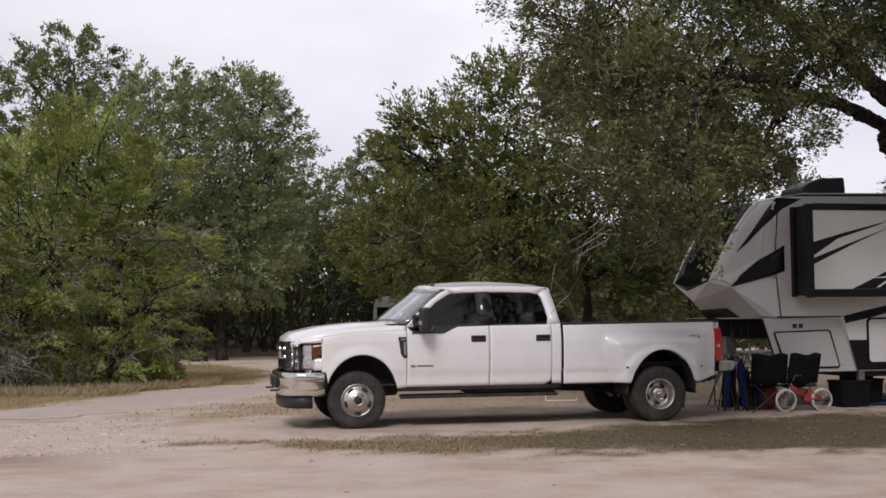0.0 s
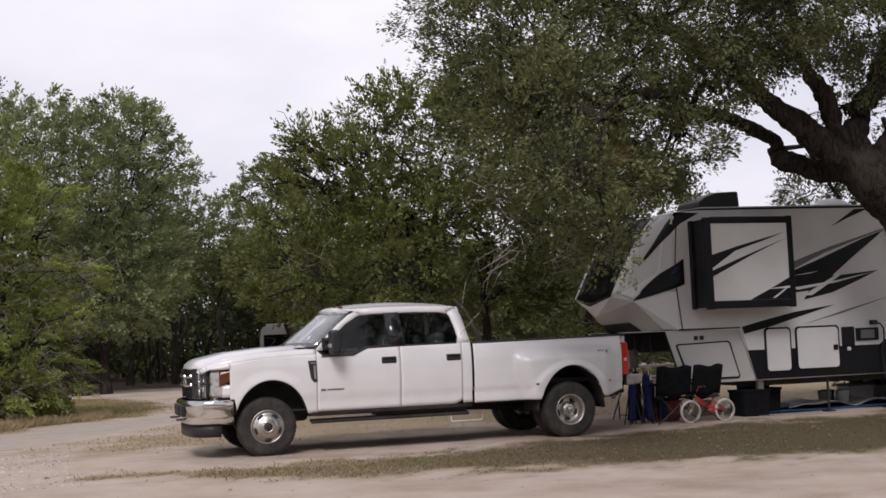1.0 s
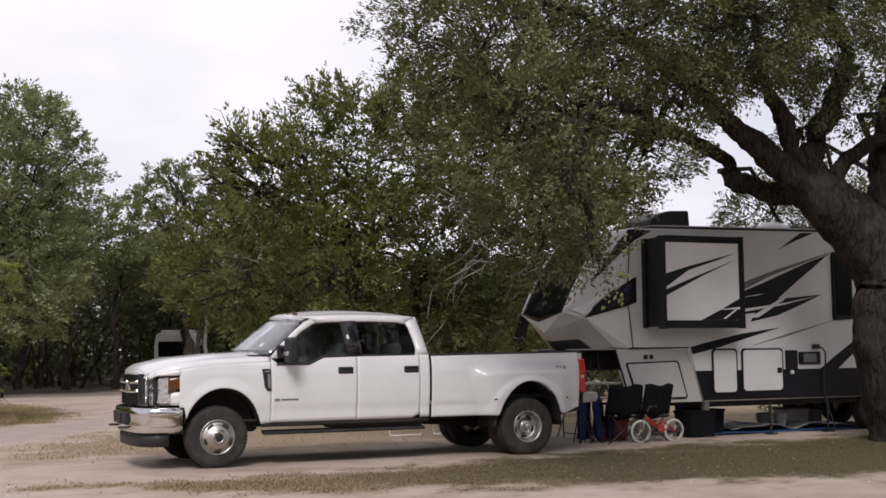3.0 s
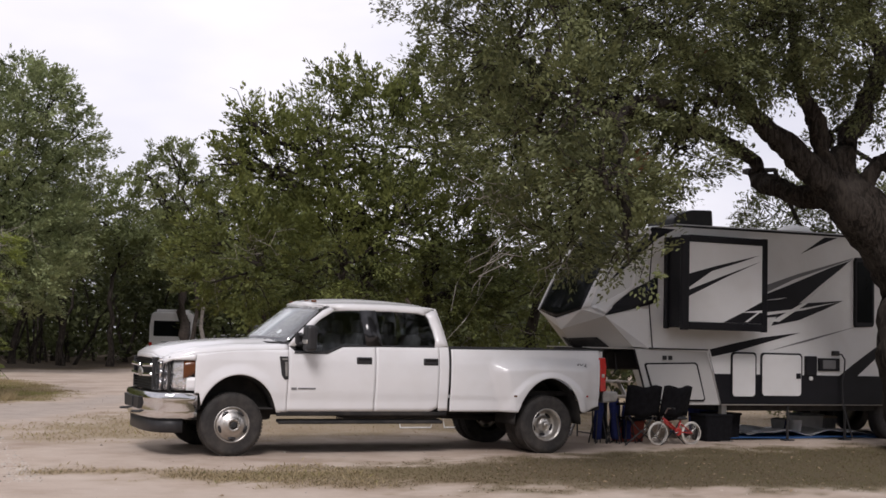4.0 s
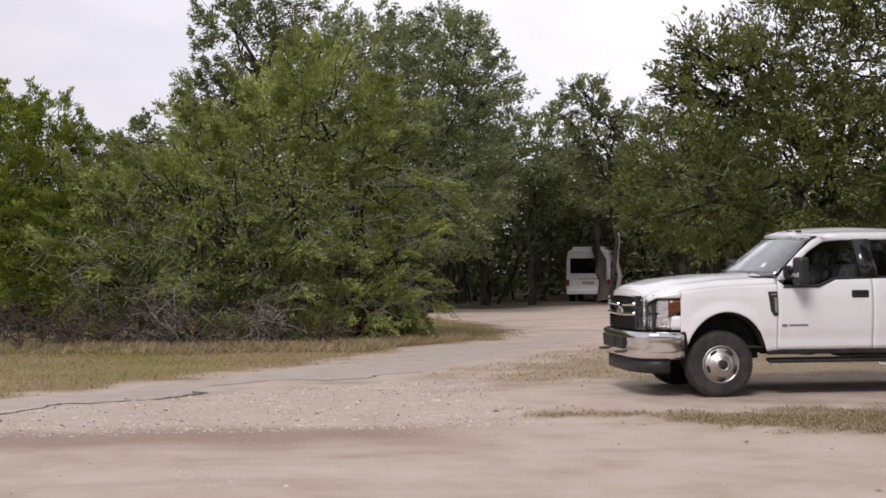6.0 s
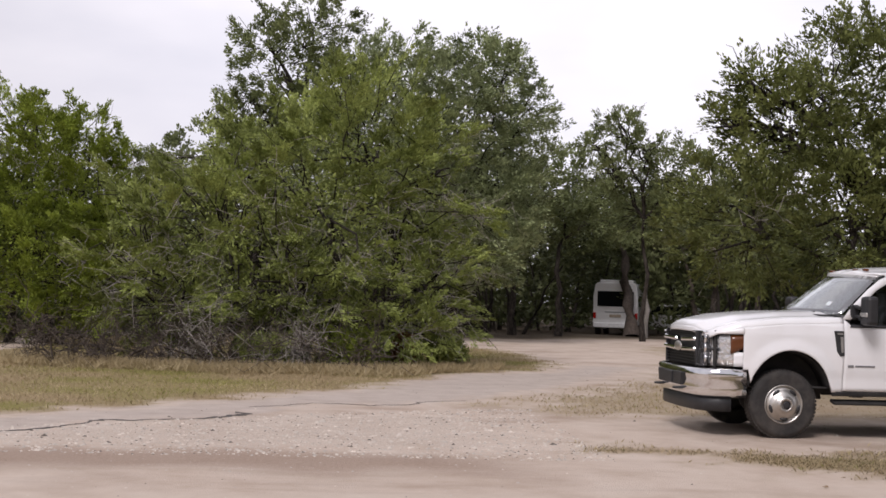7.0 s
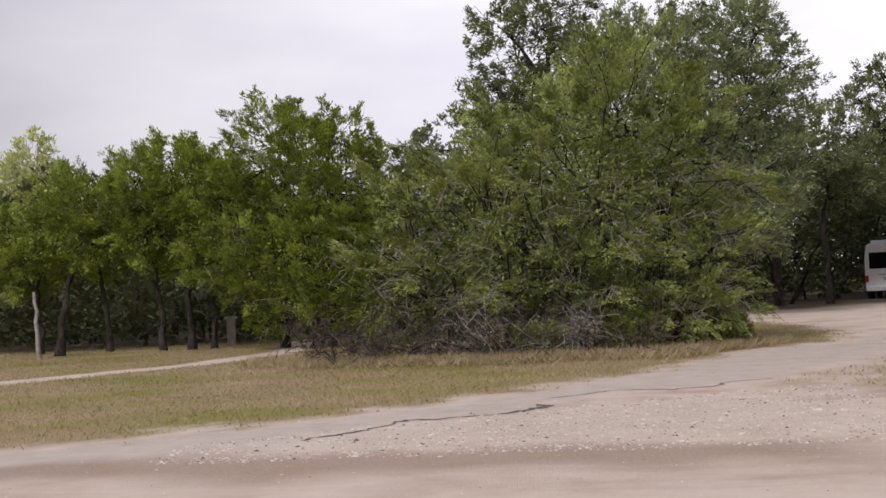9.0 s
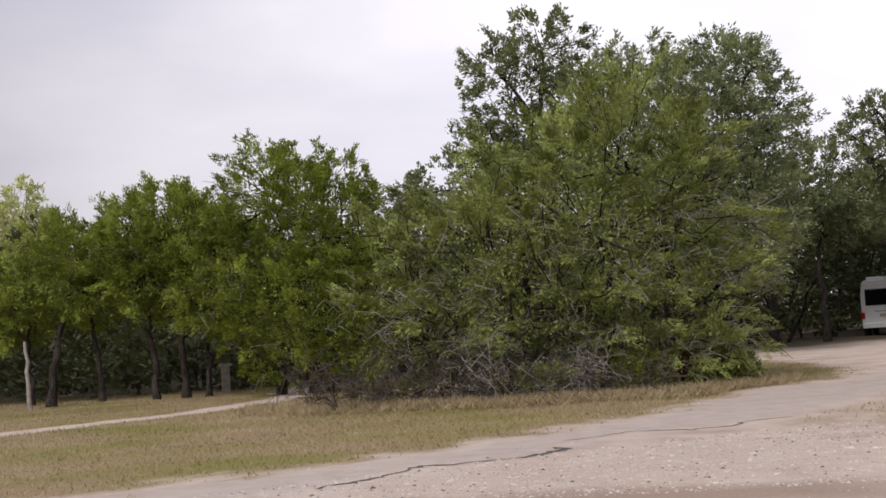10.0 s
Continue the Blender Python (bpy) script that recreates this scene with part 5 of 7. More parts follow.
    for z in (0.835, 0.87, 0.905, 0.94, 1.175, 1.205, 1.235):
        bm = bmesh.new()
        block(bm, (-0.965, -0.66, z - 0.004), (-0.92, 0.66, z + 0.004))
        part("grille_slat", bm, BLACK, gr)
    for s in (-1, 1):
        bm = bmesh.new()
        slab(bm, [(s * 0.62, 0.82), (s * 0.665, 0.82), (s * 0.665, 1.23), (s * 0.62, 1.23)], "x", -0.975, -0.9, 0.008)
        part("grille_surround", bm, BLACK, gr)
    bm = bmesh.new()
    bmesh.ops.create_uvsphere(bm, u_segments=24, v_segments=12, radius=1, matrix=Matrix.Translation((-1.0, 0, 1.035)) @ Matrix.Diagonal((0.022, 0.15, 0.062, 1)))
    part("oval_emblem", bm, STEEL, gr, "plain oval emblem", True)
    # bumper
    plan = [(-0.46, -1.0), (-0.66, -1.005), (-0.82, -0.98), (-0.945, -0.90), (-1.02, -0.75), (-1.06, -0.5), (-1.075, -0.2)]
    plan = plan + [(x, -y) for x, y in plan[::-1]]
    prof = [(0.03, 0.47), (0.0, 0.50), (-0.012, 0.58), (0.0, 0.66), (-0.012, 0.70), (-0.018, 0.76), (0.0, 0.79), (0.05, 0.805)]
    def bump(k, j):
        x, y = plan[k]
        d, z = prof[j]
        n = Vector((x + 0.3, y * 0.6)).normalized()
        return (x - n.x * d, y - n.y * d, z)
    sheet("front_bumper", bump, range(len(plan)), range(len(prof)), CHROME, root, 0.01, "chrome front bumper")
    bm = bmesh.new()
    slab(bm, [(-0.48, 0.575), (0.48, 0.575), (0.53, 0.735), (-0.53, 0.735)], "x", -1.108, -1.0, 0.012)
    part("bumper_insert", bm, BLACK, root)
    sheet("air_dam", lambda k, v: (plan[k][0] * 0.965 + 0.01, plan[k][1] * 0.955, 0.30 + 0.18 * v), range(1, len(plan) - 1), (0, 0.5, 1), BLACK, root, 0.015, "matt black lower air dam")
    for y in (-0.42, 0.42):
        bm = bmesh.new()
        rod(bm, [(-1.06, y - 0.05, 0.54), (-1.15, y - 0.04, 0.54), (-1.17, y, 0.54), (-1.15, y + 0.04, 0.54), (-1.06, y + 0.05, 0.54)], 0.014)
        part("tow_hook", bm, BLACK, root)
    bm = bmesh.new()
    block(bm, (-1.125, -0.16, 0.585), (-1.105, 0.16, 0.725), 0.006)
    part("licence_plate_bracket", bm, BLACK, root)
    # bed, tailgate, rear bumper
    bm = bmesh.new()
    block(bm, (3.05, -0.90, 0.80), (5.50, 0.90, 0.86))
    part("bed_floor", bm, UNDER, root)
    # also black, for the painted shade between cab and bed
    sheet("bed_front", lambda v, t: (3.06, 0.93 * t, 0.8 + 0.62 * v), (0, 1), (-1, 1), UNDER, root, 0.03)
    for s in (-1, 1):
        bm = bmesh.new()
        slab(bm, [(3.03, 1.415), (5.50, 1.445), (5.50, 1.475), (3.03, 1.452)], "y", min(s * 0.86, s * 0.985), max(s * 0.86, s * 0.985), 0.008)
        part("bed_rail_cap", bm, BLACK, root, "black plastic bed rail cap")
        sheet("bed_inner_wall", lambda x, v: (x, s * 0.88, 1.08 + 0.34 * v), (3.05, 5.5), (0, 1), PAINT_WHITE, root, 0.015)
    bm = bmesh.new()
    block(bm, (5.50, -0.86, 0.80), (5.56, 0.86, 1.46), 0.012)
    part("tailgate", bm, P, root)
    bm = bmesh.new()
    slab(bm, [(5.50, 0.70), (5.74, 0.72), (5.77, 0.80), (5.75, 0.865), (5.50, 0.865)], "y", -0.98, 0.98, 0.02)
    part("rear_bumper", bm, STEEL_DULL, root, "grey steel rear bumper")
    bm = bmesh.new()
    block(bm, (5.40, -0.09, 0.52), (5.78, 0.09, 0.66), 0.01)
    part("tow_hitch", bm, UNDER, root)
    bm = bmesh.new()
    slab(bm, [(5.08, 0.60), (5.46, 0.66), (5.46, 0.60), (5.12, 0.54)], "y", -0.95, 0.95)
    part("rear_valance", bm, UNDER, root)
    # frame, axles, driveline
    for y in (-0.42, 0.42):
        bm = bmesh.new()
        slab(bm, [(-0.8, 0.50), (5.5, 0.52), (5.5, 0.70), (-0.8, 0.66)], "y", y - 0.045, y + 0.045)
        part("frame_rail", bm, UNDER, root)
    for x in (0.0, 4.47):
        bm = bmesh.new()
        rod(bm, [(x, -0.78, 0.40), (x, -0.25, 0.40), (x, 0.25, 0.40), (x, 0.78, 0.40)], 0.06)
        bmesh.ops.create_uvsphere(bm, u_segments=16, v_segments=10, radius=0.18, matrix=Matrix.Translation((x, 0.08, 0.40)))
        part("axle", bm, UNDER, root, smooth=True)
    bm = bmesh.new()
    block(bm, (-0.5, -0.38, 0.42), (0.7, 0.38, 1.1), 0.06)
    part("engine", bm, UNDER, root)
    bm = bmesh.new()
    rod(bm, [(0.9, 0.1, 0.5), (2.5, 0.1, 0.5), (4.3, 0.06, 0.42)], 0.05)
    part("drive_shaft", bm, UNDER, root)
    bm = bmesh.new()
    block(bm, (1.6, -0.75, 0.46), (3.0, -0.48, 0.60), 0.03)
    part("fuel_tank", bm, UNDER, root)
    sheet("floor_pan", lambda x, y: (x, y, 0.60), (-0.6, 3.0), (-0.9, 0.9), UNDER, root, 0.02)
    sheet("radiator_wall", lambda v, y: (-0.80, y, 0.5 + 0.75 * v), (0, 1), (-0.88, 0.88), UNDER, root, 0.02)
    return root


truck()


# ---- the fifth-wheel camper ----
RV_WHITE = mat("white_fibreglass", (0.80, 0.80, 0.80), 0.35, var=0.04, scale=1.5, coat=0.25, dirt=(0.45, 0.41, 0.36), dirt_amount=0.18)
RV_CAP = mat("pale_grey_gelcoat", (0.66, 0.66, 0.655), 0.33, var=0.04, scale=1.5, coat=0.25)
# white gelcoat toned down to tan: the shade of the down-facing chin is painted in
RV_CHIN = mat("shaded_gelcoat", (0.56, 0.53, 0.49), 0.33, var=0.05, scale=1.5, coat=0.25)
RV_GREY = mat("light_grey_fibreglass", (0.60, 0.595, 0.585), 0.35, var=0.05, scale=1.5, coat=0.25)
RV_BLACK = mat("black_vinyl", (0.012, 0.012, 0.015), 0.42, var=0.2, scale=3, spec=0.22)
RV_DARKGREY = mat("dark_grey_vinyl", (0.16, 0.16, 0.165), 0.4, var=0.1, scale=3)
RV_GLASS = mat("black_cap_glass", (0.006, 0.007, 0.009), 0.10, var=0.2, scale=2, spec=0.16)
BLUE_LAMP = mat("deep_blue_film", (0.008, 0.010, 0.05), 0.3)


def camper():
    root = thing("camper_trailer", (6.2, 1.575, 0), "white fifth-wheel camper with black slashes and an extended slide-out", "camper trailer")
    root_y, root_x = 1.575, 6.2

    def fix(o):
        o.matrix_parent_inverse = root.matrix_world.inverted()
        return o
    Y0, Y1 = 0.35, 2.80
    side = [(7.13, 1.50), (7.13, 3.44), (7.40, 3.50), (7.65, 3.53), (16.5, 3.62), (16.6, 3.5), (16.6, 0.62), (8.62, 0.60), (8.31, 1.50)]
    bm = bmesh.new()
    slab(bm, side, "y", Y0, Y1, 0.025)
    body = fix(part("body", bm, RV_WHITE, root))
    bm = bmesh.new()
    slab(bm, [(8.55, 1.50), (8.58, 1.50), (8.60, 0.60), (8.56, 0.60)], "y", Y0 + 0.08, Y1 - 0.03)
    fix(part("basement", bm, RV_GREY, root))
    bm = bmesh.new()     # the near side wall of the hitch bay, open towards the truck
    slab(bm, [(6.92, 1.50), (8.32, 1.50), (8.60, 0.60), (7.20, 0.60)], "y", Y0 + 0.03, Y0 + 0.09, 0.015)
    fix(part("hitch_bay_panel", bm, RV_GREY, root))
    bm = bmesh.new()
    rod(bm, [(6.905, Y0 + 0.035, 1.49), (7.19, Y0 + 0.035, 0.6)], 0.016)
    fix(part("panel_edge", bm, RV_BLACK, root))
    bm = bmesh.new()
    block(bm, (6.95, 1.30, 1.14), (7.9, 1.85, 1.50), 0.04)
    fix(part("pin_box", bm, BLACK, root))
    # front cap: a wedge-shaped nose with a dark window, white brows and a faceted chin
    OUT = [(2.15, 6.285, 0.75), (2.54, 6.465, 0.75), (2.95, 6.67, 0.75), (3.22, 6.88, 0.74), (3.44, 7.10, 0.72)]      # z, x, y of the brow's outer edge
    INN = [(2.12, 6.195, 0.85), (2.54, 6.41, 0.85), (2.93, 6.645, 0.85), (3.26, 6.88, 0.85), (3.44, 7.04, 0.85)]      # and of its inner edge

    def along(edge, v):
        k = v * (len(edge) - 1)
        return tuple(interp(k, list(enumerate(q[j] for q in edge))) for j in (1, 2, 0))

    def flank_y(x, z):
        b_ = interp(z, [(q[0], q[1]) for q in OUT])
        return 0.35 + 0.40 * min(max((7.15 - x) / (7.15 - b_), 0.0), 1.0) if z > 2.15 else 0.35 + 0.34 * min(max(7.15 - x, 0.0), 0.9)

    def other(p, s):
        return p if s < 0 else (p[0], 2 * root_y - p[1], p[2])

    def pane_at(v, t):
        """The window: a little proud towards its middle, its foot a shallow point."""
        e = along(INN, v)
        return (e[0] - 0.07 * (1 - t * t), root_y + (root_y - e[1]) * t * -1.0, e[2] - 0.14 * (1 - abs(t)) * (1 - v) ** 2 + 0.02 * v * (1 - t * t))
    fix(sheet("cap_window", pane_at, lin(0, 1, 13), lin(-1, 1, 21), RV_GLASS, root, 0.02, "glossy black front cap window"))
    A_, B_, C_, D_ = (6.195, 0.85, 2.12), (6.285, 0.75, 2.15), (6.47, 0.58, 2.02), (6.125, root_y, 1.975)
    E_, G_, H_ = (6.235, root_y, 1.80), (6.96, 0.50, 1.53), (6.52, root_y, 1.49)
    S0, S1 = (7.15, 0.35, 1.52), (7.15, 0.35, 2.15)
    for s in (-1, 1):
        fix(sheet("cap_brow", lambda v, w: other(tuple(p + (q - p) * w + (-0.035 * math.sin(math.pi * w) if j == 0 else 0) for j, (p, q) in enumerate(zip(along(INN, v), along(OUT, v)))), s), lin(0, 1, 17), lin(0, 1, 7), RV_WHITE, root, 0.02, "white brow beside the cap window"))

        def flank(v, w):
            e = along(OUT, v)
            x = e[0] + (7.15 - e[0]) * w
            return other((x, e[1] + (0.35 - e[1]) * w, e[2]), s)
        fix(sheet("cap_flank", flank, lin(0, 1, 17), lin(0, 1, 9), RV_CAP, root, 0.02, "pale grey cap side"))
        for nm, m_, corners in (("cap_bumper", RV_WHITE, (A_, D_, E_, C_)), ("cap_bumper", RV_WHITE, (A_, C_, B_)), ("cap_flank_foot", RV_WHITE, (B_, C_, S1)), ("cap_flank_foot", RV_WHITE, (C_, G_, S0, S1)), ("cap_chin", RV_CHIN, (E_, C_, G_, H_))):
            bm = bmesh.new()
            bm.faces.new([bm.verts.new(other(p, s)) for p in corners])
            o = fix(part(nm, bm, m_, root))
            q = o.modifiers.new("shell", "SOLIDIFY")
            q.thickness, q.offset = 0.018, 0.0

        def swoosh(lower, upper, m_, proud=0.010):
            """A tapering band laid on the flank between two lines of (x, z)."""
            n = 14
            def line(pts, t):
                k = t * (len(pts) - 1)
                return interp(k, list(enumerate(p[0] for p in pts))), interp(k, list(enumerate(p[1] for p in pts)))
            def at_(t, w):
                (xa, za), (xb, zb) = line(lower, t), line(upper, t)
                x, z = xa + (xb - xa) * w, za + (zb - za) * w
                return other((x - 0.6 * proud, flank_y(x, z) - proud, z), s)
            fix(sheet("stripe", at_, lin(0, 1, n), lin(0, 1, 5), m_, root, 0.006, smooth=False))
        swoosh([(6.63, 2.60), (6.80, 2.76), (7.01, 3.01), (7.26, 3.275), (7.65, 3.47)], [(6.63, 2.61), (6.74, 2.76), (6.86, 2.93), (7.02, 3.18), (7.19, 3.48)], RV_BLACK, 0.016)
        swoosh([(6.47, 2.02), (6.73, 2.09), (7.09, 2.19), (7.32, 2.27)], [(6.47, 2.03), (6.70, 2.26), (6.92, 2.46), (7.32, 2.70)], RV_BLACK, 0.018)
        # white band painting the brighter up-facing facet and its lit narrow edge
        swoosh([(6.47, 2.04), (6.70, 2.27), (6.93, 2.475), (7.02, 3.0)], [(6.29, 2.16), (6.60, 2.30), (6.90, 2.49), (6.995, 3.0)], RV_WHITE, 0.014)
        swoosh([(7.10, 2.42), (7.16, 2.44), (7.22, 2.46)], [(7.11, 2.50), (7.17, 2.55), (7.24, 2.57)], BLUE_LAMP, 0.026)
    for s in (-1, 1):      # dark pocket under the chin, above the hitch pin
        def pocket(u, v):
            top = tuple(p + (q - p) * (0.44 * u) for p, q in zip(E_, C_))
            low = tuple(p + (q - p) * (0.62 * u) for p, q in zip(H_, G_))
            v = 0.46 + 0.10 * u + (0.52 - 0.12 * u) * v
            return other(tuple(p + (q - p) * v + d for p, q, d in zip(top, low, (-0.012, -0.008, -0.014))), s)
        fix(sheet("chin_pocket", pocket, lin(0, 1, 6), lin(0, 1, 4), UNDER, root, 0.006, "dark pocket under the chin", False))
    fix(sheet("cap_underside", lambda u, v: (6.55 + 0.7 * u, 0.5 + 2.15 * v, 1.50), lin(0, 1, 4), lin(0, 1, 4), RV_CHIN, root, 0.02))
    fix(sheet("cap_top", lambda u, t: (7.03 + 0.08 * t * t + (0.42 - 0.08 * t * t) * u, root_y + t * (0.79 + 0.42 * u), 3.445 + 0.075 * u + 0.02 * (1 - t * t)), lin(0, 1, 6), lin(-1, 1, 13), RV_WHITE, root, 0.02))
    # roof, seams and trim
    bm = bmesh.new()
    slab(bm, [(7.3, 3.50), (7.65, 3.545), (16.5, 3.64), (16.5, 3.60), (7.65, 3.515)], "y", Y0 - 0.012, Y1 + 0.012)
    fix(part("roof_trim", bm, RV_BLACK, root))
    bm = bmesh.new()
    slab(bm, [(7.4, 3.52), (7.75, 3.58), (16.4, 3.68), (16.4, 3.6)], "y", Y0 + 0.1, Y1 - 0.1, 0.01)
    fix(part("roof", bm, RV_WHITE, root))

    def dec(pts, material=RV_BLACK, y=Y0, proud=0.006):
        bm = bmesh.new()
        slab(bm, pts, "y", y + 0.004, y - proud)
        return fix(part("stripe", bm, material, root))
    dec([(7.20, 3.25), (7.215, 3.25), (7.165, 2.67), (7.165, 2.18), (7.235, 1.52), (7.22, 1.52), (7.152, 2.18), (7.152, 2.67)], proud=0.014)
    dec([(7.16, 1.50), (8.32, 1.50), (8.32, 1.52), (7.16, 1.525)], proud=0.012)
    dec([(9.16, 2.36), (10.1, 2.76), (11.38, 3.17), (11.40, 3.19), (10.2, 2.86), (9.4, 2.60), (9.2, 2.50)], RV_DARKGREY)
    dec([(9.16, 2.05), (9.16, 2.36), (9.9, 2.62), (10.9, 3.0), (11.36, 3.15), (10.7, 2.70), (10.1, 2.27), (9.7, 2.10)], proud=0.009)
    dec([(9.35, 2.36), (9.95, 2.44), (9.75, 2.40)], RV_WHITE, proud=0.012)
    dec([(9.6, 2.02), (10.4, 2.42), (11.30, 3.12), (11.33, 3.12), (10.5, 2.42), (9.78, 2.02)], RV_WHITE, proud=0.012)
    dec([(9.62, 1.95), (10.2, 2.06), (10.75, 2.26), (11.17, 2.43), (10.5, 2.37), (10.05, 2.34), (9.75, 2.14)], proud=0.010)
    dec([(9.4, 2.16), (10.3, 2.27), (11.1, 2.41), (10.3, 2.235), (9.5, 2.12)], RV_WHITE, proud=0.013)
    dec([(8.36, 1.52), (8.40, 1.40), (8.9, 1.50), (9.5, 1.66), (10.23, 1.845), (9.4, 1.74), (8.8, 1.62)])
    dec([(9.57, 1.52), (10.5, 1.76), (11.5, 1.99), (10.4, 1.70)], RV_DARKGREY)
    dec([(11.1, 1.12), (11.42, 1.33), (12.12, 1.75), (12.6, 2.0), (12.6, 1.75), (11.9, 1.42), (11.5, 1.12)])
    dec([(10.25, 3.21), (10.76, 3.52), (11.05, 3.53), (10.6, 3.36)])
    dec([(8.34, 1.46), (8.45, 1.12), (16.55, 1.12), (16.55, 0.62), (8.60, 0.62)], proud=0.010)
    # slide-out room
    bm = bmesh.new()
    slab(bm, [(7.47, 1.86), (9.08, 1.88), (9.08, 3.34), (7.47, 3.32)], "y", -0.13, Y0 + 0.02, 0.01)
    room = fix(part("slide_out", bm, RV_BLACK, root, "black-framed slide-out room"))
    bm = bmesh.new()
    slab(bm, [(7.55, 1.95), (9.02, 1.95), (9.02, 3.25), (7.55, 3.24)], "y", -0.166, -0.12, 0.012)
    part("slide_panel", bm, RV_WHITE, room)
    for lo, hi in (((7.43, 1.82), (7.56, 3.34)), ((9.01, 1.82), (9.11, 3.36)), ((7.56, 1.83), (9.01, 1.955)), ((7.56, 3.24), (9.01, 3.35))):
        bm = bmesh.new()
        block(bm, (lo[0], -0.19, lo[1]), (hi[0], -0.11, hi[1]), 0.012)
        part("slide_frame", bm, RV_BLACK, room)
    bm = bmesh.new()
    block(bm, (7.43, 0.26, 1.84), (7.50, 0.36, 3.33), 0.02)
    part("slide_flange", bm, RV_BLACK, room)
    def sdec(pts, material=RV_BLACK, proud=0.006):
        dec(pts, material, -0.166, proud)
    sdec([(7.56, 2.50), (7.56, 2.72), (8.1, 2.87), (8.95, 3.08), (8.6, 2.96), (8.0, 2.78)])
    sdec([(7.56, 2.46), (8.2, 2.70), (8.98, 2.98), (8.3, 2.70), (7.56, 2.36)], proud=0.004)
    sdec([(8.24, 1.96), (8.62, 2.13), (9.01, 2.32), (9.01, 1.96)])
    sdec([(8.5, 2.13), (9.01, 2.18), (9.01, 2.14)], RV_WHITE, 0.010)
    sdec([(8.66, 1.98), (8.92, 2.14), (8.96, 2.14), (8.72, 1.98)], RV_WHITE, 0.010)
    # tall dark window towards the back
    bm = bmesh.new()
    slab(bm, [(11.43, 1.97), (11.82, 1.99), (11.85, 2.05), (11.85, 3.15), (11.80, 3.21), (11.44, 3.20), (11.41, 3.13), (11.41, 2.02)], "y", Y0 - 0.05, Y0 + 0.02, 0.015)
    w = fix(part("side_window", bm, RV_BLACK, root, "tall dark side window"))
    bm = bmesh.new()
    block(bm, (11.46, Y0 - 0.058, 2.06), (11.80, Y0 - 0.045, 3.12), 0.004)
    part("pane", bm, RV_GLASS, w)
    # baggage doors
    def rounded(x0, z0, x1, z1, r):
        return [(cx + r * math.cos(a), cz + r * math.sin(a)) for cx, cz, a0 in ((x1 - r, z0 + r, -1.571), (x1 - r, z1 - r, 0.0), (x0 + r, z1 - r, 1.571), (x0 + r, z0 + r, 3.142)) for a in lin(a0, a0 + 1.571, 5)]
    for x0, z0, x1, z1 in ((8.78, 0.72, 9.30, 1.49), (9.39, 0.735, 10.27, 1.49)):
        bm = bmesh.new()
        slab(bm, rounded(x0, z0, x1, z1, 0.07), "y", Y0 - 0.022, Y0)
        d = fix(part("baggage_door", bm, RV_BLACK, root, "white baggage door in a black seal"))
        bm = bmesh.new()
        slab(bm, rounded(x0 + 0.03, z0 + 0.03, x1 - 0.03, z1 - 0.03, 0.06), "y", Y0 - 0.032, Y0 - 0.01, 0.005)
        part("door_skin", bm, RV_WHITE, d)
    bm = bmesh.new()
    block(bm, (10.13, Y0 - 0.05, 1.06), (10.22, Y0 - 0.025, 1.15), 0.008)
    part("door_latch", bm, RV_BLACK, d)
    frame_ = [(7.10, 1.25), (7.13, 1.275), (8.08, 1.30), (8.13, 1.27), (8.29, 0.70), (8.26, 0.66), (7.30, 0.66)]
    fr_in = [(7.13, 1.235), (7.15, 1.25), (8.06, 1.275), (8.10, 1.25), (8.26, 0.71), (8.24, 0.69), (7.325, 0.69)]
    bm = bmesh.new()
    slab(bm, frame_, "y", Y0 + 0.012, Y0 + 0.035)
    hatch = fix(part("front_hatch", bm, RV_BLACK, root, "grey front hatch in a black seal"))
    bm = bmesh.new()
    slab(bm, fr_in, "y", Y0 + 0.004, Y0 + 0.03, 0.004)
    part("hatch_skin", bm, RV_GREY, hatch)
    for x in (7.45, 7.56):
        bm = bmesh.new()
        block(bm, (x, Y0 - 0.01, 1.33), (x + 0.06, Y0 + 0.05, 1.40), 0.01)
        part("hatch_catch", bm, BLACK, hatch)
    bm = bmesh.new()
    block(bm, (10.33, Y0 - 0.05, 1.12), (10.57, Y0 + 0.01, 1.45), 0.012)
    fix(part("utility_hatch", bm, RV_BLACK, root))
    bm = bmesh.new()
    block(bm, (10.62, Y0 - 0.04, 1.20), (11.08, Y0 + 0.01, 1.42), 0.012)
    u = fix(part("utility_bay", bm, RV_BLACK, root))
    bm = bmesh.new()
    block(bm, (10.70, Y0 - 0.05, 1.235), (10.98, Y0 - 0.03, 1.385), 0.008)
    part("bay_panel", bm, RV_DARKGREY, u)
    bm = bmesh.new()
    rod(bm, [(10.95, Y0 - 0.03, 1.50), (11.08, Y0 - 0.08, 1.49), (11.16, Y0 - 0.07, 1.40), (11.17, Y0 - 0.05, 1.22), (11.12, Y0 - 0.04, 1.0), (11.14, Y0 - 0.05, 0.6), (11.3, Y0 - 0.1, 0.06)], 0.014)
    fix(part("power_cord", bm, BLACK, root, "black power cord"))
    bm = bmesh.new()
    block(bm, (10.92, Y0 - 0.07, 1.47), (11.05, Y0 + 0.01, 1.55), 0.015)
    fix(part("cord_inlet", bm, BLACK, root))
    bm = bmesh.new()
    block(bm, (10.42, Y0 - 0.05, 1.03), (10.49, Y0 + 0.0, 1.10), 0.02)
    fix(part("water_inlet", bm, RV_WHITE, root))
    # air conditioner and roof vent
    bm = bmesh.new()
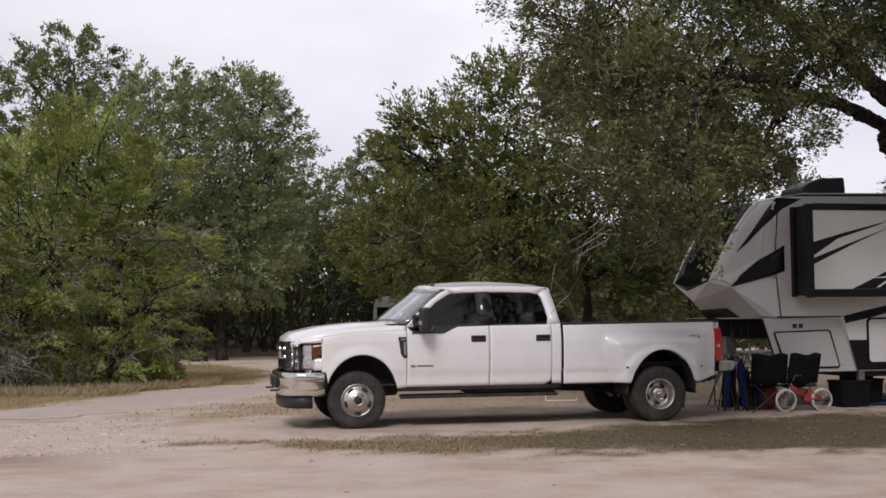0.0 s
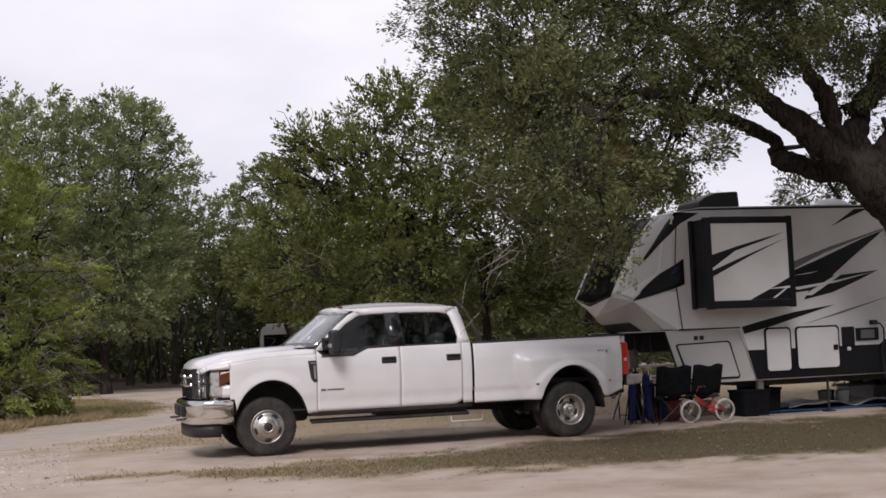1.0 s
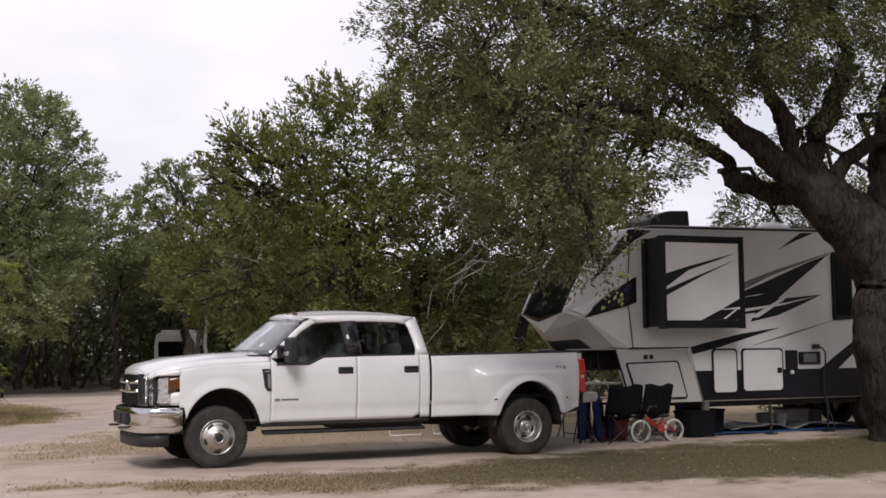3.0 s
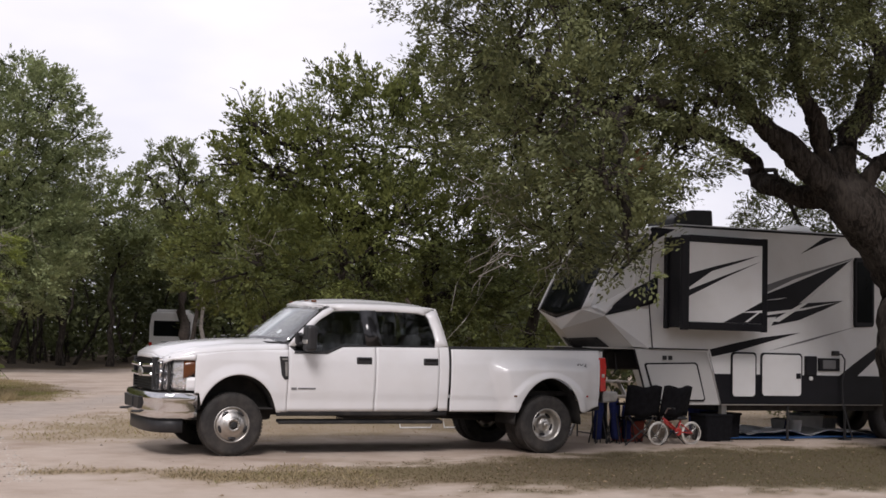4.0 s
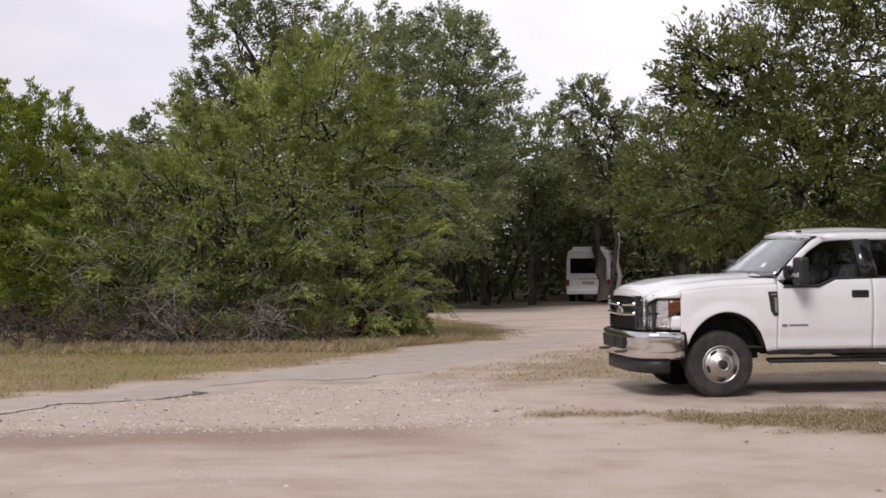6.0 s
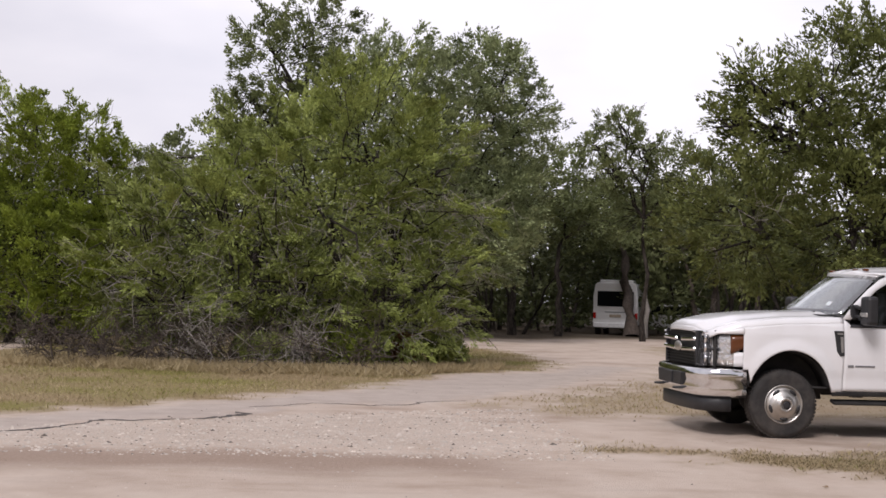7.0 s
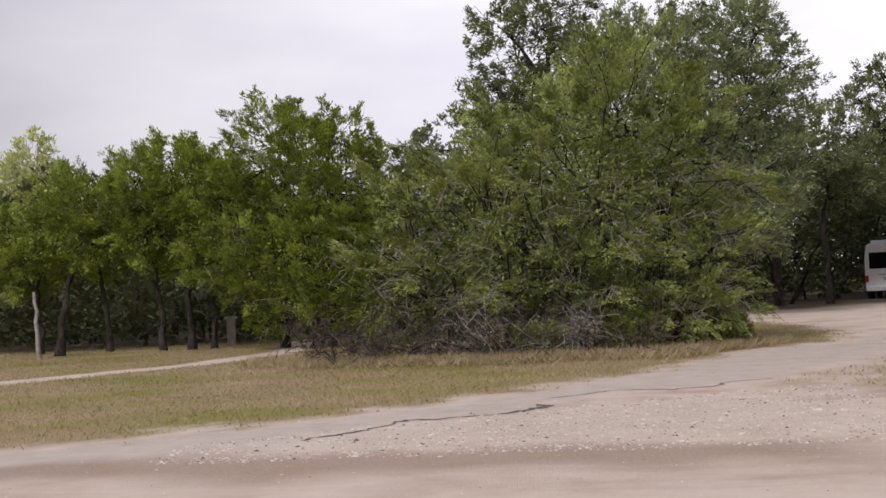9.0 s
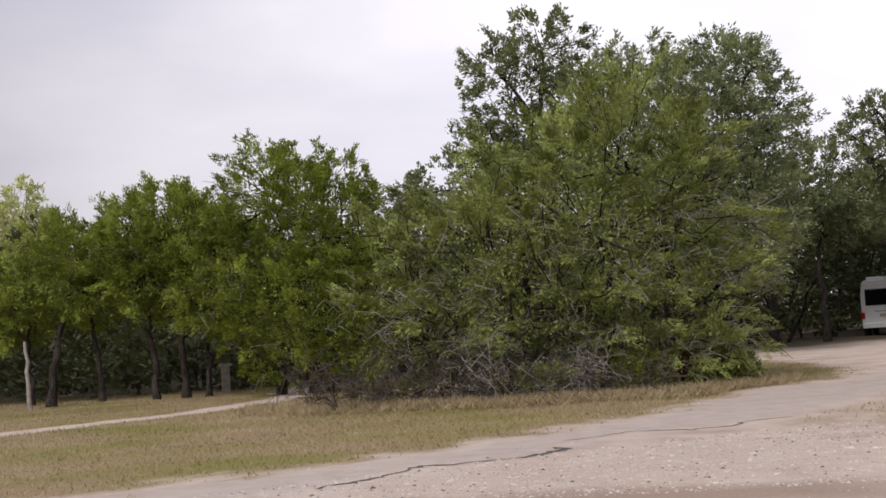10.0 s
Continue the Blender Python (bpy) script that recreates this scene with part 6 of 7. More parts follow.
    slab(bm, [(7.90, 3.60), (7.94, 3.72), (8.08, 3.81), (8.30, 3.88), (8.72, 3.90), (8.74, 3.62)], "y", 0.80, 1.60, 0.035)
    ac = fix(part("air_conditioner", bm, BLACK, root, "black rooftop air conditioner"))
    for k in range(5):
        bm = bmesh.new()
        block(bm, (8.735, 0.87, 3.67 + 0.045 * k), (8.75, 1.53, 3.69 + 0.045 * k))
        part("fin", bm, RV_DARKGREY, ac)
    bm = bmesh.new()
    bmesh.ops.create_uvsphere(bm, u_segments=20, v_segments=10, radius=1, matrix=Matrix.Translation((11.3, 1.8, 3.68)) @ Matrix.Diagonal((0.38, 0.35, 0.20, 1)))
    fix(part("roof_dome", bm, RV_WHITE, root, "white roof dome", True))
    # pin box, landing legs, underframe, wheels
    bm = bmesh.new()
    slab(bm, [(6.30, 1.22), (6.75, 1.20), (7.05, 1.50), (6.25, 1.50)], "y", 1.25, 1.90, 0.03)
    fix(part("pin_box", bm, UNDER, root, "black hitch pin box"))
    bm = bmesh.new()
    rod(bm, [(6.75, 1.2, 1.45), (6.72, 1.1, 1.15), (6.85, 1.05, 1.0), (7.0, 1.05, 1.15), (7.0, 1.1, 1.42)], 0.014)
    fix(part("trailer_cable", bm, BLACK, root))
    bm = bmesh.new()
    block(bm, (8.6, 0.55, 0.50), (16.3, 2.6, 0.62), 0.01)
    fix(part("underframe", bm, UNDER, root))
    for x, y in ((8.72, 0.48), (8.72, 2.65), (14.9, 0.5), (14.9, 2.65)):
        bm = bmesh.new()
        block(bm, (x - 0.05, y - 0.05, 0.30), (x + 0.05, y + 0.05, 0.62), 0.005)
        block(bm, (x - 0.037, y - 0.037, 0.02), (x + 0.037, y + 0.037, 0.4), 0.004)
        block(bm, (x - 0.12, y - 0.12, 0.0), (x + 0.12, y + 0.12, 0.025), 0.004)
        fix(part("landing_leg", bm, STEEL_DULL, root))
    for x in (12.45, 13.35):
        for y, s in ((0.50, -1), (2.65, 1)):
            bm = bmesh.new()
            lathe(bm, [(y, 0.20), (y + 0.01 * s, 0.30), (y, 0.37), (y - 0.04 * s, 0.385), (y - 0.20 * s, 0.385), (y - 0.22 * s, 0.2)], 36, "y", (x, 0, 0.38), caps=False)
            t = fix(part("camper_wheel", bm, RUBBER, root, "black camper tyre", True))
            bm = bmesh.new()
            lathe(bm, [(y - 0.01 * s, 0.21), (y - 0.05 * s, 0.17), (y - 0.03 * s, 0.07), (y - 0.02 * s, 0.01)], 30, "y", (x, 0, 0.38))
            part("camper_rim", bm, STEEL_DULL, t, smooth=True)
    for x in (10.05, 11.30):
        bm = bmesh.new()
        rod(bm, [(x, 0.44, 0.02), (x, 0.44, 0.62)], 0.022)
        block(bm, (x - 0.09, 0.36, 0.0), (x + 0.09, 0.52, 0.02), 0.004)
        fix(part("stabiliser", bm, BLACK, root))
    return root


camper()


# ---- camp gear under the camper's nose ----
RED_PAINT = mat("red_bike_paint", (0.42, 0.035, 0.03), 0.3, var=0.1, coat=0.3)
WHITE_TYRE = mat("white_bike_tyre", (0.66, 0.63, 0.58), 0.8, var=0.1)
BLUE_CLOTH = mat("navy_blue_cloth", (0.022, 0.030, 0.11), 0.9, spec=0.15, var=0.25, scale=14, bump=0.4)
BLACK_CLOTH = mat("black_cloth", (0.010, 0.010, 0.012), 0.95, spec=0.12, var=0.3, scale=14, bump=0.4)
RED_PLASTIC = mat("red_plastic", (0.33, 0.05, 0.03), 0.5, var=0.15)
WHITE_PLASTIC = mat("white_plastic", (0.80, 0.80, 0.80), 0.5, var=0.08)
BLUE_TARP = mat("blue_mat", (0.03, 0.10, 0.26), 0.8, var=0.2, bump=0.3)
GREY_PLASTIC = mat("grey_plastic", (0.26, 0.27, 0.28), 0.6, var=0.15)
TAN = mat("tan_box", (0.40, 0.33, 0.25), 0.8, var=0.15)


def bicycle(x, y):
    root = thing("childs_bicycle", (x, y, 0), "small red child's bicycle with white tyres beside folded chairs", "bicycle")
    R = 0.215
    for wx in (0.0, 0.73):
        bm = bmesh.new()
        lathe(bm, [(-0.022, R - 0.03), (-0.026, R - 0.012), (0.0, R), (0.026, R - 0.012), (0.022, R - 0.03)], 40, "y", (wx, 0, R), caps=False)
        w = part("bike_wheel", bm, WHITE_TYRE, root, "white bicycle tyre", True)
        bm = bmesh.new()
        lathe(bm, [(-0.015, R - 0.045), (-0.015, R - 0.028), (0.015, R - 0.028), (0.015, R - 0.045)], 36, "y", (wx, 0, R), caps=False)
        part("rim", bm, STEEL, w, smooth=True)
        for k in range(12):
            a = math.pi * k / 12
            bm = bmesh.new()
            rod(bm, [(wx - 0.18 * math.cos(a), 0, R - 0.18 * math.sin(a)), (wx + 0.18 * math.cos(a), 0, R + 0.18 * math.sin(a))], 0.0022, 4)
            part("spoke", bm, STEEL, w)
    def bar(name, pts, r, m):
        bm = bmesh.new()
        rod(bm, pts, r)
        part(name, bm, m, root, smooth=True)
    bar("frame_tube", [(0.10, 0, 0.50), (0.25, 0, 0.40), (0.42, 0, 0.27)], 0.02, RED_PAINT)
    bar("frame_tube", [(0.11, 0, 0.45), (0.27, 0, 0.33), (0.42, 0, 0.25)], 0.017, RED_PAINT)
    bar("seat_tube", [(0.42, 0, 0.25), (0.50, 0, 0.46)], 0.017, RED_PAINT)
    for s in (-0.04, 0.04):
        bar("chain_stay", [(0.42, s * 0.5, 0.25), (0.73, s, 0.215)], 0.011, RED_PAINT)
        bar("seat_stay", [(0.48, s * 0.4, 0.40), (0.73, s, 0.215)], 0.010, RED_PAINT)
        bar("fork_blade", [(0.10, s * 0.6, 0.46), (0.05, s, 0.38), (0.0, s, 0.215)], 0.012, STEEL)
    bar("handlebar", [(0.17, -0.24, 0.68), (0.13, -0.12, 0.68), (0.12, -0.05, 0.58), (0.11, 0.05, 0.58), (0.13, 0.12, 0.68), (0.17, 0.24, 0.68)], 0.012, STEEL)
    bar("stem", [(0.105, 0, 0.48), (0.115, 0, 0.60)], 0.014, STEEL)
    for s in (-1, 1):
        bar("grip", [(0.16, s * 0.19, 0.68), (0.18, s * 0.27, 0.68)], 0.018, BLACK)
    bm = bmesh.new()
    bmesh.ops.create_uvsphere(bm, u_segments=16, v_segments=8, radius=1, matrix=Matrix.Translation((0.51, 0, 0.49)) @ Matrix.Diagonal((0.13, 0.07, 0.035, 1)))
    part("saddle", bm, BLACK, root, "black saddle", True)
    bm = bmesh.new()
    lathe(bm, [(-0.05, 0.06), (-0.045, 0.075), (-0.035, 0.06)], 24, "y", (0.42, 0, 0.25))
    part("chain_guard", bm, RED_PAINT, root)
    for s in (-1, 1):
        bar("crank", [(0.42, s * 0.06, 0.25), (0.42 + s * 0.10, s * 0.07, 0.22)], 0.008, STEEL)
        bm = bmesh.new()
        block(bm, (0.42 + s * 0.10 - 0.035, s * 0.10 - 0.035, 0.21), (0.42 + s * 0.10 + 0.035, s * 0.10 + 0.035, 0.23), 0.004)
        part("pedal", bm, BLACK, root)
    return root


def folded_chair(x, y, rz, m, h=0.95):
    root = thing("folded_chair", (x, y, 0), "folded camp chair standing upright in dark blue cloth", "chair", "folded chairs by the hitch", rz)
    bm = bmesh.new()
    n = 14
    prof = [(0.06, 0.04), (0.12 * h, 0.065), (0.45 * h, 0.06), (0.7 * h, 0.075), (0.88 * h, 0.055), (h * 0.95, 0.03)]
    lathe(bm, prof, n, "z")
    for v in bm.verts:
        a = math.atan2(v.co.y, v.co.x)
        k = 1 + 0.22 * math.sin(5 * a + 9 * v.co.z)
        v.co.x, v.co.y = v.co.x * k + 0.06 * (v.co.z - 0.4), v.co.y * k
    part("cloth", bm, m, root, smooth=True)
    for k in range(4):
        a = k * 1.57 + 0.6
        bm = bmesh.new()
        rod(bm, [(0.15 * math.cos(a), 0.15 * math.sin(a), 0.0), (0.05 * math.cos(a), 0.05 * math.sin(a), 0.5), (0.06 * math.cos(a + 2.5), 0.06 * math.sin(a + 2.5), h)], 0.010)
        part("leg", bm, BLACK, root)
    return root


def camp_chair(x, y, rz, m):
    root = thing("camp_chair", (x, y, 0), "open black cloth camp chair under a camper's nose", "chair", "camp chairs", rz)
    sheet("seat", lambda u, v: (-0.25 + 0.5 * u, -0.25 + 0.5 * v, 0.45 - 0.06 * math.sin(math.pi * u) - 0.03 * math.sin(math.pi * v)), lin(0, 1, 8), lin(0, 1, 8), m, root, 0.015)
    sheet("backrest", lambda u, v: (-0.29 + 0.58 * u, 0.25 + 0.06 * math.sin(math.pi * u) + 0.12 * v, 0.45 + 0.47 * v + 0.02 * math.sin(9 * u)), lin(0, 1, 8), lin(0, 1, 6), m, root, 0.04)
    for sx in (-1, 1):
        for sy in (-1, 1):
            bm = bmesh.new()
            rod(bm, [(sx * 0.27, sy * 0.27, 0.0), (-sx * 0.25 * 0.2, sy * 0.26, 0.25), (-sx * 0.27, sy * 0.25, 0.5)], 0.011)
            part("leg", bm, BLACK, root)
        bm = bmesh.new()
        rod(bm, [(sx * 0.27, -0.25, 0.62), (sx * 0.27, 0.3, 0.64)], 0.02)
        part("armrest", bm, m, root)
        bm = bmesh.new()
        rod(bm, [(sx * 0.26, 0.25, 0.40), (sx * 0.26, 0.37, 0.93)], 0.011)
        part("back_post", bm, BLACK, root)
    return root


def folding_table(x, y, w, d, h, m):
    root = thing("folding_table", (x, y, 0), "small dark folding camp table on thin legs", "table")
    bm = bmesh.new()
    block(bm, (-w / 2, -d / 2, h - 0.03), (w / 2, d / 2, h), 0.008)
    part("tabletop", bm, m, root)
    for sx in (-1, 1):
        for sy in (-1, 1):
            bm = bmesh.new()
            rod(bm, [(sx * (w / 2 - 0.05), sy * (d / 2 - 0.05), 0), (sx * (w / 2 - 0.06), sy * (d / 2 - 0.05), h - 0.03)], 0.013)
            part("leg", bm, BLACK, root)
        bm = bmesh.new()
        rod(bm, [(sx * (w / 2 - 0.05), -d / 2 + 0.05, 0.08), (sx * (w / 2 - 0.05), d / 2 - 0.05, 0.08)], 0.01)
        part("crossbar", bm, BLACK, root)
    return root


def tub(name, label, category, x, y, w, d, h, m, lid=None, rz=0.0, z=0.0):
    root = thing(name, (x, y, z), label, category, rz=rz)
    bm = bmesh.new()
    v0 = [(-w * 0.45, -d * 0.45), (w * 0.45, -d * 0.45), (w * 0.45, d * 0.45), (-w * 0.45, d * 0.45)]
    a = [bm.verts.new((*p, 0)) for p in v0]
    b = [bm.verts.new((p[0] / 0.9, p[1] / 0.9, h)) for p in v0]
    bm.faces.new(a)
    bm.faces.new(b)
    for k in range(4):
        bm.faces.new((a[k], a[(k + 1) % 4], b[(k + 1) % 4], b[k]))
    bmesh.ops.bevel(bm, geom=bm.edges[:], offset=0.015, segments=2, affect="EDGES")
    part("bin", bm, m, root)
    bm = bmesh.new()
    block(bm, (-w * 0.52, -d * 0.52, h - 0.03), (w * 0.52, d * 0.52, h + 0.01), 0.01)
    part("lid", bm, lid or m, root)
    return root


bike = bicycle(7.02, -0.15)
bike.scale = (0.86, 0.86, 0.86)
for x, y, rz, h, m in ((6.22, 0.32, 10, 0.74, BLUE_CLOTH), (6.36, 0.42, 80, 0.90, BLACK_CLOTH), (6.50, 0.30, 150, 0.86, BLUE_CLOTH), (6.62, 0.45, 30, 0.70, BLACK_CLOTH), (6.74, 0.32, 200, 0.66, BLUE_CLOTH)):
    folded_chair(x, y, rz, m, h)
camp_chair(6.78, 0.16, 172, BLACK_CLOTH)
camp_chair(7.28, 0.14, 190, BLACK_CLOTH)
folding_table(6.25, 1.45, 0.9, 0.6, 0.70, BLACK)
tub("storage_tub", "dark red plastic tub behind a bicycle", "tub", 6.95, 0.62, 0.45, 0.36, 0.34, RED_PLASTIC)
tub("storage_tub", "black storage tub with a lid under a camper", "tub", 8.55, 0.55, 0.55, 0.45, 0.44, BLACK_CLOTH)
tub("storage_tub", "black storage tub with a lid under a camper", "tub", 9.05, 0.95, 0.5, 0.45, 0.44, BLACK_CLOTH, rz=8)
tub("cooler", "dark blue and grey cooler box on the mat", "cooler", 9.9, 2.6, 0.5, 0.4, 0.50, BLUE_CLOTH, GREY_PLASTIC)
tub("storage_tub", "white translucent plastic tub on a mat", "tub", 11.75, 2.0, 0.55, 0.42, 0.36, WHITE_PLASTIC, GREY_PLASTIC)
tub("storage_tub", "grey plastic tub full of odds and ends", "tub", 12.4, 2.3, 0.4, 0.42, 0.30, GREY_PLASTIC, TAN)
tub("cardboard_box", "tan cardboard box under the camper", "box", 8.0, 1.30, 0.35, 0.3, 0.26, TAN, rz=20)


def jack_stand():
    root = thing("hitch_tripod", (6.85, 1.55, 0), "grey steel tripod stand under the hitch pin", "stand")
    bm = bmesh.new()
    block(bm, (-0.10, -0.10, 0.88), (0.10, 0.10, 1.20), 0.02)
    part("head", bm, STEEL_DULL, root)
    for k in range(3):
        a = k * 2.094 + 0.4
        bm = bmesh.new()
        rod(bm, [(0.38 * math.cos(a), 0.38 * math.sin(a), 0), (0.05 * math.cos(a), 0.05 * math.sin(a), 0.95)], 0.025)
        part("leg", bm, STEEL_DULL, root)


jack_stand()


def ground_mat_sheet():
    ob = sheet("outdoor_mat", lambda u, v: (8.9 + 4.2 * u, 0.72 + 1.9 * v, 0.022 + 0.008 * math.sin(13 * u + 5 * v) + 0.006 * math.sin(17 * v)), lin(0, 1, 30), lin(0, 1, 16), BLUE_TARP, None, 0.008)
    tagged(ob, "blue woven outdoor mat spread under a camper", "mat")
    ob = sheet("ground_cloth", lambda u, v: (9.6 + 2.9 * u + 0.1 * math.sin(5 * v), 0.95 + 1.4 * v, 0.05 + 0.09 * abs(math.sin(7 * u + 3) * math.sin(5 * v + 1)) + 0.02 * math.sin(23 * u + 9 * v)), lin(0, 1, 26), lin(0, 1, 14), WHITE_PLASTIC, None, 0.008)
    tagged(ob, "crumpled white ground cloth lying on a blue mat", "cloth")


ground_mat_sheet()


def clutter(name, label, category, x, y, z, pts, m, rz=0):
    root = thing(name, (x, y, z), label, category, rz=rz)
    bm = bmesh.new()
    lathe(bm, pts, 16, "z")
    part("body", bm, m, root, smooth=True)
    return root


for x, y, m, lab in ((10.75, 1.55, GREY_PLASTIC, "grey"), (10.95, 1.75, BLUE_CLOTH, "blue"), (11.1, 1.5, WHITE_PLASTIC, "white"), (8.95, 1.1, STEEL_DULL, "steel")):
    b = clutter("bucket", lab + " bucket standing on an outdoor mat", "bucket", x, y, 0.055, [(0.0, 0.09), (0.01, 0.10), (0.22, 0.13), (0.24, 0.135), (0.235, 0.12), (0.02, 0.085)], m)
    bm = bmesh.new()
    rod(bm, [(-0.13, 0, 0.22), (-0.09, 0.05, 0.13), (0, 0.14, 0.10), (0.09, 0.05, 0.13), (0.13, 0, 0.22)], 0.004, 5)
    part("bail", bm, STEEL_DULL, b)


def step_rack():
    root = thing("wire_rack", (4.85, 3.47, 0), "low white wire rack standing in the grass", "rack")
    for s in (-0.42, 0.42):
        bm = bmesh.new()
        rod(bm, [(s - 0.29, 0, 0.02), (s - 0.33, 0, 0.24), (s + 0.33, 0, 0.24), (s + 0.29, 0, 0.02), (s - 0.29, 0, 0.02)], 0.014)
        part("hoop", bm, WHITE_PLASTIC, root)


step_rack()


# ---- parked vehicles by the woods ----
def camper_van():
    root = thing("camper_van", (8.5, 44.0, 0), "white camper van with a wide dark rear window by the woods", "van", rz=-19)
    P = RV_WHITE
    bm = bmesh.new()
    slab(bm, [(-1.08, 0.55), (1.08, 0.55), (1.08, 1.95), (1.0, 2.52), (0.87, 2.62), (-0.87, 2.62), (-1.0, 2.52), (-1.08, 1.95)], "y", 0, 5.6, 0.05)
    body = part("body", bm, P, root)
    bm = bmesh.new()
    block(bm, (-0.88, -0.03, 1.45), (0.88, 0.03, 2.20), 0.03)
    part("rear_window", bm, RV_GLASS, root, "dark rear window")
    bm = bmesh.new()
    block(bm, (-1.05, -0.14, 0.42), (1.05, 0.02, 0.66), 0.04)
    part("rear_bumper", bm, WHITE_PLASTIC, root)
    for s in (-1, 1):
        bm = bmesh.new()
        block(bm, (s * 1.0 - 0.07, -0.03, 0.85), (s * 1.0 + 0.07, 0.05, 1.15), 0.02)
        part("tail_lamp", bm, RED_LENS, root)
        bm = bmesh.new()
        block(bm, (s * 1.085 - 0.01, 0.6, 1.45), (s * 1.085 + 0.01, 4.2, 2.0), 0.006)
        part("side_window", bm, RV_GLASS, root)
        for y in (1.1, 4.6):
            bm = bmesh.new()
            lathe(bm, [(s * 1.05, 0.15), (s * 1.06, 0.30), (s * 1.02, 0.36), (s * 0.82, 0.36), (s * 0.80, 0.2)], 28, "x", (0, y, 0.36))
            part("van_wheel", bm, RUBBER, root, smooth=True)
    bm = bmesh.new()
    block(bm, (-0.28, -0.04, 0.93), (0.28, 0.01, 1.06), 0.01)
    part("plate_bar", bm, TAN, root)
    bm = bmesh.new()
    block(bm, (-0.5, -0.02, 1.16), (0.5, 0.01, 1.2), 0.004)
    part("trim_strip", bm, GREY_PLASTIC, root)
    bm = bmesh.new()
    block(bm, (-0.8, 0.2, 2.60), (0.8, 2.4, 2.76), 0.05)
    part("roof_pod", bm, P, root)
    return root


def parked_car(x, y, rz, paint, label):
    root = thing("parked_car", (x, y, 0), label, "car", rz=rz)
    bm = bmesh.new()
    slab(bm, [(-2.3, 0.45), (2.3, 0.45), (2.35, 0.8), (2.1, 0.98), (1.2, 1.05), (0.5, 1.6), (-1.3, 1.65), (-2.1, 1.1), (-2.35, 0.95)], "y", -0.88, 0.88, 0.05)
    part("body", bm, paint, root)
    for s in (-1, 1):
        bm = bmesh.new()
        slab(bm, [(1.0, 1.08), (0.45, 1.52), (-1.2, 1.56), (-1.75, 1.12)], "y", s * 0.87, s * 0.892)
        part("side_window", bm, RV_GLASS, root)
        for wx in (-1.4, 1.4):
            bm = bmesh.new()
            lathe(bm, [(s * 0.89, 0.12), (s * 0.90, 0.27), (s * 0.86, 0.33), (s * 0.68, 0.33), (s * 0.66, 0.2)], 24, "y", (wx, 0, 0.33))
            part("car_wheel", bm, RUBBER, root, smooth=True)
    return root


camper_van()
parked_car(12.4, 48.6, 158, RV_WHITE, "white car half hidden among the trees")
snag_ = thing("bare_snag", (9.55, 42.2, 0), "slender pale bare stem beside a camper van", "tree trunk")
quads("stem", *tubes([wander(np.random.RandomState(6), (0, 0, -0.05), (0.05, 0.1, 3.4), 0.13, 0.07, 7, 0.04)], 8), BARK_PALE, snag_, smooth=True)


def picnic_table(x, y, rz):
    root = thing("picnic_table", (x, y, 0), "weathered pale wooden picnic table beyond the camper", "table", rz=rz)
    for k in range(5):
        bm = bmesh.new()
        block(bm, (-0.9, -0.36 + 0.148 * k, 0.72), (0.9, -0.36 + 0.148 * k + 0.135, 0.76), 0.006)
        part("plank", bm, BARK_PALE, root)
    for s in (-1, 1):
        for k in range(2):
            bm = bmesh.new()
            block(bm, (-0.9, s * 0.72 - 0.14 + 0.148 * k, 0.42), (0.9, s * 0.72 - 0.14 + 0.148 * k + 0.135, 0.46), 0.006)
            part("bench_plank", bm, BARK_PALE, root)
    for sx in (-0.65, 0.65):
        for s in (-1, 1):
            bm = bmesh.new()
            slab(bm, [(s * 0.70, 0.0), (s * 0.80, 0.0), (s * 0.28, 0.72), (s * 0.18, 0.72)], "x", sx - 0.02, sx + 0.02)
            part("leg", bm, STEEL_DULL, root)
        bm = bmesh.new()
        block(bm, (sx - 0.03, -0.82, 0.37), (sx + 0.03, 0.82, 0.42), 0.004)
        part("bearer", bm, STEEL_DULL, root)
    return root


picnic_table(10.4, 7.5, 20)


# ---- small things on the ground ----
def dead_brush():
    """A long low heap of bare grey branches at the foot of the shrub oak."""
    rng = np.random.RandomState(61)
    root = thing("brush_pile", (-8.0, 10.6, 0), "low tangled heap of bare grey dead branches", "branches")
    for g in range(30):
        x, y = rng.uniform(-3.0, 2.9), rng.uniform(-0.7, 1.2)
        paths = []
        h = rng.uniform(0.2, 0.85)
        lead = wander(rng, (x, y, 0), (x + rng.normal(0, 0.8), y - rng.uniform(0, 0.6), h), 0.028, 0.008, 7, 0.3)
        paths.append(lead)
        for p, r in lead[1:]:
            for _ in range(4):
                d = rng.normal(0, 0.5, 3) + np.array((0, -0.25, 0.05))
                e = p + d * rng.uniform(0.5, 1.3)
                e[2] = max(e[2], 0.03)
                side = wander(rng, p, e, 0.010, 0.003, 6, 0.35)
                paths.append(side)
                for q, _r in side[2::2]:
                    paths.append(wander(rng, q, q + rng.normal(0, 0.16, 3), 0.005, 0.002, 4, 0.3))
        quads("dead_branch", *tubes(paths, 4), BRUSH if g % 4 else BARK_GREY, root)


dead_brush()


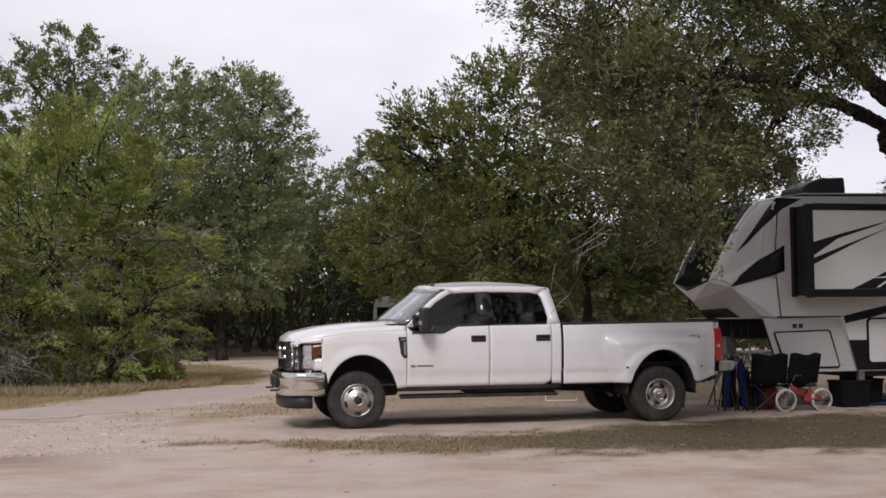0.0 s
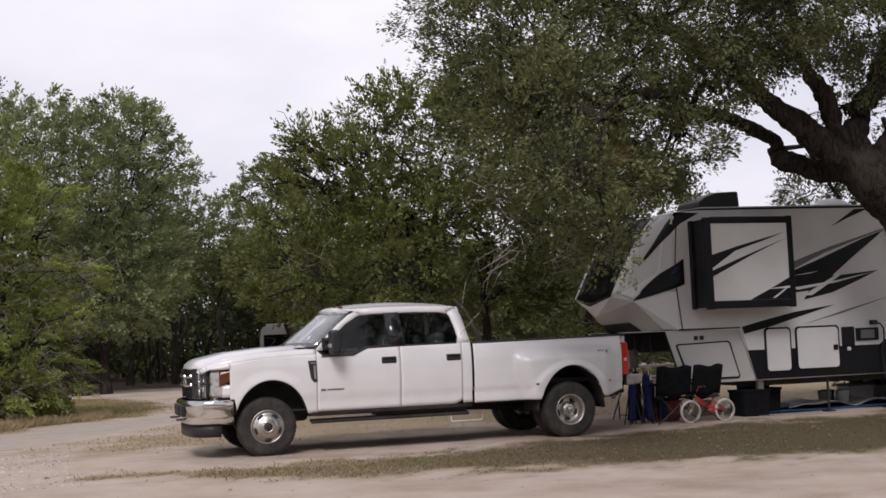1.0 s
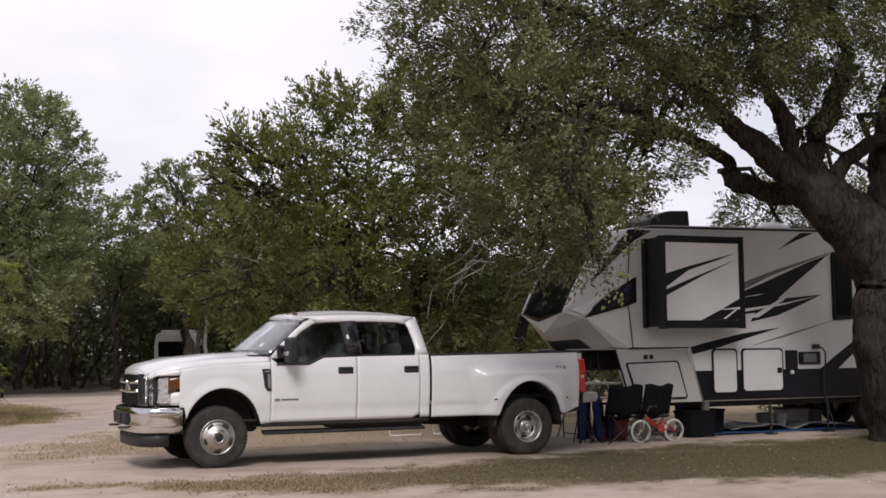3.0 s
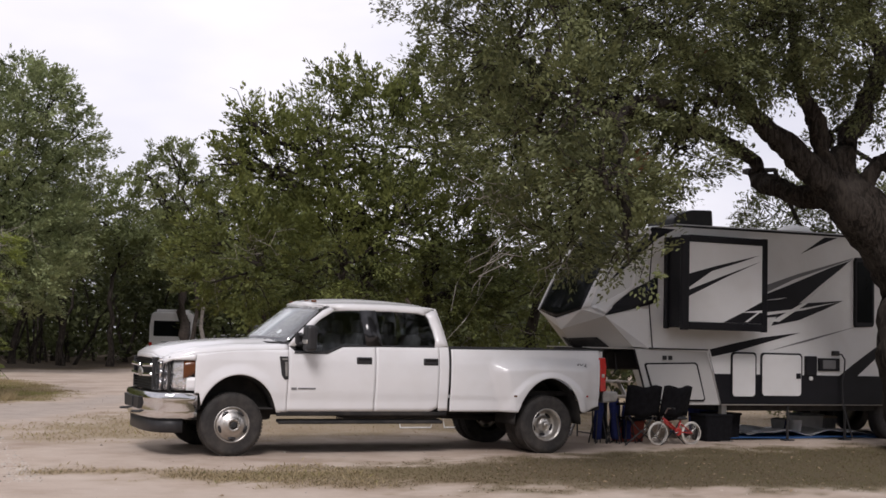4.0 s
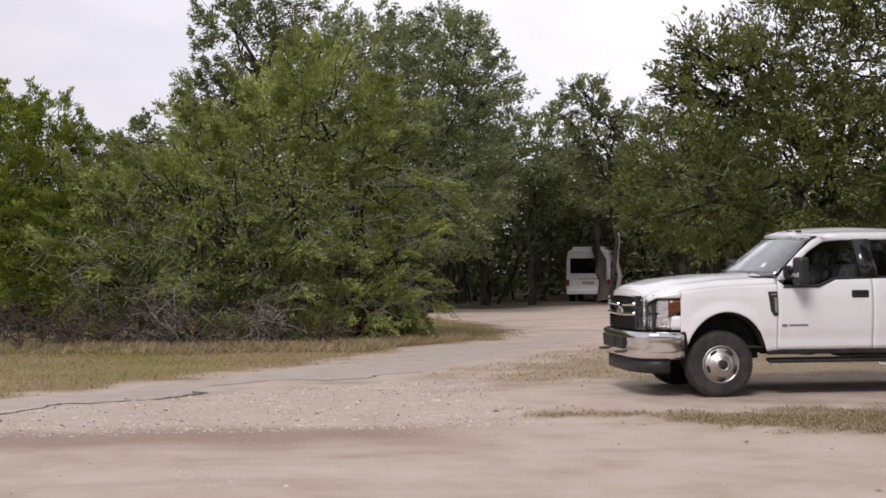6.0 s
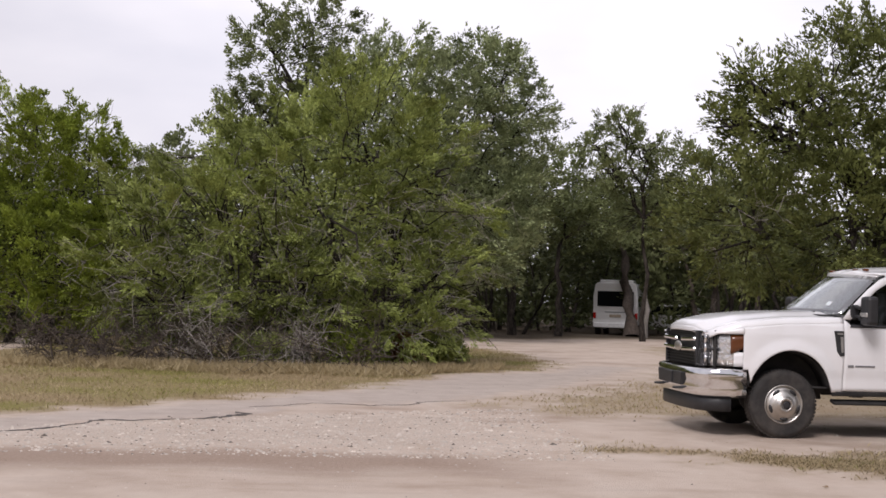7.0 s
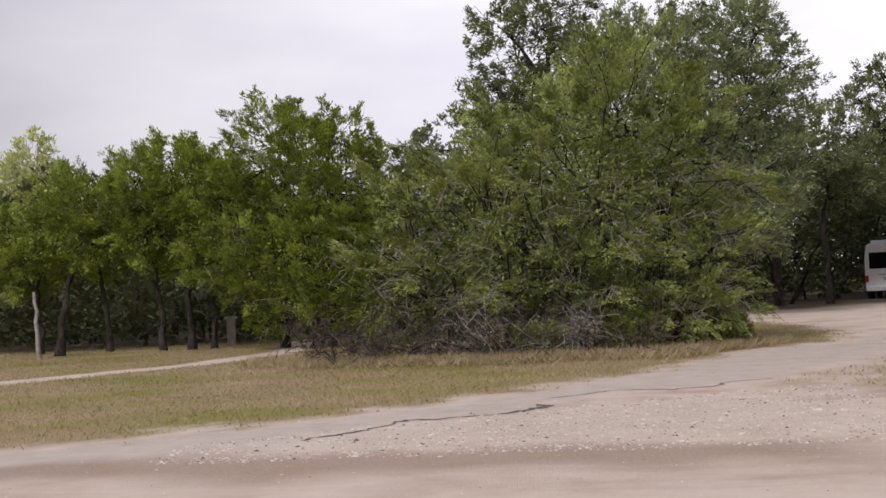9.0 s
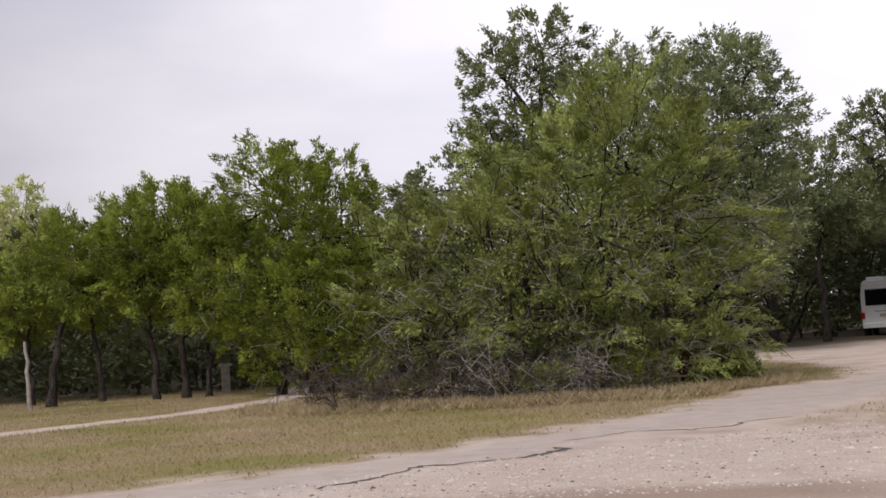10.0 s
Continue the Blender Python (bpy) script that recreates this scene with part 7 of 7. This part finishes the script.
def bush(name, label, x, y, r, h, leaf, n, seed, size=0.05):
    rng = np.random.RandomState(seed)
    root = thing(name, (x, y, 0), label, "bush")
    blobs = [(0, 0, h * 0.5, r, r, h * 0.5), (r * 0.4, 0.1, h * 0.35, r * 0.7, r * 0.7, h * 0.35)]
    C, R, D = tufts(rng, blobs, r * 0.3)
    quads("stem_cluster", *tubes([wander(rng, (rng.normal(0, 0.05), rng.normal(0, 0.05), 0), C[i], 0.012, 0.004, 5, 0.2) for i in rng.choice(len(C), 10)], 4), BARK, root)
    quads("foliage", *clothe(rng, C, R, D, blobs, n, size, 0.4, 0.9, 0.6), leaf, root)


bush("dead_juniper_bush", "small rust-orange dead juniper bush by the roadside", -3.75, 11.6, 0.22, 0.75, LEAF_DEAD, 1500, 71, 0.06)
bush("low_shrub", "low green shrub at the foot of an oak", -2.9, 12.0, 0.55, 0.9, LEAF_SHRUB, 5000, 72, 0.07)
bush("low_shrub", "low dark green shrub at the foot of an oak", -4.9, 10.9, 0.7, 0.9, LEAF_JUN, 6000, 73, 0.07)
bush("low_shrub", "low dark green shrub by a brush pile", -6.6, 10.6, 0.7, 0.7, LEAF_SHRUB, 6000, 74, 0.07)
bush("low_shrub", "low green shrub beside the camper", 14.2, 5.2, 0.9, 1.6, LEAF_ELM, 8000, 75, 0.08)


def post(name, label, x, y, h, w, m, lean=0.0):
    root = thing(name, (x, y, 0), label, "post")
    bm = bmesh.new()
    slab(bm, [(-w / 2, -w / 2), (w / 2, -w / 2), (w / 2, w / 2), (-w / 2, w / 2)], "z", -0.05, h, 0.012)
    for v in bm.verts:
        v.co.x += lean * v.co.z
    part("shaft", bm, m, root)
    return root


p_ = post("wooden_post", "short weathered wooden post with a flat cap", -16.6, 23.2, 0.85, 0.22, BARK_PALE)
bm = bmesh.new()
block(bm, (-0.16, -0.16, 0.82), (0.16, 0.16, 0.9), 0.01)
part("cap", bm, BARK_GREY, p_)
stump = thing("bare_snag", (-20.9, 18.9, 0), "pale bare dead tree trunk leaning by the track", "tree trunk")
quads("stem", *tubes([wander(np.random.RandomState(3), (0, 0, -0.05), (-0.15, 0.1, 1.9), 0.07, 0.045, 7, 0.03)], 8), BARK_PALE, stump, smooth=True)
stump2 = thing("bare_snag", (5.95, 4.5, 0), "leaning pale bare trunk behind the truck", "tree trunk")
quads("stem", *tubes([wander(np.random.RandomState(4), (0, 0, -0.05), (-1.35, 0, 2.3), 0.05, 0.03, 7, 0.05)], 8), BRUSH, stump2, smooth=True)



# ragged asphalt edges across the gravel
ASPHALT = mat("broken_asphalt", (0.11, 0.098, 0.088), 0.95, var=0.4, scale=14, bump=0.8, bscale=50)


def ragged_edge(name, label, line, width, seed):
    rng = np.random.RandomState(seed)
    pts = []
    for (ax, ay), (bx, by) in zip(line[:-1], line[1:]):
        n = max(int(math.hypot(bx - ax, by - ay) / 0.07), 2)
        for k in range(n):
            t = k / n
            pts.append((ax + (bx - ax) * t, ay + (by - ay) * t))
    pts = np.array(pts)
    jit = np.cumsum(rng.normal(0, 0.035, pts.shape), axis=0)
    k = np.ones(25) / 25
    jit -= np.stack([np.convolve(jit[:, 0], k, "same"), np.convolve(jit[:, 1], k, "same")], 1)
    pts = pts + jit * 1.6
    d = np.gradient(pts, axis=0)
    nrm = np.stack([-d[:, 1], d[:, 0]], 1)
    nrm /= np.linalg.norm(nrm, axis=1)[:, None] + 1e-9
    w = width * np.clip(0.10 + 0.45 * np.abs(np.convolve(rng.normal(0, 1, len(pts)), np.ones(9) / 3.5, "same")), 0.12, 0.62)
    w[[0, -1]] = 0.01
    a, b = pts + nrm * w[:, None] * 0.5, pts - nrm * w[:, None] * 0.5
    h = lie(pts[:, 0], pts[:, 1])
    V = np.concatenate([np.column_stack([a, h + 0.006]), np.column_stack([pts, h + 0.006 + 0.08 * w]), np.column_stack([b, h + 0.004])])
    n = len(pts)
    i = np.arange(n - 1)
    F = np.concatenate([np.stack([i, i + 1, n + i + 1, n + i], 1), np.stack([n + i, n + i + 1, 2 * n + i + 1, 2 * n + i], 1)])
    tagged(quads(name, V, F, ASPHALT), label, "asphalt edge", kind="structure")


ragged_edge("asphalt_edge", "dark broken asphalt edge running across pale gravel", CRACK_A, 0.16, 81)
ragged_edge("asphalt_edge", "thin dark asphalt crack in the pale road", CRACK_B, 0.05, 82)
ragged_edge("asphalt_edge", "ragged dark asphalt edge before a stony patch", EDGE_NEAR, 0.03, 83)

# stones: small ones past counting
STONE = mat("pale_limestone", (0.52, 0.46, 0.40), 0.95, var=0.35, scale=5, bump=0.4)
STONE_DARK = mat("dark_pebble", (0.12, 0.10, 0.085), 0.95, var=0.4, scale=5)


def pebbles(name, label, n, place, size, m, seed):
    rng = np.random.RandomState(seed)
    xy = place(rng, n)
    n = len(xy)
    base = np.array([(1, 0, 0), (0, 1, 0), (-1, 0, 0), (0, -1, 0), (0, 0, 0.8), (0, 0, -0.3)], float)
    tri = np.array([(0, 1, 4), (1, 2, 4), (2, 3, 4), (3, 0, 4)])
    s = size * rng.lognormal(0, 0.45, n)
    a = rng.uniform(0, 6.28, n)
    v = base[None] * rng.uniform(0.6, 1.3, (n, 6, 1))
    x = v[..., 0] * np.cos(a)[:, None] - v[..., 1] * np.sin(a)[:, None]
    y = v[..., 0] * np.sin(a)[:, None] + v[..., 1] * np.cos(a)[:, None]
    V = np.stack([x * s[:, None] + xy[:, :1], y * s[:, None] + xy[:, 1:2], v[..., 2] * s[:, None] * 0.7 + lie(xy[:, 0], xy[:, 1])[:, None]], -1)
    F = (tri[None] + (np.arange(n) * 6)[:, None, None]).reshape(-1, 3)
    tagged(quads(name, V.reshape(-1, 3), F, m), label, "stones", kind="stuff")


def anywhere(rng, n):
    p = np.column_stack([rng.uniform(-13, 12, n), rng.uniform(-12, 16, n)])
    g, _ = cover(p[:, 0], p[:, 1])
    return p[g < 0.6]


def stony(rng, n):
    a = np.column_stack([rng.uniform(-6.5, 4.5, n), rng.uniform(-11.8, -9.2, n)])
    a = a[a[:, 1] < -9.45 - 0.1 * np.abs(a[:, 0]) * 0.2]
    b = np.column_stack([rng.uniform(-10, -2.5, n), rng.uniform(-3.4, 2.2, n)])
    b = b[b[:, 1] < 0.62 * (b[:, 0] + 6.0) + 0.6]
    return np.concatenate([a, b])


pebbles("gravel", "scattered pale limestone pebbles on the road", 7000, anywhere, 0.008, STONE, 91)
pebbles("pebbles", "scattered dark pebbles and twigs on the road", 900, anywhere, 0.008, STONE_DARK, 92)
pebbles("coarse_gravel", "patches of coarse broken limestone gravel", 9000, stony, 0.012, STONE, 93)
pebbles("coarse_gravel", "dark bits among coarse gravel", 1200, stony, 0.010, STONE_DARK, 94)


def blades(name, label, n, box_, m, seed, h=0.07, width=0.006, want=0.0, green=None, place=None):
    """Short grass blades where the ground is grassy."""
    rng = np.random.RandomState(seed)
    p = place(rng, n) if place else np.column_stack([rng.uniform(box_[0], box_[1], n), rng.uniform(box_[2], box_[3], n)])
    g, gr = cover(p[:, 0], p[:, 1])
    keep = rng.uniform(0, 1, len(p)) < np.maximum(g - want, 0)
    if green is not None:
        keep &= (rng.uniform(0, 1, len(p)) < (gr if green else 1.1 - gr))
    p = p[keep]
    n = len(p)
    at = np.column_stack([p, lie(p[:, 0], p[:, 1]) - 0.005])
    way = unit(np.column_stack([rng.normal(0, 0.9, n), rng.normal(0, 0.9, n), np.ones(n)]))
    nor = unit(np.column_stack([rng.normal(0, 1, n), rng.normal(0, 1, n), np.full(n, 0.8)]))
    v, f = leaf_quads(rng, at, way, nor, h, 2 * width / h)
    tagged(quads(name, v, f, m), label, "grass", kind="stuff")


# strip grass in darker, browner colours that carry the great oak's shade
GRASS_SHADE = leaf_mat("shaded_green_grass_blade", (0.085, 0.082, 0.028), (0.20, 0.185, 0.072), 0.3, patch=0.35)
GRASS_DRY_SHADE = leaf_mat("shaded_dry_grass_blade", (0.11, 0.082, 0.045), (0.25, 0.19, 0.105), 0.3, patch=0.35)
blades("dry_grass", "short trampled dry grass in the median strip, darkened as oak shade", 150000, (-3, 13, -9, 0), GRASS_DRY_SHADE, 101, 0.028, 0.003, 0.25, False)
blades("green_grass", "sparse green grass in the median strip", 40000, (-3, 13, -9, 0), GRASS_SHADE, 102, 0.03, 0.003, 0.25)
blades("dry_grass", "dry straw-coloured grass beside the road", 150000, (-24, 1, -5, 26), GRASS_DRY, 103, 0.06, 0.006, 0.1, False)
blades("green_grass", "patches of green grass beside the road", 90000, (-24, 1, -5, 26), GRASS_GREEN, 104, 0.065, 0.006, 0.1, True)
blades("dry_grass", "thin dry grass behind the truck", 50000, (-3, 16, 1, 20), GRASS_DRY, 105, 0.035, 0.005, 0.2)


def fringe(rng, n):
    x = rng.uniform(-13, -1.5, n)
    return np.column_stack([x, 9.5 + 0.045 * (x + 6) ** 2 + 0.9 * np.abs(rng.normal(0, 0.5, n)) * np.sign(rng.normal(0, 1, n)) + np.maximum(0, x + 4) * 0.9])


blades("tall_dry_grass", "taller dry grass at the foot of the shrubs", 26000, None, GRASS_DRY, 106, 0.22, 0.007, 0.0, None, fringe)

# fallen leaves under the trees
def leaf_litter():
    rng = np.random.RandomState(111)
    p = np.concatenate([np.column_stack([rng.uniform(-2, 14, 6000), rng.uniform(-7.5, 8, 6000)]), np.column_stack([rng.uniform(-12, -1, 1500), rng.uniform(9, 14, 1500)])])
    g, _ = cover(p[:, 0], p[:, 1])
    p = p[rng.uniform(0, 1, len(p)) < 0.02 + 0.6 * g]
    n = len(p)
    at = np.column_stack([p, lie(p[:, 0], p[:, 1]) + 0.008])
    way = unit(np.column_stack([rng.normal(0, 1, (n, 2)), rng.normal(0, 0.15, n)]))
    nor = unit(np.column_stack([rng.normal(0, 0.3, (n, 2)), np.ones(n)]))
    v, f = leaf_quads(rng, at, way, nor, 0.05, 0.5)
    tagged(quads("fallen_leaves", v, f, LEAF_LITTER), "brown fallen oak leaves lying on the grass", "leaves", kind="stuff")


leaf_litter()
